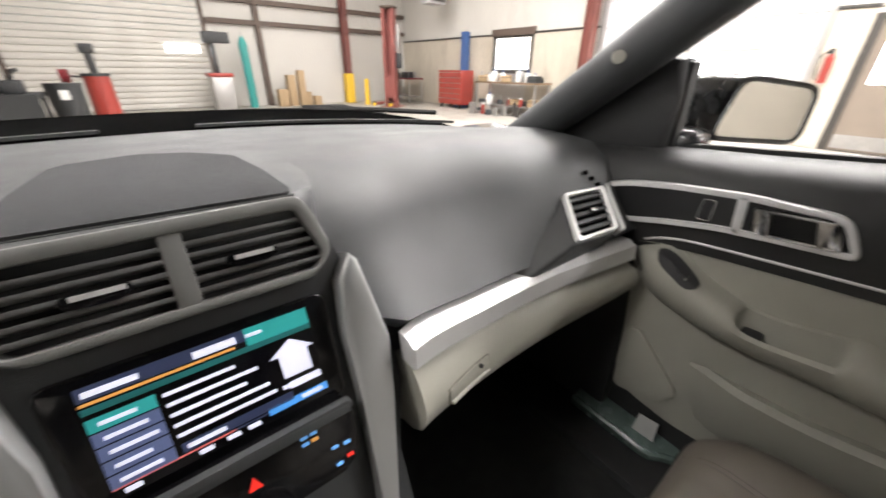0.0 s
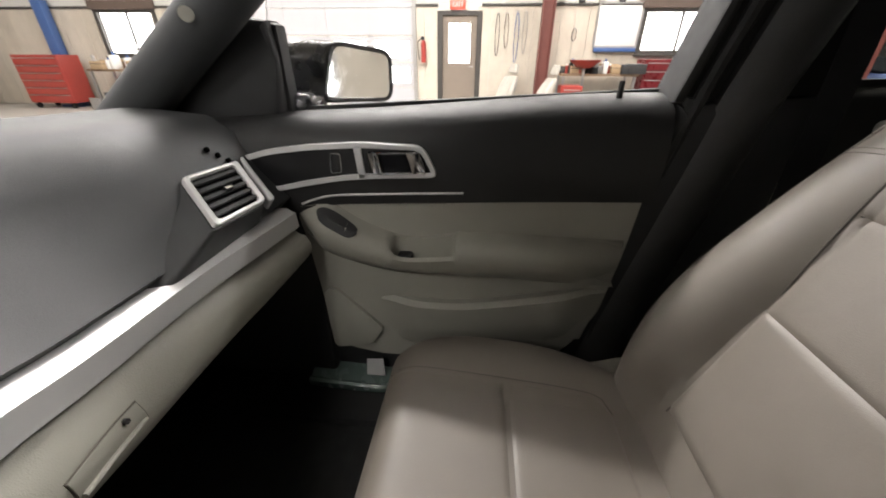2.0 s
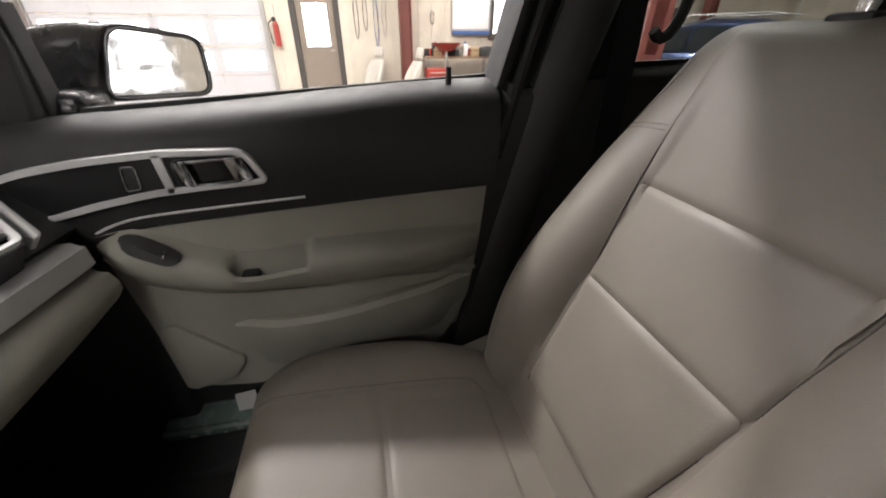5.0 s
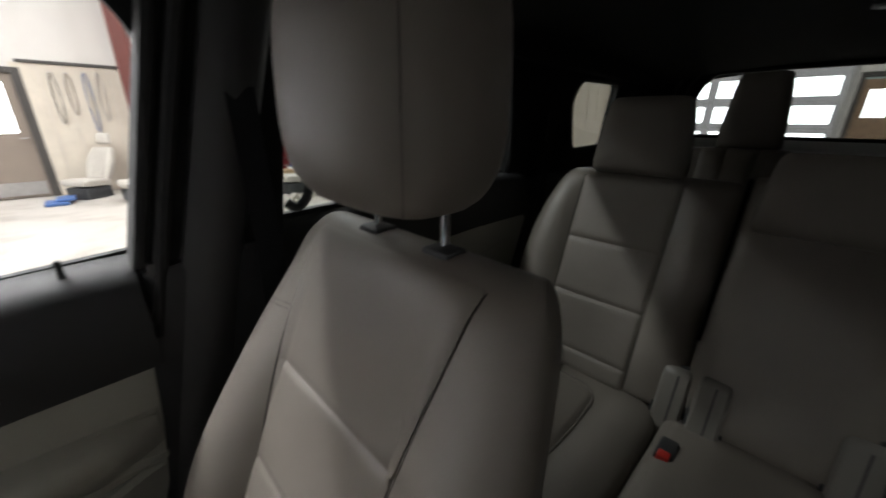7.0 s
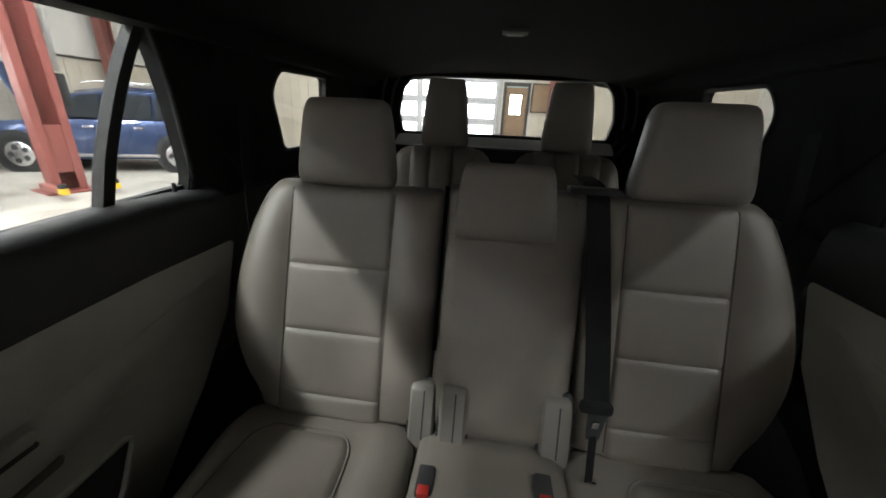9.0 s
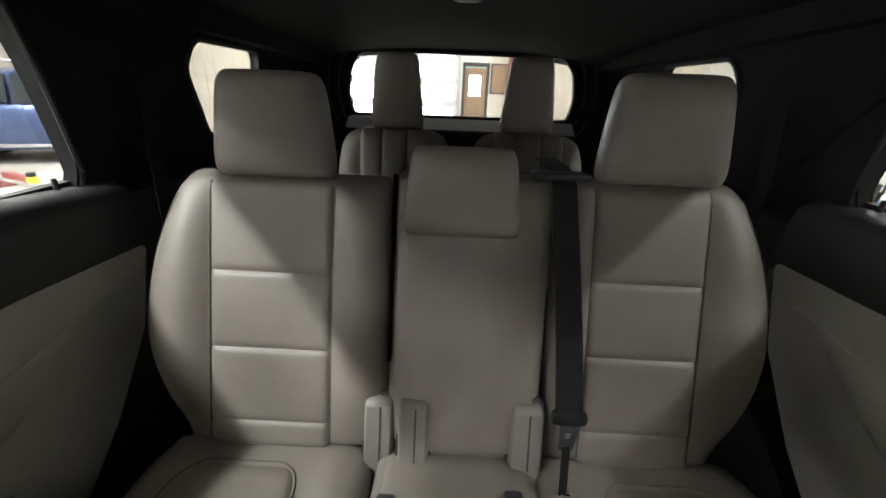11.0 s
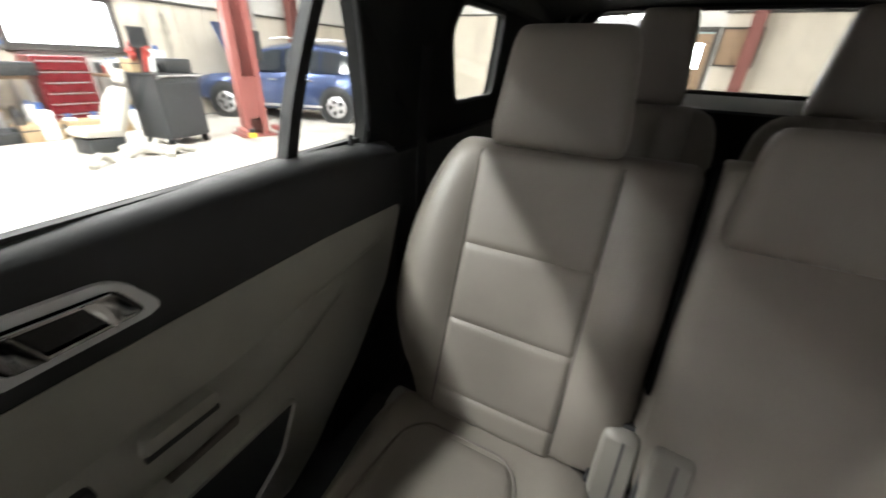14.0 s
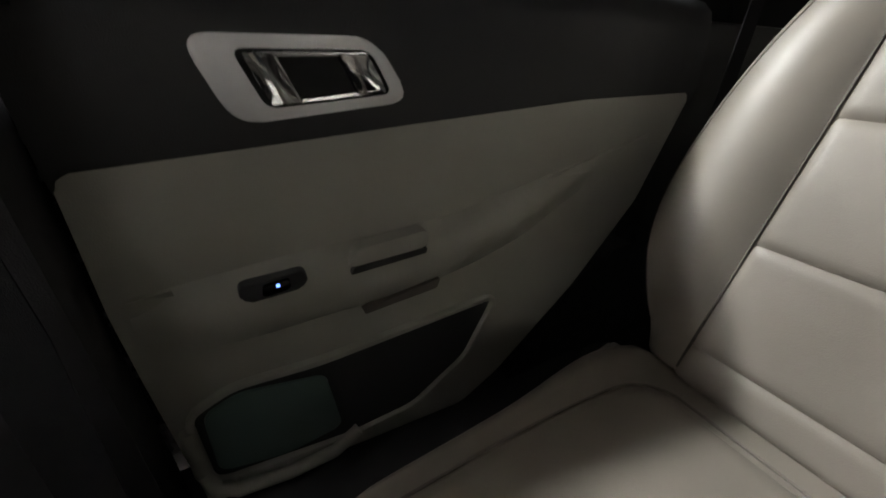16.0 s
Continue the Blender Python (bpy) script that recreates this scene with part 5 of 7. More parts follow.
def front_door(s):
    t = thing("front_door", "front car door with black upper and beige lower trim", "car door", (s * 0.78, 0.25, 0.8), "doors of the car")

    def P(p, q, d):
        return (s * d, p, q)
    edge = curve_of([(-0.10, 0.992), (0.09, 0.985), (0.26, 0.977), (0.47, 0.966), (0.53, 0.960), (0.58, 0.944), (0.62, 0.92)])
    # Upper trim, rolled over towards the glass.
    rings = []
    for y in np.linspace(0.80, -0.085, 24):
        zs = 1.106 + 0.042 * smoothstep(0.65, -0.1, y) - 0.012 * smoothstep(0.55, 0.8, y)
        zb = edge(y)
        rings.append([(s * x, y, z) for x, z in ((0.80, zb - 0.02), (0.732, zb - 0.02), (0.728, zb), (0.720, zb + 0.05), (0.726, zs - 0.042), (0.742, zs - 0.016), (0.764, zs - 0.003), (0.795, zs + 0.004), (0.834, zs + 0.003), (0.836, zs - 0.03))])
    part("upper_trim", loft(rings), SOFT_BLACK, t, "black soft upper door trim")
    # Lower trim board.
    low = rounded([(y, edge(y)) for y in (0.605, 0.57, 0.53, 0.47, 0.26, 0.09)] + [(-0.073, 0.991), (-0.062, 0.86), (-0.042, 0.715), (0.0, 0.622), (0.05, 0.56), (0.44, 0.545), (0.53, 0.56), (0.573, 0.60), (0.578, 0.72), (0.592, 0.86)], 0.02)
    part("lower_trim", prism(low, P, 0.80, 0.737, 0.008), BEIGE, t, "beige lower door trim")
    part("door_foot", prism([(0.60, 0.965), (-0.03, 0.965), (0.04, 0.40), (0.64, 0.40)], P, 0.82, 0.77, 0.006), BLACK, t, "black door foot")
    rings = []
    for y in np.linspace(0.64, 0.40, 13):
        out = 0.700 + 0.035 * smoothstep(0.45, 0.40, y)
        rings.append([(s * x, y, z - 0.05 * (0.64 - y)) for x, z in ((0.79, 0.476), (out + 0.030, 0.474), (out + 0.016, 0.468), (out + 0.006, 0.474), (out, 0.468), (out + 0.004, 0.446), (out + 0.02, 0.430), (0.79, 0.426))])
    part("foot_shelf", loft(rings), TEAL_TRIM, t, "grey-green shelf at the door foot")
    # Armrest swelling out of the board, with a ramp for the switches in front.
    f_top = curve_of([(-0.06, 0.884), (0.10, 0.886), (0.26, 0.885), (0.36, 0.872), (0.41, 0.880), (0.47, 0.905), (0.53, 0.938), (0.595, 0.930)])
    f_low = curve_of([(-0.06, 0.787), (0.15, 0.793), (0.345, 0.800), (0.453, 0.808), (0.55, 0.838), (0.595, 0.895)])
    f_out = curve_of([(-0.06, 0.728), (-0.03, 0.716), (0.02, 0.700), (0.10, 0.688), (0.35, 0.680), (0.50, 0.686), (0.56, 0.700), (0.595, 0.730)])
    rings = []
    for y in sorted(list(np.linspace(0.595, -0.055, 34)) + [0.266, 0.270, 0.275, 0.283, 0.392, 0.398, 0.404], reverse=True):
        zt, zb, out = f_top(y), f_low(y), f_out(y)
        h = zt - zb
        k = smoothstep(0.264, 0.276, y) * smoothstep(0.404, 0.388, y)
        rim = 0.006 * (smoothstep(0.245, 0.262, y) * smoothstep(0.276, 0.268, y))
        full = ((0.75, zt + 0.010), (0.728, zt + 0.004 + rim), (out + 0.030, zt + 0.001 + rim), (out + 0.022, zt - h * 0.02 + rim), (out + 0.009, zt - h * 0.10 + rim), (out, zt - h * 0.3), (out + 0.006, zt - h * 0.6), (out + 0.026, zb + h * 0.12), (0.728, zb), (0.75, zb - 0.004))
        deep = ((0.75, zt + 0.010), (0.730, zt + 0.004), (0.724, zt - 0.050), (out + 0.016, zt - 0.052), (out + 0.010, zt - h * 0.28), (out + 0.001, zt - h * 0.34), (out + 0.006, zt - h * 0.6), (out + 0.026, zb + h * 0.12), (0.728, zb), (0.75, zb - 0.004))
        rings.append([(s * (p[0] + (q[0] - p[0]) * k), y, p[1] + (q[1] - p[1]) * k) for p, q in zip(full, deep)])
    arm = part("armrest", loft(rings), BEIGE_SOFT, t, "beige padded armrest", smooth=55)
    # Black box as the shadow ending the pull trough, and the switch plate in front of it.
    part("pull_well", box(min(s * 0.697, s * 0.726), max(s * 0.697, s * 0.726), 0.360, 0.390, 0.822, 0.850, 0.005), BLACK, arm, "dark end of the pull cup")

    def arm_pt(y, w, lift):
        """A place on the rounded upper edge of the armrest, w along its profile."""
        zt, h, out = f_top(y), f_top(y) - f_low(y), f_out(y)
        pr = [(0.728, zt + 0.004), (out + 0.030, zt + 0.001), (out + 0.022, zt - h * 0.02), (out + 0.009, zt - h * 0.10), (out, zt - h * 0.3), (out + 0.006, zt - h * 0.6)]
        x, z = np.interp(w * 5, range(6), [p[0] for p in pr]), np.interp(w * 5, range(6), [p[1] for p in pr])
        return (s * (float(x) - lift * 0.8), y, float(z) + lift * 0.6)

    def arm_patch(y0, y1, w0, w1, lift, corner):
        g = []
        for y in np.linspace(y0, y1, 13):
            k = abs(2 * (y - y0) / (y1 - y0) - 1) ** 4 * corner
            g.append([arm_pt(y, w0 + (w1 - w0) * (k / 2 + q * (1 - k)), lift) for q in np.linspace(0, 1, 9)])
        return solid_sheet(g, 0.003)
    sw = part("switch_plate", arm_patch(0.466, 0.546, 0.24, 0.74, 0.0022, 0.7), BLACK, arm, "black window switch plate")
    part("window_switch", arm_patch(0.486, 0.522, 0.36, 0.60, 0.0050, 0.3), BLACK, sw)
    part("switch_edge", tube([arm_pt(0.486, w, 0.0066) for w in np.linspace(0.40, 0.62, 5)], 0.0012, 6), CHROME, sw, "bright switch edge")
    # Map pocket lip.
    rings = []
    for y in np.linspace(0.44, -0.045, 22):
        zt = 0.722 + 0.052 * smoothstep(0.30, -0.06, y)
        out = 0.708 + 0.026 * smoothstep(0.34, 0.45, y) + 0.026 * smoothstep(0.06, -0.05, y)
        rings.append([(s * x, y + 0.16 * (0.77 - z) * smoothstep(0.10, -0.045, y), z) for x, z in ((0.75, zt), (out + 0.010, zt + 0.004), (out, zt - 0.006), (out + 0.003, zt - 0.06), (out + 0.014, zt - 0.12), (0.75, zt - 0.15))])
    part("map_pocket", loft(rings), BEIGE, t, "beige door pocket")
    spk = rounded([(0.572, 0.728), (0.545, 0.742), (0.438, 0.632), (0.470, 0.582), (0.566, 0.565)], 0.014)
    part("speaker_grille", prism(spk, P, 0.74, 0.727, 0.004), BEIGE, t, "beige speaker grille")
    # Silver bezel from the dash to the handle, with black infill.
    outl = rounded([(0.700, 1.032), (0.63, 1.052), (0.55, 1.063), (0.45, 1.070), (0.334, 1.067), (0.304, 1.009), (0.40, 1.006), (0.48, 1.000), (0.56, 0.986), (0.635, 0.968)], 0.021, 6)
    inn = inset(outl, 0.0095)
    part("silver_bezel", ring_frame(outl, inn, P, 0.726, 0.713, 0.003), SILVER, t, "satin silver door bezel")
    inf = part("bezel_infill", prism(inset(outl, 0.007), P, 0.726, 0.718), BLACK_SATIN, t)
    part("bezel_bar", prism([(0.448, 1.066), (0.462, 1.065), (0.456, 1.002), (0.443, 1.003)], P, 0.724, 0.713, 0.002), SILVER, t)
    pill = rounded([(0.510, 1.010), (0.487, 1.012), (0.486, 1.050), (0.507, 1.050)], 0.007)
    lock = part("lock_switch", ring_frame(pill, inset(pill, 0.0028), P, 0.7185, 0.7145, 0.001), SMOKED_CHROME, inf, "chrome-edged lock switch")
    part("rocker", prism(inset(pill, 0.0035), P, 0.7185, 0.7155, 0.001), BLACK, inf)
    handle_plate(t, [(0.441, 1.055), (0.338, 1.058), (0.322, 1.014), (0.434, 1.010)], P, 0.7165, 0.22, 0.74)
    part("silver_line", tube([P(y, edge(y) + 0.001, 0.731) for y in np.linspace(0.585, 0.26, 20)], 0.0042, 8), SILVER, t, "thin silver line")
    part("lock_knob", cyl((s * 0.775, -0.003, 1.140), (s * 0.775, -0.003, 1.172), 0.0055, 10, 0.0045), BLACK, t, "black lock knob")
    part("window_seal", prism([(0.62, 1.100), (0.62, 1.114), (-0.10, 1.158), (-0.10, 1.144)], P, 0.824, 0.842), RUBBER, t)
    part("window_glass", prism([(0.68, 1.10), (-0.10, 1.13), (-0.19, 1.56), (0.36, 1.56), (0.62, 1.33)], on_side(s), -0.004, 0.0), GLASS, t, "clear side window").visible_shadow = False
    part("window_channel", prism([(-0.085, 1.14), (-0.10, 1.14), (-0.195, 1.55), (-0.178, 1.55)], on_side(s), -0.005, 0.022, 0.003), BLACK, t)
    fillet = [(-0.205, 1.575), (-0.06, 1.575), (-0.06, 1.548)] + [(-0.085 - 0.075 * math.sin(a), 1.473 + 0.075 * math.cos(a)) for a in np.linspace(0.1, 1.35, 8)] + [(-0.172, 1.44), (-0.186, 1.44)]
    part("frame_corner", prism(fillet, on_side(s), -0.004, 0.028, 0.004), RUBBER, t, "rounded corner of the window frame")
    part("mirror_corner", prism([(0.610, 1.10), (0.625, 1.10), (0.622, 1.262), (0.607, 1.255)], on_side(s), -0.004, 0.03, 0.004), RUBBER, t)
    return t


front_door(1)
front_door(-1)


def rear_door(s):
    t = thing("rear_door", "rear car door with black upper and beige lower trim", "car door", (s * 0.78, -0.75, 0.8), "doors of the car")

    def P(p, q, d):
        """The inner face comes in towards the rear of the door."""
        return (s * (d + 0.012 + 0.065 * (p + 0.75)), p, q)
    edge = curve_of([(-1.21, 1.048), (-0.935, 1.043), (-0.657, 1.024), (-0.462, 1.010), (-0.30, 1.000)])
    rings = []
    for y in np.linspace(-0.30, -1.20, 22):
        zs = 1.162 + 0.030 * smoothstep(-0.28, -1.0, y) - 0.006 * smoothstep(-1.0, -1.2, y)
        zb = edge(y)
        rings.append([P(y, z, x) for x, z in ((0.80, zb - 0.02), (0.752, zb - 0.02), (0.749, zb), (0.752, zb + 0.05), (0.756, zs - 0.045), (0.764, zs - 0.018), (0.780, zs - 0.003), (0.800, zs + 0.004))] + [(s * 0.834, y, zs + 0.003), (s * 0.836, y, zs - 0.03)])
    part("upper_trim", loft(rings), SOFT_BLACK, t, "black soft upper door trim")
    low = rounded([(y, edge(y)) for y in (-0.304, -0.462, -0.657, -0.935)] + [(-1.185, 1.047), (-1.118, 0.854), (-0.995, 0.685), (-0.83, 0.515), (-0.75, 0.46), (-0.295, 0.46), (-0.293, 0.73), (-0.294, 0.843)], 0.015)
    part("lower_trim", prism(low, P, 0.80, 0.747, 0.006), BEIGE, t, "beige lower door trim")
    # Armrest ridge, fuller on the far door.
    B = 0.030 if s < 0 else 0.0
    rings = []
    for y in np.linspace(-0.31, -1.10, 34):
        zt = curve_of([(-1.12, 0.975), (-0.90, 0.925), (-0.70, 0.882), (-0.50, 0.868), (-0.30, 0.848)])(y)
        zb = curve_of([(-1.12, 0.93), (-0.90, 0.845), (-0.70, 0.79), (-0.50, 0.772), (-0.30, 0.762)])(y)
        out = 0.722 - B + (0.032 + B) * smoothstep(-0.72, -1.1, y) + (0.022 + B) * smoothstep(-0.42, -0.31, y)
        h = zt - zb
        rings.append([P(y, z, x) for x, z in ((0.756, zt + 0.02), (0.744, zt + 0.008), (out + 0.010, zt), (out, zt - h * 0.25), (out + 0.003, zt - h * 0.6), (out + 0.014, zb + 0.006), (0.756, zb - 0.01))])
    part("armrest", loft(rings), BEIGE_SOFT, t, "beige padded armrest")
    sw = part("switch_plate", prism(rounded([(-0.424, 0.838), (-0.497, 0.844), (-0.499, 0.868), (-0.420, 0.862)], 0.010), P, 0.74 - B, 0.718 - B, 0.004), BLACK, t, "black window switch plate")
    part("window_switch", prism(rounded([(-0.445, 0.845), (-0.478, 0.849), (-0.478, 0.863), (-0.448, 0.860)], 0.004), P, 0.719 - B, 0.714 - B, 0.002), BLACK_GLOSS, sw)
    part("switch_light", prism([(-0.462, 0.855), (-0.466, 0.8555), (-0.466, 0.8595), (-0.462, 0.859)], P, 0.715 - B, 0.7132 - B), LED, sw, "small blue light")
    part("pull_cup", prism(rounded([(-0.548, 0.858), (-0.660, 0.866), (-0.660, 0.892), (-0.560, 0.882)], 0.008), P, 0.738 - B, 0.716 - B, 0.004), BEIGE, t)
    # No slots are cut: two dark plates paint the shade inside them.
    part("pull_slot", prism(rounded([(-0.550, 0.848), (-0.656, 0.857), (-0.658, 0.866), (-0.556, 0.858)], 0.003), P, 0.724 - B, 0.7148 - B), BLACK, t, "dark pull slot")
    part("lower_slot", prism(rounded([(-0.565, 0.769), (-0.680, 0.783), (-0.686, 0.800), (-0.60, 0.784)], 0.004), P, 0.752 - B, 0.7275 - B), STITCH, t, "dark trim slot")
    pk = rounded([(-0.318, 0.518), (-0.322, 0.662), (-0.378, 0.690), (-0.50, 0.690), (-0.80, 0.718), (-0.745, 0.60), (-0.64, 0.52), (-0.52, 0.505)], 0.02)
    # Flat black sheet stands for the shade inside the pocket.
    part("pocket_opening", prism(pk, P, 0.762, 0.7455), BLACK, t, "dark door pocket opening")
    part("pocket_lip", ring_frame(inset(pk, -0.010), pk, P, 0.750, 0.736, 0.004), BEIGE, t)
    # Tray inside the front of the pocket, with a heavier lip under it.
    tray = rounded([(-0.326, 0.535), (-0.334, 0.658), (-0.383, 0.680), (-0.50, 0.662), (-0.512, 0.535), (-0.42, 0.518)], 0.016)
    part("bottle_tray", prism(tray, P, 0.749, 0.7405, 0.003), TRAY_DARK, t, "smooth dark tray in the door pocket")
    part("tray_lip", tube([P(-0.312, 0.64, 0.742), P(-0.308, 0.555, 0.735), P(-0.318, 0.520, 0.728), P(-0.345, 0.503, 0.722), P(-0.42, 0.498, 0.720), P(-0.49, 0.503, 0.722), P(-0.535, 0.522, 0.732)], 0.0105, 10), BEIGE, t)
    outl = rounded([(-0.432, 1.116), (-0.612, 1.117), (-0.654, 1.051), (-0.462, 1.034)], 0.026, 6)
    part("silver_bezel", prism(outl, P, 0.765, 0.7465, 0.004), SILVER, t, "satin silver handle bezel")
    cup = [(-0.472, 1.104), (-0.606, 1.104), (-0.629, 1.060), (-0.494, 1.049)]
    handle_plate(t, cup, P, 0.7445, 0.26, 0.72)
    part("lock_knob", cyl((s * 0.808, -1.104, 1.186), (s * 0.808, -1.104, 1.216), 0.0055, 10, 0.0045), BLACK, t, "black lock knob")
    part("window_seal", prism([(-0.31, 1.158), (-0.31, 1.172), (-1.17, 1.202), (-1.17, 1.188)], lambda p, q, d: (s * d, p, q), 0.822, 0.842), RUBBER, t)
    part("window_glass", prism([(-0.35, 1.15), (-1.18, 1.18), (-1.09, 1.57), (-0.38, 1.57)], on_side(s), -0.004, 0.0), PRIVACY_GLASS, t, "darkened side window")
    # Curved bar in front of the small three-cornered pane, and the wide frame behind it.
    bar = curve_of([(1.16, -0.930), (1.19, -0.938), (1.30, -0.962), (1.415, -1.000), (1.50, -1.036), (1.58, -1.078)])
    zs = np.linspace(1.16, 1.58, 15)
    part("division_bar", prism([(bar(z) + 0.013, z) for z in zs] + [(bar(z) - 0.013, z) for z in zs[::-1]], on_side(s), -0.006, 0.022, 0.005), RUBBER, t, "black window division bar")
    rear = curve_of([(1.16, -1.120), (1.185, -1.142), (1.215, -1.152), (1.25, -1.148), (1.41, -1.113), (1.50, -1.085), (1.58, -1.055)])
    part("window_corner", prism([(rear(z), z) for z in zs] + [(-1.26, 1.58), (-1.26, 1.16)], on_side(s), -0.006, 0.030, 0.006), HEADLINER, t, "black frame behind the small window")
    part("corner_seal", tube([on_side(s)(rear(z) - 0.004, z, 0.030) for z in zs], 0.006, 6), SOFT_BLACK, t)
    return t


rear_door(1)
rear_left = rear_door(-1)
rear_left.matrix_basis = Matrix.Translation((-0.012, 0, 0.028)) @ rear_left.matrix_basis
part("scuff_plate", box(0.69, 0.735, -0.1, 0.75, 0.385, 0.397, 0.005), TEAL_TRIM, car, "grey-green sill plate")
part("paper_tag", prism([(0.448, 0.468), (0.497, 0.468), (0.492, 0.522), (0.450, 0.526)], lambda p, q, d: (0.735 + d, p, q), 0, 0.002), WHITE_PLASTIC, car, "white paper tag")

# ---- workshop ----
X0, X1, Y0, Y1, ZC = -7.2, 9.75, -12.2, 15.2, 5.3


def structure(name, bm, material, label, category, smooth=0):
    ob = part(name, bm, material, None, label, smooth)
    return tagged(ob, label, category, kind="structure")


def wall_with_holes(name, axis, at, thick, a0, a1, holes, label):
    """A wall along x ("x") or y ("y") from a0 to a1, with openings (a, b, z0, z1) cut through."""
    bm = bmesh.new()
    cuts = sorted({a0, a1, *[h[0] for h in holes], *[h[1] for h in holes]})
    for p, q in zip(cuts, cuts[1:]):
        zs = [(0, ZC)]
        for h in holes:
            if h[0] <= p + 1e-6 and q <= h[1] + 1e-6:
                zs = [z for lo, hi in zs for z in ((lo, min(hi, h[2])), (max(lo, h[3]), hi)) if z[1] - z[0] > 1e-3]
        for lo, hi in zs:
            if axis == "x":
                box(p, q, min(at, at + thick), max(at, at + thick), lo, hi, bm=bm)
            else:
                box(min(at, at + thick), max(at, at + thick), p, q, lo, hi, bm=bm)
    bmesh.ops.remove_doubles(bm, verts=bm.verts, dist=1e-5)
    return structure(name, bm, LINER, label, "wall")


structure("floor", box(X0 - 0.2, X1 + 0.2, Y0 - 0.2, Y1 + 0.2, -0.2, 0.0), CONCRETE, "pale stained concrete workshop floor", "floor")
structure("ceiling", box(X0 - 0.2, X1 + 0.2, Y0 - 0.2, Y1 + 0.2, ZC, ZC + 0.2), LINER, "white insulated workshop ceiling", "ceiling")
wall_with_holes("wall_east", "y", X1, 0.2, Y0, Y1, [(0.38, 1.24, 0, 2.10), (1.90, 6.0, 0, 4.4), (-4.80, -3.22, 1.36, 2.12), (8.25, 9.75, 1.25, 2.15)], "white lined workshop wall")
wall_with_holes("wall_south", "x", Y0, -0.2, X0, X1, [(-0.02, 3.6, 0, 3.6), (-0.86, -0.22, 0, 2.26)], "white lined workshop wall")
wall_with_holes("wall_north", "x", Y1, 0.2, X0, X1, [(-2.20, 2.40, 0, 4.6)], "white lined workshop wall with steel rails")
wall_with_holes("wall_west", "y", X0, -0.2, Y0, Y1, [(2.0, 5.5, 0, 4.2)], "white lined workshop wall")


def wainscot(name, axis, at, a0, a1, gaps, sign, z1=2.22, board=0.305):
    """Boards on the lower wall, butted side by side, under a dark rail."""
    root = thing(name, "stained cream wall boards under a dark rail", "wall panelling", kind="structure")
    a = a0
    while a < a1 - 0.05:
        b = min(a + board, a1)
        mid = (a + b) / 2
        if not any(g[0] - 0.05 < mid < g[1] + 0.05 for g in gaps):
            g0, g1, t0, t1 = a + 0.004, b - 0.004, 0.004, 0.018
            lo, hi = sorted((at + sign * t0, at + sign * t1))
            bm = box(lo, hi, g0, g1, 0.02, z1) if axis == "y" else box(g0, g1, lo, hi, 0.02, z1)
            part("board", bm, WAINSCOT, root, smooth=0)
        a = b
    spans, s0 = [], a0
    for g in sorted(gaps):
        spans.append((s0, g[0] - 0.06))
        s0 = g[1] + 0.06
    spans.append((s0, a1))
    for p, q in spans:
        if q - p > 0.1:
            lo, hi = sorted((at + sign * 0.004, at + sign * 0.05))
            bm = box(lo, hi, p, q, z1, z1 + 0.05, 0.006) if axis == "y" else box(p, q, lo, hi, z1, z1 + 0.05, 0.006)
            part("rail", bm, TRIM_DARK, root, "dark capping rail")
    return root


wainscot("wall_boards_east", "y", X1, Y0 + 0.1, Y1 - 0.1, [(0.38, 1.24), (1.90, 6.0), (-4.80, -3.22), (8.25, 9.75)], -1)
wainscot("wall_boards_south", "x", Y0, X0 + 0.1, X1 - 0.1, [(-0.86, 3.6)], 1, 2.6)

# Walk-through door with its lit pane and the sign over it.
door = thing("door_1", "taupe steel door with a bright window pane", "door", (X1, 0.6, 0), kind="structure")
part("leaf", ring_frame([(0.42, 0.01), (1.20, 0.01), (1.20, 2.05), (0.42, 2.05)], [(0.56, 1.10), (1.06, 1.10), (1.06, 1.90), (0.56, 1.90)], lambda p, q, d: (X1 + 0.06 - d, p, q), 0, 0.045, 0.004), TAUPE, door, smooth=0)
part("pane", box(X1 + 0.025, X1 + 0.035, 0.56, 1.06, 1.10, 1.90), DAYLIGHT, door, "bright daylit pane", smooth=0)
part("frame", ring_frame([(0.30, 0.0), (1.32, 0.0), (1.32, 2.14), (0.30, 2.14)], [(0.42, -0.001), (1.20, -0.001), (1.20, 2.05), (0.42, 2.05)], lambda p, q, d: (X1 - d, p, q), -0.10, 0.03, 0.004), TRIM_DARK, door, "dark door frame", smooth=0)
part("lever", tube([(X1 - 0.0, 0.48, 1.02), (X1 - 0.05, 0.48, 1.02), (X1 - 0.05, 0.57, 1.02)], 0.011, 8), STEEL, door, "steel lever handle")
part("kick_plate", box(X1 + 0.008, X1 + 0.013, 0.45, 1.17, 0.05, 0.28), STEEL, door, smooth=0)
sign = thing("exit_sign", "small lit red exit sign over the door", "sign", (X1 - 0.03, 0.86, 2.17))
part("housing", box(X1 - 0.07, X1 - 0.051, 0.69, 1.03, 2.165, 2.335, 0.008), EXIT_RED, sign)
fd = bpy.data.curves.new("exit_text", "FONT")
fd.body, fd.size, fd.align_x, fd.align_y, fd.extrude = "EXIT", 0.13, "CENTER", "CENTER", 0.002
fd.materials.append(WHITE_PLASTIC)
ft = new("letters", fd)
ft.matrix_basis = pose(X1 - 0.073, 0.86, 2.25, 90, 0, -90)
ft.parent = sign
ft.matrix_parent_inverse = sign.matrix_world.inverted()
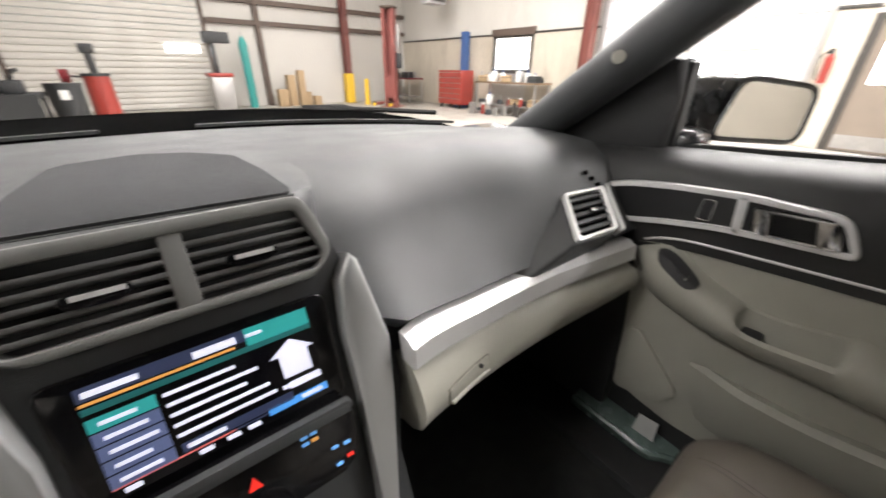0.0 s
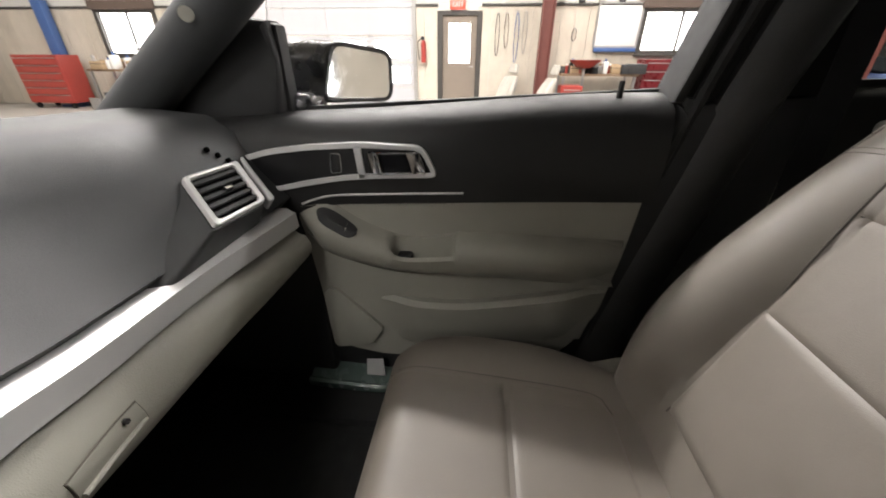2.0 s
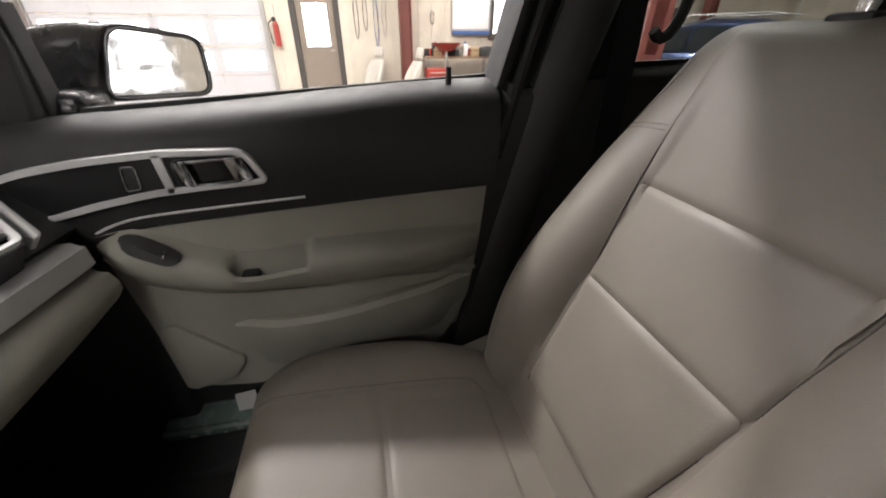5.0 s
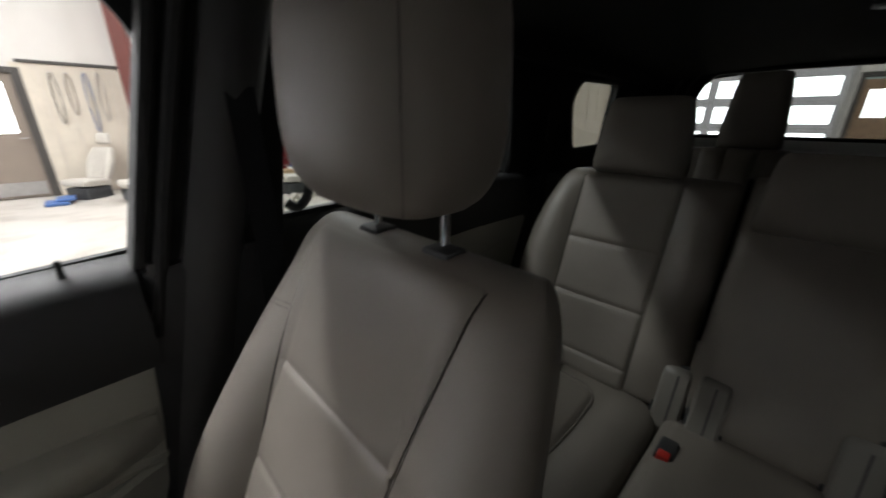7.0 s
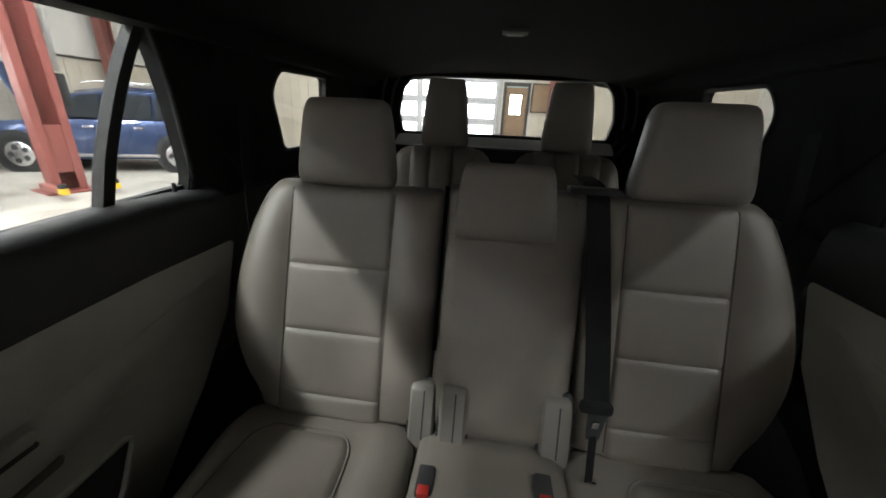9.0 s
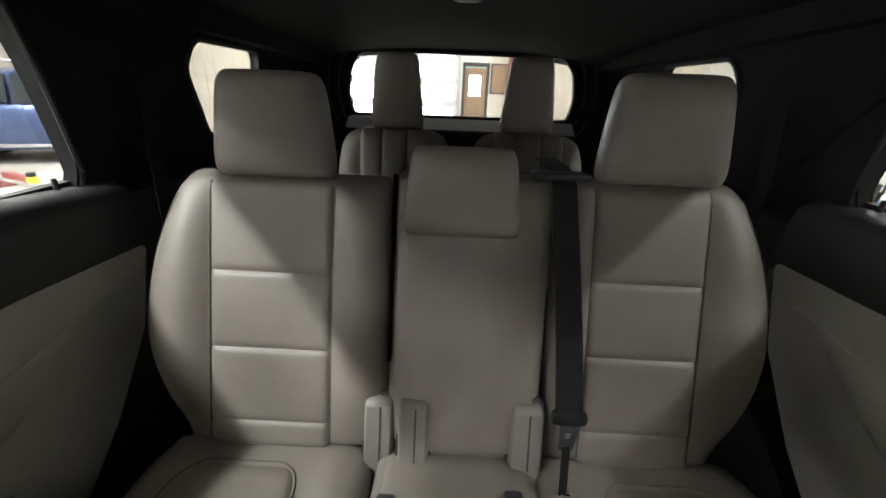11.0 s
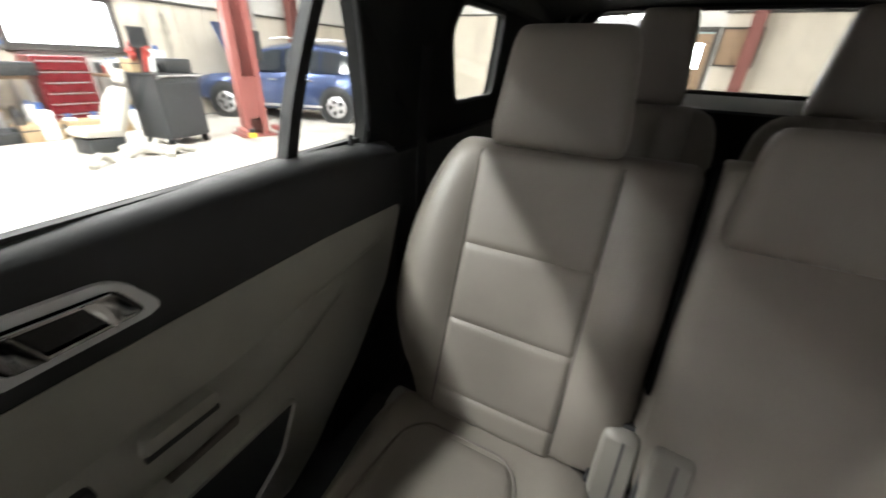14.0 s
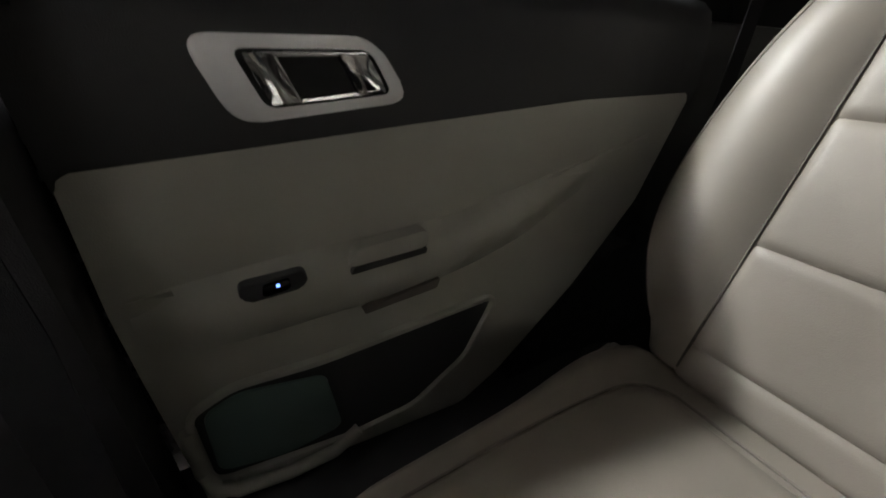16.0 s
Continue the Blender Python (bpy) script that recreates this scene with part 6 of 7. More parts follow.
ext = thing("fire_extinguisher", "red fire extinguisher hung on the wall", "extinguisher", (X1 - 0.1, 1.64, 1.1))
part("cylinder", cyl((X1 - 0.10, 1.64, 1.10), (X1 - 0.10, 1.64, 1.50), 0.06, 20), TOOL_RED, ext)
part("shoulder", cyl((X1 - 0.10, 1.64, 1.50), (X1 - 0.10, 1.64, 1.56), 0.06, 20, 0.025), TOOL_RED, ext)
part("valve", box(X1 - 0.13, X1 - 0.07, 1.62, 1.69, 1.56, 1.64, 0.01), BLACK, ext)
part("hose", tube([(X1 - 0.10, 1.69, 1.60), (X1 - 0.12, 1.77, 1.52), (X1 - 0.11, 1.76, 1.30), (X1 - 0.10, 1.74, 1.15)], 0.012, 8), RUBBER, ext)
part("bracket", box(X1 - 0.022, X1 - 0.004, 1.60, 1.68, 1.15, 1.45), STEEL, ext)


def sectional_door(name, axis, at, a0, a1, top, sign, rows, glazed, label):
    """An overhead door of stacked panels with hinges, tracks and a row of panes."""
    root = thing(name, label, "overhead door", kind="structure")

    def B(p, q, d0, d1, z0, z1, bev=0.0):
        lo, hi = sorted((at + sign * d0, at + sign * d1))
        return box(lo, hi, p, q, z0, z1, bev) if axis == "y" else box(p, q, lo, hi, z0, z1, bev)
    n = max(3, round((a1 - a0) / 1.05))
    h = top / rows
    for r in range(rows):
        z0, z1 = r * h + 0.004, (r + 1) * h - 0.004
        if r in glazed:
            for k in range(n):
                p, q = a0 + (a1 - a0) * k / n, a0 + (a1 - a0) * (k + 1) / n
                part("pane", B(p + 0.10, q - 0.10, 0.018, 0.026, z0 + 0.10, z1 - 0.10), DAYLIGHT, root, "bright daylit pane", smooth=0)
            bm = bmesh.new()
            for k in range(n + 1):
                p = a0 + (a1 - a0) * k / n
                lo, hi = sorted((at, at + sign * 0.045))
                e0, e1 = max(p - 0.10, a0), min(p + 0.10, a1)
                box(lo, hi, e0, e1, z0, z1, bm=bm) if axis == "y" else box(e0, e1, lo, hi, z0, z1, bm=bm)
            for zz0, zz1 in ((z0, z0 + 0.10), (z1 - 0.10, z1)):
                lo, hi = sorted((at + sign * 0.001, at + sign * 0.044))
                box(lo, hi, a0, a1, zz0, zz1, bm=bm) if axis == "y" else box(a0, a1, lo, hi, zz0, zz1, bm=bm)
            part("panel", bm, WHITE_METAL, root, smooth=0)
        else:
            part("panel", B(a0, a1, 0.0, 0.045, z0, z1, 0.006), WHITE_METAL, root, smooth=0)
        for k in range(n + 1):
            p = a0 + (a1 - a0) * k / n
            part("hinge", B(p - 0.02, p + 0.02, 0.045, 0.058, z1 - 0.04, z1 + 0.04, 0.004), STEEL, root, smooth=0)
            if 0 < k < n:
                part("stile", B(p - 0.010, p + 0.010, 0.045, 0.050, z0 + 0.07, z1 - 0.07), WHITE_METAL, root, smooth=0)
    for p in (a0 - 0.09, a1 + 0.01):
        part("track", B(p, p + 0.08, 0.0, 0.10, 0.0, top + 0.2, 0.006), STEEL, root, "steel track", smooth=0)
    return root


sectional_door("overhead_door_1", "y", X1 + 0.02, 1.90, 6.0, 4.4, -1, 8, (1, 2), "white sectional overhead door with a row of bright panes")
sectional_door("overhead_door_2", "x", Y0 - 0.06, 0.0, 3.6, 3.6, 1, 6, (1, 2, 3, 4), "overhead door of bright glazed panels")
sectional_door("overhead_door_3", "y", X0 - 0.06, 2.0, 5.5, 4.2, 1, 8, (3,), "white sectional overhead door")

# Slatted roller door in the far wall.
roll = thing("overhead_door_4", "pale slatted roller door with dark joints", "overhead door", kind="structure")
for i in range(28):
    z = 0.02 + i * 0.165
    part("slat", prism([(0, z), (0.035, z + 0.01), (0.045, z + 0.08), (0.03, z + 0.145), (0, z + 0.158)], lambda p, q, d: (d, Y1 + 0.05 - p, q), -2.17, 2.37), SLAT_METAL, roll, smooth=0)
for x in (-2.27, 2.38):
    part("guide", box(x, x + 0.10, Y1 - 0.06, Y1 + 0.06, 0, 4.7, 0.006), STEEL_BROWN, roll, smooth=0)
part("lit_slot", box(1.30, 2.15, Y1 - 0.012, Y1 + 0.004, 1.60, 1.82), DAYLIGHT, roll, "bright lit slot", smooth=0)

# Steel rails and columns of the building.
steel = thing("wall_steel", "dark steel rails and posts along the wall", "steelwork", kind="structure")
for x0, x1, z in ((2.50, X1, 3.05), (2.50, X1, 2.45), (X0, -2.30, 3.75), (X0, -2.30, 2.55)):
    part("girt", box(x0, x1, Y1 - 0.16, Y1 - 0.004, z, z + 0.14, 0.008), STEEL_BROWN, steel, smooth=0)
part("post", box(3.9, 4.06, Y1 - 0.2, Y1 - 0.004, 0, ZC, 0.008), STEEL_BROWN, steel, smooth=0)
for x, y, m in ((6.95, Y1 - 0.35, STEEL_RED), (X1 - 0.28, -1.10, STEEL_RED), (X1 - 0.28, 6.25, STEEL_RED), (X1 - 0.28, -9.0, STEEL_RED), (-1.55, Y0 + 0.3, STEEL_RED)):
    c = part("column", box(x - 0.02, x + 0.02, y - 0.11, y + 0.11, 0, ZC), m, steel, "oxide red steel column", smooth=0)
    for dy in (-0.12, 0.12):
        part("flange", box(x - 0.11, x + 0.11, y + dy - 0.011, y + dy + 0.011, 0, ZC), m, c, smooth=0)
guard = part("column_guard", box(6.80, 7.10, Y1 - 0.52, Y1 - 0.18, 0, 1.05, 0.02), YELLOW, steel, "yellow column guard", smooth=0)
for y in (-9.5, -6.8, 12.6):
    part("purlin", box(X1 - 0.14, X1 - 0.004, y - 1.2, y + 1.2, 3.6, 3.75), STEEL_BROWN, steel, smooth=0)

# Windows in the side wall.


def wall_window(name, y0, y1, z0, z1, label):
    root = thing(name, label, "window", kind="structure")
    part("pane", box(X1 + 0.08, X1 + 0.09, y0, y1, z0, z1), DAYLIGHT, root, "bright daylit pane", smooth=0)
    part("frame", ring_frame([(y0 - 0.07, z0 - 0.07), (y1 + 0.07, z0 - 0.07), (y1 + 0.07, z1 + 0.07), (y0 - 0.07, z1 + 0.07)], [(y0 + 0.02, z0 + 0.02), (y1 - 0.02, z0 + 0.02), (y1 - 0.02, z1 - 0.02), (y0 + 0.02, z1 - 0.02)], lambda p, q, d: (X1 - d, p, q), -0.07, 0.035, 0.004), TRIM_DARK, root, "dark window frame", smooth=0)
    part("mullion", box(X1 + 0.02, X1 + 0.07, (y0 + y1) / 2 - 0.02, (y0 + y1) / 2 + 0.02, z0, z1), TRIM_DARK, root, smooth=0)
    part("sill", box(X1 - 0.10, X1 + 0.02, y0 - 0.1, y1 + 0.1, z0 - 0.10, z0 - 0.06, 0.006), TRIM_DARK, root, smooth=0)
    part("header", box(X1 - 0.08, X1 - 0.02, y0 - 0.12, y1 + 0.12, z1 + 0.05, z1 + 0.24, 0.006), STEEL_BROWN, root, "dark blind box over the window", smooth=0)
    return root


wall_window("window_1", -4.80, -3.22, 1.36, 2.12, "bright window in a dark frame above the benches")
wall_window("window_2", 8.25, 9.75, 1.25, 2.15, "bright window in a dark frame")
board = thing("whiteboard", "white marker board with a blue tray on the wall", "whiteboard", (X1 - 0.03, -2.7, 1.7))
part("face", box(X1 - 0.045, X1 - 0.022, -3.12, -2.22, 1.45, 2.26, 0.004), WHITE_PLASTIC, board)
part("frame", ring_frame([(-3.15, 1.42), (-2.19, 1.42), (-2.19, 2.29), (-3.15, 2.29)], [(-3.11, 1.46), (-2.23, 1.46), (-2.23, 2.25), (-3.11, 2.25)], lambda p, q, d: (X1 - d, p, q), 0.02, 0.055, 0.003), STEEL, board, smooth=0)
part("tray", box(X1 - 0.12, X1 - 0.02, -3.12, -2.22, 1.34, 1.42, 0.01), TOOL_BLUE, board, "blue tray")

# Two-post lifts.


def lift(name_at, x, y, turn, h=3.15):
    t = thing("vehicle_lift", "tall red steel post of a vehicle lift", "vehicle lift", (x, y, 0), "lift posts")
    m = pose(x, y, 0, 0, 0, turn)

    def L(p):
        return tuple(m @ Vector(p))
    def bx(x0, x1, y0, y1, z0, z1, b=0.0):
        bm = box(x0, x1, y0, y1, z0, z1, b)
        bm.transform(m)
        return bm
    part("column_web", bx(-0.02, 0.02, -0.19, 0.19, 0.02, h), LIFT_RED, t, smooth=0)
    for s in (-1, 1):
        part("column_side", bx(-0.02, 0.26, s * 0.19 - 0.012, s * 0.19 + 0.012, 0.02, h, 0.003), LIFT_RED, t, smooth=0)
        part("column_lip", bx(0.25, 0.27, s * 0.15 - 0.05, s * 0.15 + 0.05, 0.02, h), LIFT_RED, t, smooth=0)
    part("base_plate", bx(-0.25, 0.4, -0.32, 0.32, 0.0, 0.022, 0.004), LIFT_RED, t, smooth=0)
    part("top_plate", bx(-0.06, 0.32, -0.23, 0.23, h, h + 0.06, 0.006), STEEL_BROWN, t, smooth=0)
    part("carriage", bx(0.04, 0.24, -0.16, 0.16, 0.30, 1.0, 0.01), LIFT_RED, t, smooth=0)
    for s in (-1, 1):
        part("arm", bx(0.24, 0.95, s * 0.30 - 0.045, s * 0.30 + 0.045, 0.10, 0.18, 0.01), LIFT_RED, t, "red swing arm", smooth=0)
        part("arm_end", bx(0.90, 1.0, s * 0.30 - 0.05, s * 0.30 + 0.05, 0.095, 0.185, 0.01), YELLOW, t, "yellow painted arm end", smooth=0)
        part("pad", cyl(L((0.95, s * 0.30, 0.185)), L((0.95, s * 0.30, 0.24)), 0.05, 16), RUBBER, t)
    part("control_box", bx(-0.02, 0.10, 0.20, 0.34, 1.75, 2.25, 0.01), STEEL, t, "grey control box")
    part("motor", cyl(L((0.05, 0.28, 2.25)), L((0.05, 0.28, 2.55)), 0.08, 18), STEEL, t, "grey motor")
    part("tank", bx(-0.03, 0.13, 0.20, 0.36, 1.25, 1.72, 0.02), CART_BLACK, t)
    part("hose", tube([L((0.05, 0.25, 1.3)), L((0.02, 0.24, 0.8)), L((0.03, 0.22, 0.3))], 0.012, 6), RUBBER, t)
    part("label_bar", bx(0.10, 0.22, -0.204, -0.2025, 2.35, 2.75), YELLOW, t, smooth=0)
    return t


lift("a", 6.75, -5.2, 160)
lift("b", 7.5, 12.5, 215, 3.0)

# ---- blue car under the lift ----


def blue_car(x, y, turn):
    t = thing("parked_car", "blue parked crossover car with its bonnet raised", "car", (x, y, 0))
    m = pose(x, y, 0, 0, 0, turn)

    def put(name, bm, material, parent=t, label="", smooth=40):
        bm.transform(m)
        return part(name, bm, material, parent, label, smooth)
    W = 0.86
    rings = []
    prof = [(-2.15, 0.45, 0.80, 0.80), (-2.10, 0.35, 0.98, 0.84), (-1.6, 0.28, 1.02, W), (-0.6, 0.25, 1.0, W), (0.5, 0.25, 0.99, W), (1.0, 0.26, 0.97, W), (1.6, 0.30, 0.92, 0.84), (2.0, 0.34, 0.84, 0.78), (2.2, 0.42, 0.70, 0.66)]
    for px, z0, z1, w in prof:
        rings.append([(px, w * a, z0 + (z1 - z0) * b) for a, b in ((-0.9, 0), (-1, 0.15), (-1, 0.55), (-0.97, 0.85), (-0.9, 1), (0, 1.03), (0.9, 1), (0.97, 0.85), (1, 0.55), (1, 0.15), (0.9, 0))])
    put("body", loft(rings), BLUE_CAR)
    rings = []
    for px, z1, w in ((-2.05, 1.02, 0.72), (-1.85, 1.48, 0.62), (-1.2, 1.60, 0.62), (-0.3, 1.62, 0.62), (0.35, 1.52, 0.60), (1.0, 0.99, 0.70)):
        rings.append([(px, a * w, 0.95 + (z1 - 0.95) * b) for a, b in ((-1.16, 0), (-1.0, 0.88), (-0.8, 1), (0, 1.03), (0.8, 1), (1.0, 0.88), (1.16, 0))])
    put("cabin", loft(rings), BLUE_CAR)
    for s in (-1, 1):
        for poly in ([(-1.85, 1.04), (-1.72, 1.40), (-1.05, 1.46), (-1.02, 1.04)], [(-0.95, 1.04), (-0.97, 1.47), (-0.18, 1.49), (-0.15, 1.04)], [(-0.08, 1.04), (-0.10, 1.48), (0.28, 1.42), (0.78, 1.04)]):
            put("side_window", prism(poly, lambda p, q, d, s=s: (p, s * (0.795 - 0.16 * (q - 0.95) / 0.6 - 0.02 + d), q), 0, 0.03), CAR_GLASS_DARK, t, "dark car window")
        for px in (-1.35, 1.30):
            put("arch", cyl((px, s * 0.80, 0.36), (px, s * 0.872, 0.36), 0.42, 26), CART_BLACK, t)
            w = put("wheel", cyl((px, s * 0.72, 0.34), (px, s * 0.885, 0.34), 0.34, 26), RUBBER, t, "black tyre")
            put("rim", cyl((px, s * 0.88, 0.34), (px, s * 0.90, 0.34), 0.235, 20, 0.21), ALLOY, w)
            for k in range(5):
                a = 2 * math.pi * k / 5
                put("spoke_gap", cyl((px + 0.13 * math.cos(a), s * 0.893, 0.34 + 0.13 * math.sin(a)), (px + 0.13 * math.cos(a), s * 0.903, 0.34 + 0.13 * math.sin(a)), 0.05, 10), CART_BLACK, w)
        for px in (-0.75, 0.1):
            put("door_handle", box(px - 0.09, px + 0.09, min(s * 0.86, s * 0.885), max(s * 0.86, s * 0.885), 0.85, 0.885, 0.008), CHROME)
        put("sill_strip", box(-1.0, 0.95, min(s * 0.85, s * 0.875), max(s * 0.85, s * 0.875), 0.30, 0.36, 0.01), STEEL)
        put("tail_lamp", box(-2.16, -2.05, min(s * 0.62, s * 0.80), max(s * 0.62, s * 0.80), 0.85, 1.12, 0.03), TOOL_RED, t, "red tail lamp")
        put("roof_bar", tube([(-1.6, s * 0.52, 1.66), (-1.4, s * 0.52, 1.69), (0.0, s * 0.52, 1.70), (0.2, s * 0.52, 1.66)], 0.018, 8), STEEL)
    put("rear_window", prism([(-0.55, 1.08), (0.55, 1.08), (0.50, 1.42), (-0.50, 1.42)], lambda p, q, d: (-2.03 + (q - 1.05) * 0.42 - d, p, q), 0, 0.03), CAR_GLASS_DARK)
    put("raised_bonnet", solid_sheet([[(1.05 + 0.35 * q, a * 0.72, 0.99 + 0.95 * q) for a in np.linspace(-1, 1, 7)] for q in np.linspace(0, 1, 5)], 0.03), BLUE_CAR, t, "raised blue bonnet")
    return t


blue_car(8.0, -7.5, 21)

# ---- shop furniture and clutter ----
rnd = random.Random(7)


def bench(x, y0, y1, label, depth=0.7, h=0.92, top=WOOD, legs=STEEL):
    t = thing("workbench", label, "workbench", (x, (y0 + y1) / 2, 0), "workbenches")
    part("top", box(x - depth / 2, x + depth / 2, y0, y1, h - 0.05, h, 0.006), top, t, smooth=0)
    part("shelf", box(x - depth / 2 + 0.04, x + depth / 2 - 0.04, y0 + 0.05, y1 - 0.05, 0.22, 0.25), legs, t, smooth=0)
    for a in (x - depth / 2 + 0.05, x + depth / 2 - 0.05):
        for b in (y0 + 0.06, y1 - 0.06):
            part("leg", box(a - 0.025, a + 0.025, b - 0.025, b + 0.025, 0, h - 0.05), legs, t, smooth=0)
    return t


KINDS = [("parts_box", "cardboard parts box on the workbench", "box", CARD), ("spray_can", "small spray can on the workbench", "can", TOOL_RED), ("jug", "white plastic jug with a narrow neck", "jug", WHITE_PLASTIC),
         ("tool_case", "black plastic tool case on the bench", "tool case", CART_BLACK), ("machine_part", "dark greasy machine part on the bench", "car part", CART_BLACK), ("steel_bracket", "bare steel bracket on the workbench", "car part", STEEL), ("bottle", "small dark bottle with a cap", "bottle", TRIM_DARK)]


def clutter(x0, x1, y0, y1, z, n, big=1.0):
    for i in range(n):
        x, y = rnd.uniform(x0, x1), y0 + (y1 - y0) * (i + rnd.uniform(0.2, 0.8)) / n
        k = KINDS[rnd.randrange(len(KINDS))]
        t = thing(k[0], k[1], k[2], (x, y, z), "things on the benches")
        s = rnd.uniform(0.7, 1.25) * big
        if k[0] in ("spray_can", "bottle"):
            part("can_body", cyl((x, y, z), (x, y, z + 0.17 * s), 0.033 * s, 14), k[3], t)
            part("cap", cyl((x, y, z + 0.17 * s), (x, y, z + 0.21 * s), 0.025 * s, 14, 0.018 * s), WHITE_PLASTIC if k[0] == "spray_can" else BLACK, t)
        elif k[0] == "jug":
            part("jug_body", box(x - 0.07 * s, x + 0.07 * s, y - 0.05 * s, y + 0.05 * s, z, z + 0.22 * s, 0.02 * s), k[3], t)
            part("neck", cyl((x, y, z + 0.21 * s), (x, y, z + 0.27 * s), 0.022 * s, 12), TOOL_BLUE, t)
            part("grip", tube([(x + 0.06 * s, y, z + 0.2 * s), (x + 0.1 * s, y, z + 0.17 * s), (x + 0.07 * s, y, z + 0.1 * s)], 0.01 * s, 6), k[3], t)
        elif k[0] == "machine_part":
            part("casting", cyl((x, y, z), (x, y, z + 0.12 * s), 0.10 * s, 14, 0.07 * s), k[3], t)
            part("shaft", cyl((x, y, z + 0.12 * s), (x, y, z + 0.24 * s), 0.03 * s, 10), STEEL, t)
        elif k[0] == "steel_bracket":
            part("plate", box(x - 0.10 * s, x + 0.10 * s, y - 0.06 * s, y + 0.06 * s, z, z + 0.03 * s, 0.005), k[3], t)
            part("upright", box(x - 0.10 * s, x - 0.07 * s, y - 0.06 * s, y + 0.06 * s, z + 0.03 * s, z + 0.16 * s, 0.005), k[3], t)
        else:
            part("case", box(x - 0.12 * s, x + 0.12 * s, y - 0.15 * s, y + 0.15 * s, z, z + 0.16 * s, 0.012), k[3], t)
            part("lid_band", box(x - 0.123 * s, x + 0.123 * s, y - 0.153 * s, y + 0.153 * s, z + 0.10 * s, z + 0.112 * s), TRIM_DARK, t)


bench(9.25, -3.05, -1.45, "cluttered steel workbench along the wall")
bench(9.25, -5.6, -4.1, "cluttered steel workbench under the window")
bench(9.3, 7.3, 9.8, "cluttered workbench by the window")
bench(9.0, 13.2, 14.9, "dark workbench in the far corner", top=TOOL_DARKRED)
clutter(9.2, 9.5, -3.0, -1.5, 0.92, 16, 0.95)
clutter(9.2, 9.5, -5.55, -4.15, 0.92, 14, 0.95)
clutter(9.0, 9.5, -3.0, -1.5, 0.25, 8, 1.1)
clutter(9.2, 9.5, 7.4, 9.7, 0.92, 14, 1.0)
clutter(8.8, 9.2, 13.3, 14.8, 0.92, 9, 1.1)
clutter(8.95, 9.1, -3.0, -1.5, 0.92, 15, 1.05)
clutter(8.95, 9.1, -5.55, -4.15, 0.92, 13, 1.05)
clutter(9.0, 9.5, -5.55, -4.15, 0.25, 8, 1.1)
clutter(8.6, 8.9, -4.3, -2.3, 0.0, 10, 1.3)
clutter(8.95, 9.1, 7.4, 9.7, 0.92, 12, 1.1)
clutter(8.55, 8.85, -3.1, -1.9, 0.0, 7, 2.0)
clutter(8.55, 8.9, 7.5, 9.6, 0.0, 8, 1.7)
clutter(9.0, 9.5, 7.5, 9.6, 0.25, 8, 1.1)


def tool_chest(x, y, w, d, h, material, label, turn=0, drawers=6):
    t = thing("tool_chest", label, "tool chest", (x, y, 0), "tool chests")
    m = pose(x, y, 0, 0, 0, turn)

    def put(name, bm, mt, parent=t, lab=""):
        bm.transform(m)
        return part(name, bm, mt, parent, lab, smooth=0)
    put("cabinet", box(-d / 2, d / 2, -w / 2, w / 2, 0.13, h, 0.01), material)
    dz = (h - 0.22) / drawers
    for i in range(drawers):
        z = 0.17 + i * dz
        dr = put("drawer", box(-d / 2 - 0.018, -d / 2 + 0.002, -w / 2 + 0.03, w / 2 - 0.03, z + 0.008, z + dz - 0.008, 0.004), material)
        put("drawer_pull", box(-d / 2 - 0.032, -d / 2 - 0.016, -w / 2 + 0.05, w / 2 - 0.05, z + dz - 0.032, z + dz - 0.014, 0.003), STEEL, dr, "steel drawer pull")
    for a in (-1, 1):
        for b in (-1, 1):
            put("castor", cyl((a * d * 0.4, b * w * 0.4 - 0.02, 0.065), (a * d * 0.4, b * w * 0.4 + 0.02, 0.065), 0.065, 14), RUBBER)
    return t


tool_chest(9.2, -3.50, 0.72, 0.5, 1.20, TOOL_DARKRED, "dark red tool chest with bright drawer pulls")
tool_chest(9.25, 11.1, 1.25, 0.55, 1.22, TOOL_RED, "large red tool chest against the wall")
tool_chest(8.35, -1.55, 0.42, 0.4, 0.72, TOOL_RED, "small red rolling tool cart")
drain = thing("oil_drain", "red oil drain funnel on a stand", "oil drain", (8.9, -1.9, 0))
part("bowl", cyl((8.9, -1.9, 1.02), (8.9, -1.9, 1.18), 0.12, 20, 0.34), TOOL_RED, drain)
part("stem", cyl((8.9, -1.9, 0.45), (8.9, -1.9, 1.02), 0.03, 12), STEEL, drain)
part("tank", cyl((8.9, -1.9, 0.05), (8.9, -1.9, 0.50), 0.22, 20), TOOL_RED, drain)
part("foot", box(8.68, 9.12, -2.12, -1.68, 0.0, 0.06, 0.01), CART_BLACK, drain)

# Black computer cart with a screen and gloves on top.
cart = thing("computer_cart", "black rolling shop cart with a tilted display", "cart", (6.95, -3.95, 0))
mc = pose(6.95, -3.95, 0, 0, 0, 12)


def cput(name, bm, material, parent=cart, label="", smooth=0):
    bm.transform(mc)
    return part(name, bm, material, parent, label, smooth)


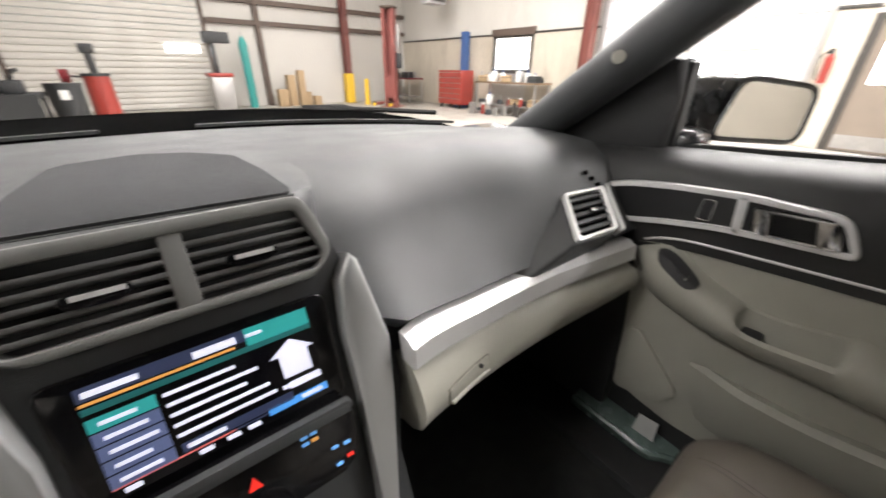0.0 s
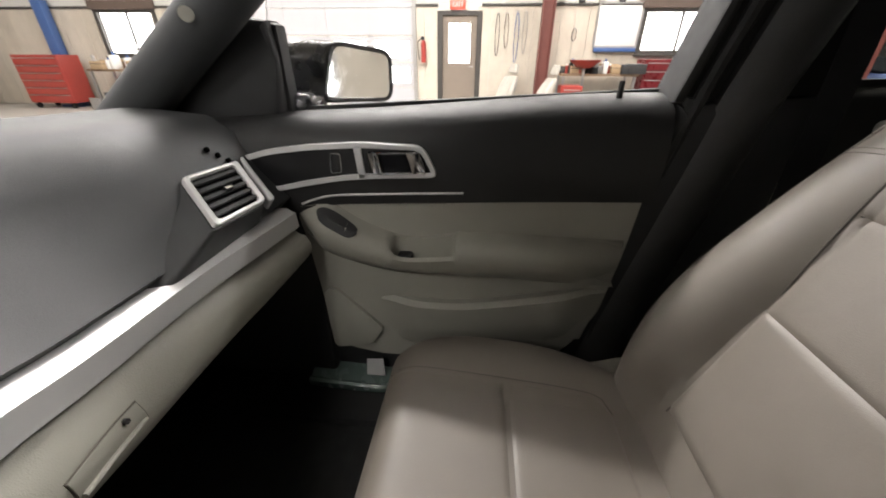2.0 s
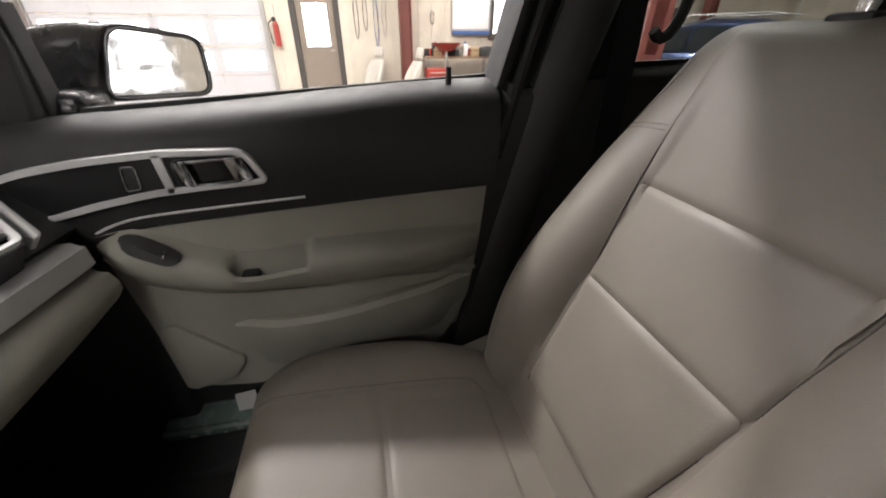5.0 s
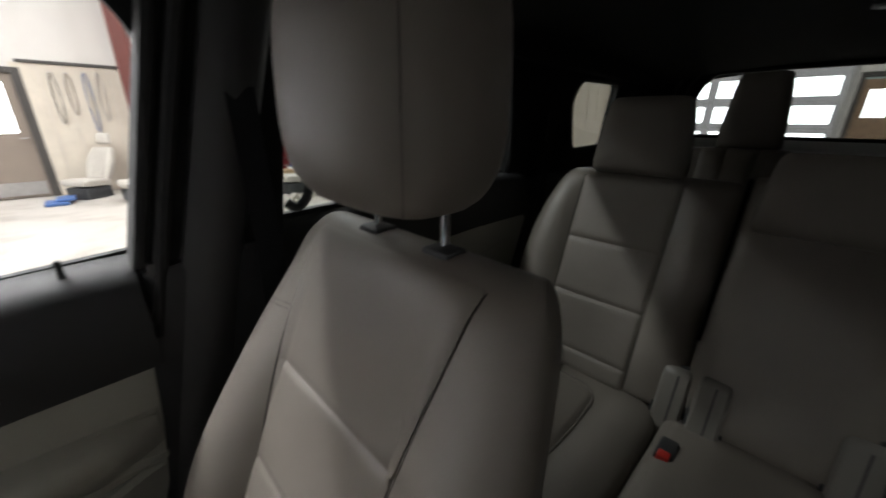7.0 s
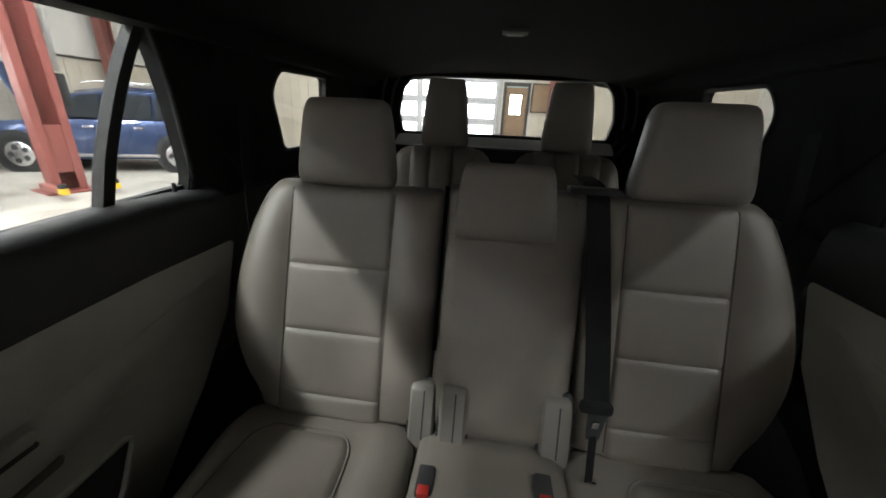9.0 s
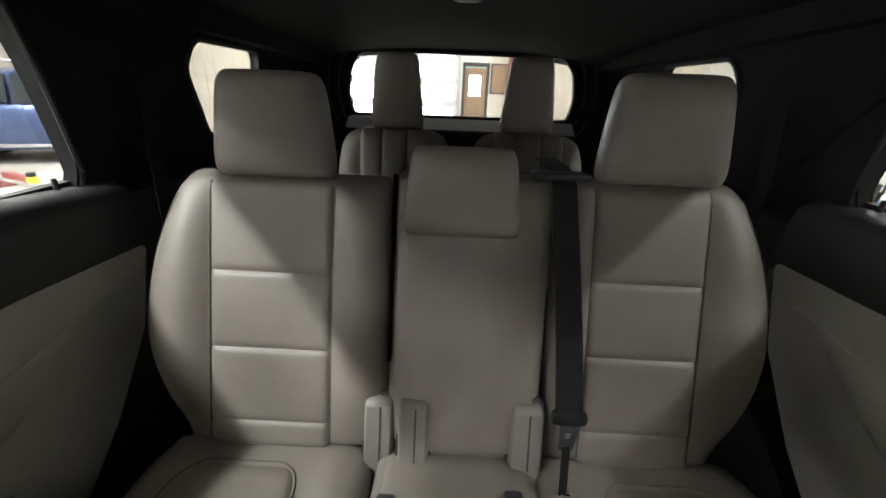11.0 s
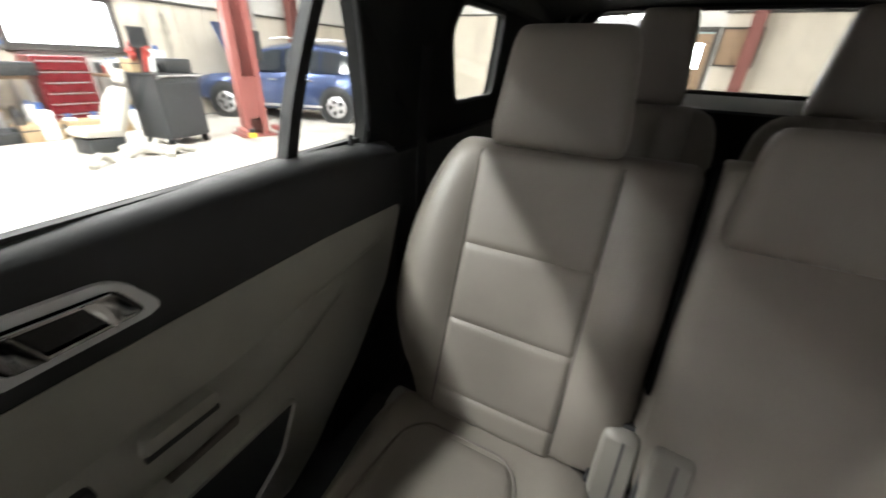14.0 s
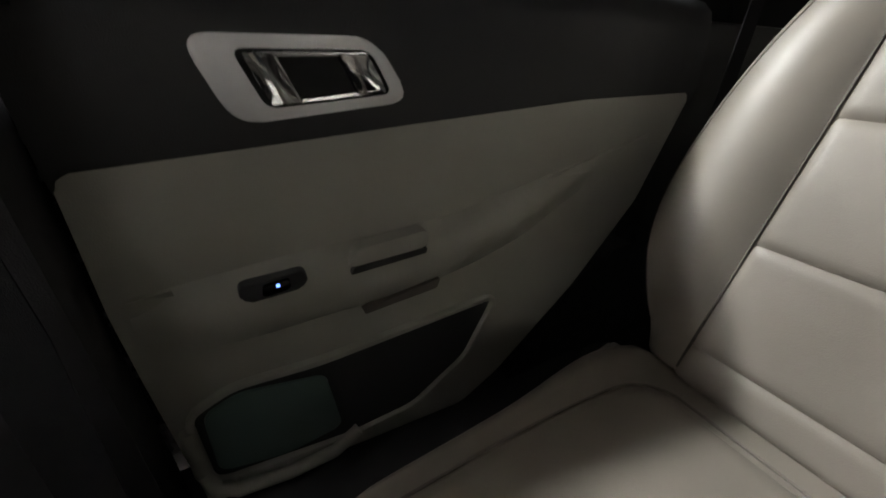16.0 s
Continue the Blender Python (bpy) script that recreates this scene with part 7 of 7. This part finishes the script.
cput("cabinet", box(-0.28, 0.28, -0.36, 0.36, 0.12, 1.02, 0.015), CART_BLACK)
cput("front_panel", box(-0.295, -0.28, -0.33, 0.33, 0.16, 0.92, 0.006), CART_BLACK)
cput("top_tray", box(-0.31, 0.31, -0.39, 0.39, 1.02, 1.05, 0.008), CART_BLACK)
cput("push_handle", tube([(-0.30, -0.34, 0.98), (-0.37, -0.34, 1.02), (-0.37, 0.34, 1.02), (-0.30, 0.34, 0.98)], 0.014, 8), STEEL)
for a in (-1, 1):
    for b in (-1, 1):
        cput("castor", cyl((a * 0.22, b * 0.3 - 0.02, 0.06), (a * 0.22, b * 0.3 + 0.02, 0.06), 0.06, 14), RUBBER)
mast = cput("mast", box(-0.02, 0.06, 0.20, 0.26, 1.05, 1.42, 0.006), CART_BLACK)
cput("display", box(-0.05, -0.015, 0.10, 0.36, 1.38, 1.64, 0.008), CART_BLACK, mast, "black tilted display")
cput("display_face", box(-0.054, -0.0495, 0.12, 0.34, 1.42, 1.62), DASH_GREY, mast)
clutter(6.75, 7.1, -4.2, -3.7, 1.05, 5, 1.1)
jack = thing("glove_bundle", "red rubber gloves bundled on the cart", "gloves", (6.95, -3.75, 1.05))
for i in range(7):
    a = rnd.uniform(0, 6.28)
    part("glove", tube([(6.95 + 0.06 * math.cos(a), -3.72 + 0.06 * math.sin(a), 1.06), (6.95 + 0.09 * math.cos(a + 0.6), -3.72 + 0.09 * math.sin(a + 0.6), 1.22 + 0.03 * i), (6.95 + 0.13 * math.cos(a + 1.2), -3.72 + 0.13 * math.sin(a + 1.2), 1.30 + 0.02 * i)], 0.035, 8), TOOL_RED, jack)


# Seats taken out of a car, standing on the floor.


def loose_seat(x, y, turn, label):
    t = thing("loose_car_seat", label, "car seat", (x, y, 0), "seats on the shop floor")
    m = pose(x, y, 0, 0, 0, turn)
    for nm, pad in (("backrest", Pad(SeatFrame(0, -0.2, 0.28, 24), 0.62, [(0, 0.22), (0.3, 0.25), (0.62, 0.18)], [(0, 0.22), (0.3, 0.25), (0.62, 0.18)], 0.06, [(0, 0.02), (0.3, 0.04), (0.62, 0)], (0.12, 0.12), 0.07)),
                    ("cushion", Pad(SeatFrame(0, -0.22, 0.24, 6, True), 0.5, [(0, 0.22), (0.5, 0.25)], [(0, 0.22), (0.5, 0.25)], 0.07, [(0, 0.02), (0.5, 0.0)], (0.13, 0.13), 0.06))):
        bm = pad.body(18, 18)
        bm.transform(m)
        part(nm, bm, SEAT_GREY, t)
    head = headrest(t, "headrest", 0, -0.47, 0.90, 0.26, 0.19, 0.11, 12, SEAT_GREY, 0.85)
    head.data.transform(m)
    for seam in head.children:
        seam.data.transform(m)
    bm = box(-0.2, 0.2, -0.2, 0.25, 0.0, 0.2, 0.01)
    bm.transform(m)
    part("frame", bm, CART_BLACK, t, "dark seat frame")
    return t


loose_seat(8.3, -0.75, 12, "loose pale car seat standing on the shop floor")
loose_seat(7.15, -3.0, 5, "loose pale car seat leaning by the cart")
loose_seat(9.1, -0.1, 40, "loose pale car seat by the wall")
rag = thing("rag_pile", "crumpled pale rags on the floor", "rags", (6.6, -3.0, 0))
for i in range(9):
    x, y = 6.5 + rnd.uniform(-0.35, 0.35), -3.0 + rnd.uniform(-0.5, 0.5)
    a = rnd.uniform(0, 3.1)
    part("rag", tube([(x - 0.2 * math.cos(a), y - 0.2 * math.sin(a), 0.03), (x, y, 0.08 + 0.05 * rnd.random()), (x + 0.2 * math.cos(a), y + 0.2 * math.sin(a), 0.03)], 0.05, 7), SEAT_GREY, rag)
mat_blue = thing("blue_tarp", "small folded blue tarp on the floor", "tarp", (8.7, 0.35, 0))
part("fold", box(8.5, 8.9, 0.2, 0.5, 0.0, 0.06, 0.02), TOOL_BLUE, mat_blue)
part("fold", box(8.55, 8.95, 0.12, 0.36, 0.06, 0.10, 0.015), TOOL_BLUE, mat_blue)
# Things hung on the wall boards.
for i, (y, z0, z1, mt) in enumerate(((-0.05, 1.25, 2.1, CART_BLACK), (-0.25, 1.4, 2.1, STEEL_BROWN), (-0.48, 1.1, 2.12, TOOL_BLUE), (-0.66, 1.3, 2.12, STEEL), (-1.75, 1.55, 1.8, CART_BLACK), (-5.3, 1.35, 2.0, STEEL), (-5.7, 1.2, 2.05, CART_BLACK))):
    t = thing("hung_hose", "coiled hose or strap hung on the wall boards", "hose", (X1 - 0.06, y, z1), "things hung on the wall")
    part("loop", tube([(X1 - 0.06, y + 0.045 * math.sin(k), (z0 + z1) / 2 + (z1 - z0) / 2 * math.cos(k)) for k in np.linspace(0, 2 * math.pi, 18)], 0.008, 6), mt, t)
    part("hook", box(X1 - 0.08, X1 - 0.018, y - 0.012, y + 0.012, z1 - 0.02, z1 + 0.01), STEEL, t)
for i in range(8):
    y = -1.4 - i * 0.42
    t = thing("shelf_item", "small part resting on the wall rail", "car part", (X1 - 0.03, y, 2.27), "things on the rail")
    part("lump", cyl((X1 - 0.04, y - 0.06, 2.31), (X1 - 0.04, y + 0.06, 2.31), 0.04, 10), CART_BLACK if i % 2 else STEEL, t)
    part("stub", cyl((X1 - 0.04, y, 2.33), (X1 - 0.04, y, 2.38), 0.015, 8), STEEL, t)
heater = thing("unit_heater", "grey louvred unit heater hung from the ceiling", "heater", (8.9, 11.9, 3.1))
part("case", box(8.55, 9.25, 11.7, 12.2, 3.2, 3.95, 0.02), WHITE_METAL, heater)
for i in range(7):
    part("louvre", box(8.6, 9.2, 11.66, 11.705, 3.27 + i * 0.09, 3.30 + i * 0.09), TRIM_DARK, heater, smooth=0)
for x in (8.65, 9.15):
    part("rod", cyl((x, 11.95, 3.95), (x, 11.95, ZC), 0.012, 8), STEEL, heater)

# Far end: balancer, gas bottle, boxes, jack, black rack.
mach = thing("tyre_machine", "grey tyre machine with a dark arm", "machine", (2.4, 14.2, 0))
part("base", box(2.1, 2.65, 13.9, 14.6, 0, 0.95, 0.02), STEEL, mach)
part("tray", box(2.05, 2.7, 13.85, 14.65, 0.95, 1.05, 0.01), TOOL_RED, mach)
part("arm", box(2.3, 2.42, 14.2, 14.35, 1.05, 1.95, 0.01), CART_BLACK, mach)
part("head", box(2.15, 2.85, 14.15, 14.4, 1.85, 2.15, 0.03), CART_BLACK, mach)
gas = thing("gas_bottle", "teal gas bottle standing by the wall", "gas bottle", (3.3, 14.6, 0))
part("bottle", cyl((3.3, 14.6, 0), (3.3, 14.6, 1.9), 0.13, 20), TEAL, gas)
part("neck", cyl((3.3, 14.6, 1.9), (3.3, 14.6, 2.1), 0.13, 20, 0.03), TEAL, gas)
part("valve", cyl((3.3, 14.6, 2.1), (3.3, 14.6, 2.22), 0.03, 10), STEEL, gas)
for x, y, s, h in ((4.25, 14.5, 0.32, 0.55), (4.62, 14.6, 0.28, 1.0), (4.95, 14.5, 0.22, 1.15), (5.2, 14.65, 0.2, 0.45), (5.5, 14.6, 0.25, 0.3)):
    t = thing("cardboard_box", "brown cardboard box by the far wall", "box", (x, y, 0), "boxes by the wall")
    part("carton", box(x - s / 2, x + s / 2, y - s / 2, y + s / 2, 0, h, 0.006), CARD, t)
    part("tape", box(x - 0.03, x + 0.03, y - s / 2 - 0.002, y + s / 2 + 0.002, h - 0.002, h + 0.002), BEIGE, t)
tj = thing("transmission_jack", "red transmission jack with a tall dark column", "jack", (-0.4, 11.5, 0))
part("barrel", cyl((-0.4, 11.5, 0.12), (-0.4, 11.5, 1.02), 0.24, 24, 0.22), TOOL_RED, tj)
part("rim", cyl((-0.4, 11.5, 1.02), (-0.4, 11.5, 1.07), 0.25, 24), CART_BLACK, tj)
part("mast", cyl((-0.4, 11.5, 1.07), (-0.4, 11.5, 1.5), 0.07, 14), CART_BLACK, tj)
part("head", box(-0.52, -0.28, 11.4, 11.6, 1.45, 1.62, 0.02), CART_BLACK, tj)
part("side_reel", cyl((-0.95, 11.5, 1.02), (-0.8, 11.5, 1.02), 0.13, 18), TOOL_DARKRED, tj)
part("side_arm", tube([(-0.8, 11.5, 1.02), (-0.6, 11.5, 1.0)], 0.02, 8), CART_BLACK, tj)
part("base", box(-0.7, -0.1, 11.2, 11.8, 0, 0.12, 0.02), CART_BLACK, tj)
rack = thing("parts_rack", "dark rack piled with greasy parts", "rack", (-2.4, 9.2, 0))
part("deck", box(-3.6, -1.05, 8.8, 9.7, 0.75, 0.82, 0.01), CART_BLACK, rack, smooth=0)
part("side_panel", box(-3.6, -1.05, 8.78, 8.80, 0.1, 0.80), CART_BLACK, rack, smooth=0)
for x in (-3.55, -1.1):
    for y in (8.85, 9.65):
        part("leg", box(x - 0.03, x + 0.03, y - 0.03, y + 0.03, 0, 0.75), CART_BLACK, rack, smooth=0)
for i in range(9):
    x = -3.4 + i * 0.26
    t = thing("engine_part", "dark greasy engine part piled on the rack", "car part", (x, 9.2, 0.82), "parts on the rack")
    h = rnd.uniform(0.15, 0.45)
    part("block", box(x - 0.11, x + 0.11, 9.0, 9.4, 0.82, 0.82 + h * 0.6, 0.03), CART_BLACK if i % 3 else STEEL_BROWN, t)
    part("pipe", tube([(x, 9.2, 0.82 + h * 0.6), (x + 0.05, 9.15, 0.82 + h), (x + 0.12, 9.1, 0.84 + h)], 0.03, 8), CART_BLACK, t)
bin_t = thing("waste_bin", "black waste bin with a white label", "bin", (-0.95, 9.6, 0))
part("bin_body", cyl((-0.8, 9.6, 0), (-0.8, 9.6, 0.95), 0.2, 20, 0.25), CART_BLACK, bin_t)
part("label_plate", box(-0.86, -0.74, 9.352, 9.362, 0.7, 0.85), WHITE_PLASTIC, bin_t)
tv = thing("wall_panel", "dark panel fixed high on the far wall", "panel", (-4.4, Y1 - 0.3, 3.2))
part("sheet", box(-5.6, -2.75, Y1 - 0.30, Y1 - 0.18, 2.75, 3.55, 0.01), CART_BLACK, tv)
part("bracket", box(-4.3, -4.1, Y1 - 0.18, Y1 - 0.004, 2.9, 3.4), STEEL_BROWN, tv)
for i in range(5):
    part("lamp_bar", box(-3.35, -2.95, Y1 - 0.31, Y1 - 0.299, 2.95 + i * 0.1, 3.0 + i * 0.1), STEEL, tv, smooth=0)
blue = thing("blue_hoist", "blue hoist column by the wall", "hoist", (9.4, 10.7, 0))
part("column", box(9.48, 9.68, 10.9, 11.15, 0, 2.4, 0.01), TOOL_BLUE, blue)
part("foot", box(9.3, 9.7, 10.75, 11.3, 0, 0.06), TOOL_BLUE, blue)
bol = thing("yellow_bollard", "yellow steel bollard by the lift", "bollard", (7.1, 13.6, 0))
part("tube", cyl((7.1, 13.7, 0), (7.1, 13.7, 0.85), 0.09, 16), YELLOW, bol)
part("cap", cyl((7.1, 13.7, 0.85), (7.1, 13.7, 0.90), 0.09, 16, 0.03), YELLOW, bol)

# Far rear wall: brown door and board; west side jugs and trolley.
door2 = thing("door_2", "brown office door with a bright pane", "door", (-0.54, Y0, 0), kind="structure")
part("leaf", ring_frame([(-0.85, 0.01), (-0.23, 0.01), (-0.23, 2.2), (-0.85, 2.2)], [(-0.69, 1.45), (-0.36, 1.45), (-0.36, 2.0), (-0.69, 2.0)], lambda p, q, d: (p, Y0 - 0.06 + d, q), 0, 0.045, 0.004), WOOD, door2, smooth=0)
part("pane", box(-0.69, -0.36, Y0 - 0.05, Y0 - 0.04, 1.45, 2.0), DAYLIGHT, door2, smooth=0)
part("frame", ring_frame([(-0.93, 0), (-0.15, 0), (-0.15, 2.34), (-0.93, 2.34)], [(-0.85, -0.001), (-0.23, -0.001), (-0.23, 2.24), (-0.85, 2.24)], lambda p, q, d: (p, Y0 + d, q), -0.1, 0.03, 0.004), TRIM_DARK, door2, smooth=0)
pin = thing("notice_board", "brown notice board on the wall", "notice board", (-1.3, Y0 + 0.03, 1.9))
part("face", box(-1.75, -1.0, Y0 + 0.021, Y0 + 0.04, 1.55, 2.3), WOOD, pin)
part("frame", ring_frame([(-1.78, 1.52), (-0.97, 1.52), (-0.97, 2.33), (-1.78, 2.33)], [(-1.74, 1.56), (-1.01, 1.56), (-1.01, 2.29), (-1.74, 2.29)], lambda p, q, d: (p, Y0 + d, q), 0.02, 0.055, 0.003), TRIM_DARK, pin, smooth=0)
for x, y in ((-6.7, -6.7), (-6.55, -5.9), (-6.7, -5.4)):
    t = thing("fluid_jug", "pale plastic jug with a blue label on the floor", "jug", (x, y, 0), "jugs by the wall")
    part("jug_body", box(x - 0.09, x + 0.09, y - 0.07, y + 0.07, 0, 0.28, 0.025), WHITE_PLASTIC, t)
    part("neck", cyl((x, y, 0.27), (x, y, 0.34), 0.03, 12), TOOL_BLUE, t)
    part("label_band", box(x - 0.092, x + 0.092, y - 0.072, y + 0.072, 0.08, 0.18), TOOL_BLUE, t)
for x, y in ((-6.9, -7.0), (-6.85, -6.1)):
    t = thing("hand_truck", "dark upright hand truck against the wall", "hand truck", (x, y, 0), "trolleys by the wall")
    part("frame", tube([(x, y - 0.2, 0.15), (x, y - 0.2, 1.1), (x, y, 1.2), (x, y + 0.2, 1.1), (x, y + 0.2, 0.15)], 0.018, 8), CART_BLACK, t)
    part("toe_plate", box(x, x + 0.25, y - 0.2, y + 0.2, 0.03, 0.05), CART_BLACK, t)
    for s in (-1, 1):
        part("wheel", cyl((x, y + s * 0.24, 0.12), (x, y + s * 0.28, 0.12), 0.12, 16), RUBBER, t)
bucket = thing("bucket", "dark bucket on the workshop floor", "bucket", (-6.6, -6.35, 0))
part("pail", cyl((-6.6, -6.35, 0), (-6.6, -6.35, 0.38), 0.14, 18, 0.17), CART_BLACK, bucket)
part("bail", tube([(-6.6, -6.5, 0.36), (-6.6, -6.4, 0.5), (-6.6, -6.2, 0.36)], 0.006, 6), STEEL, bucket)
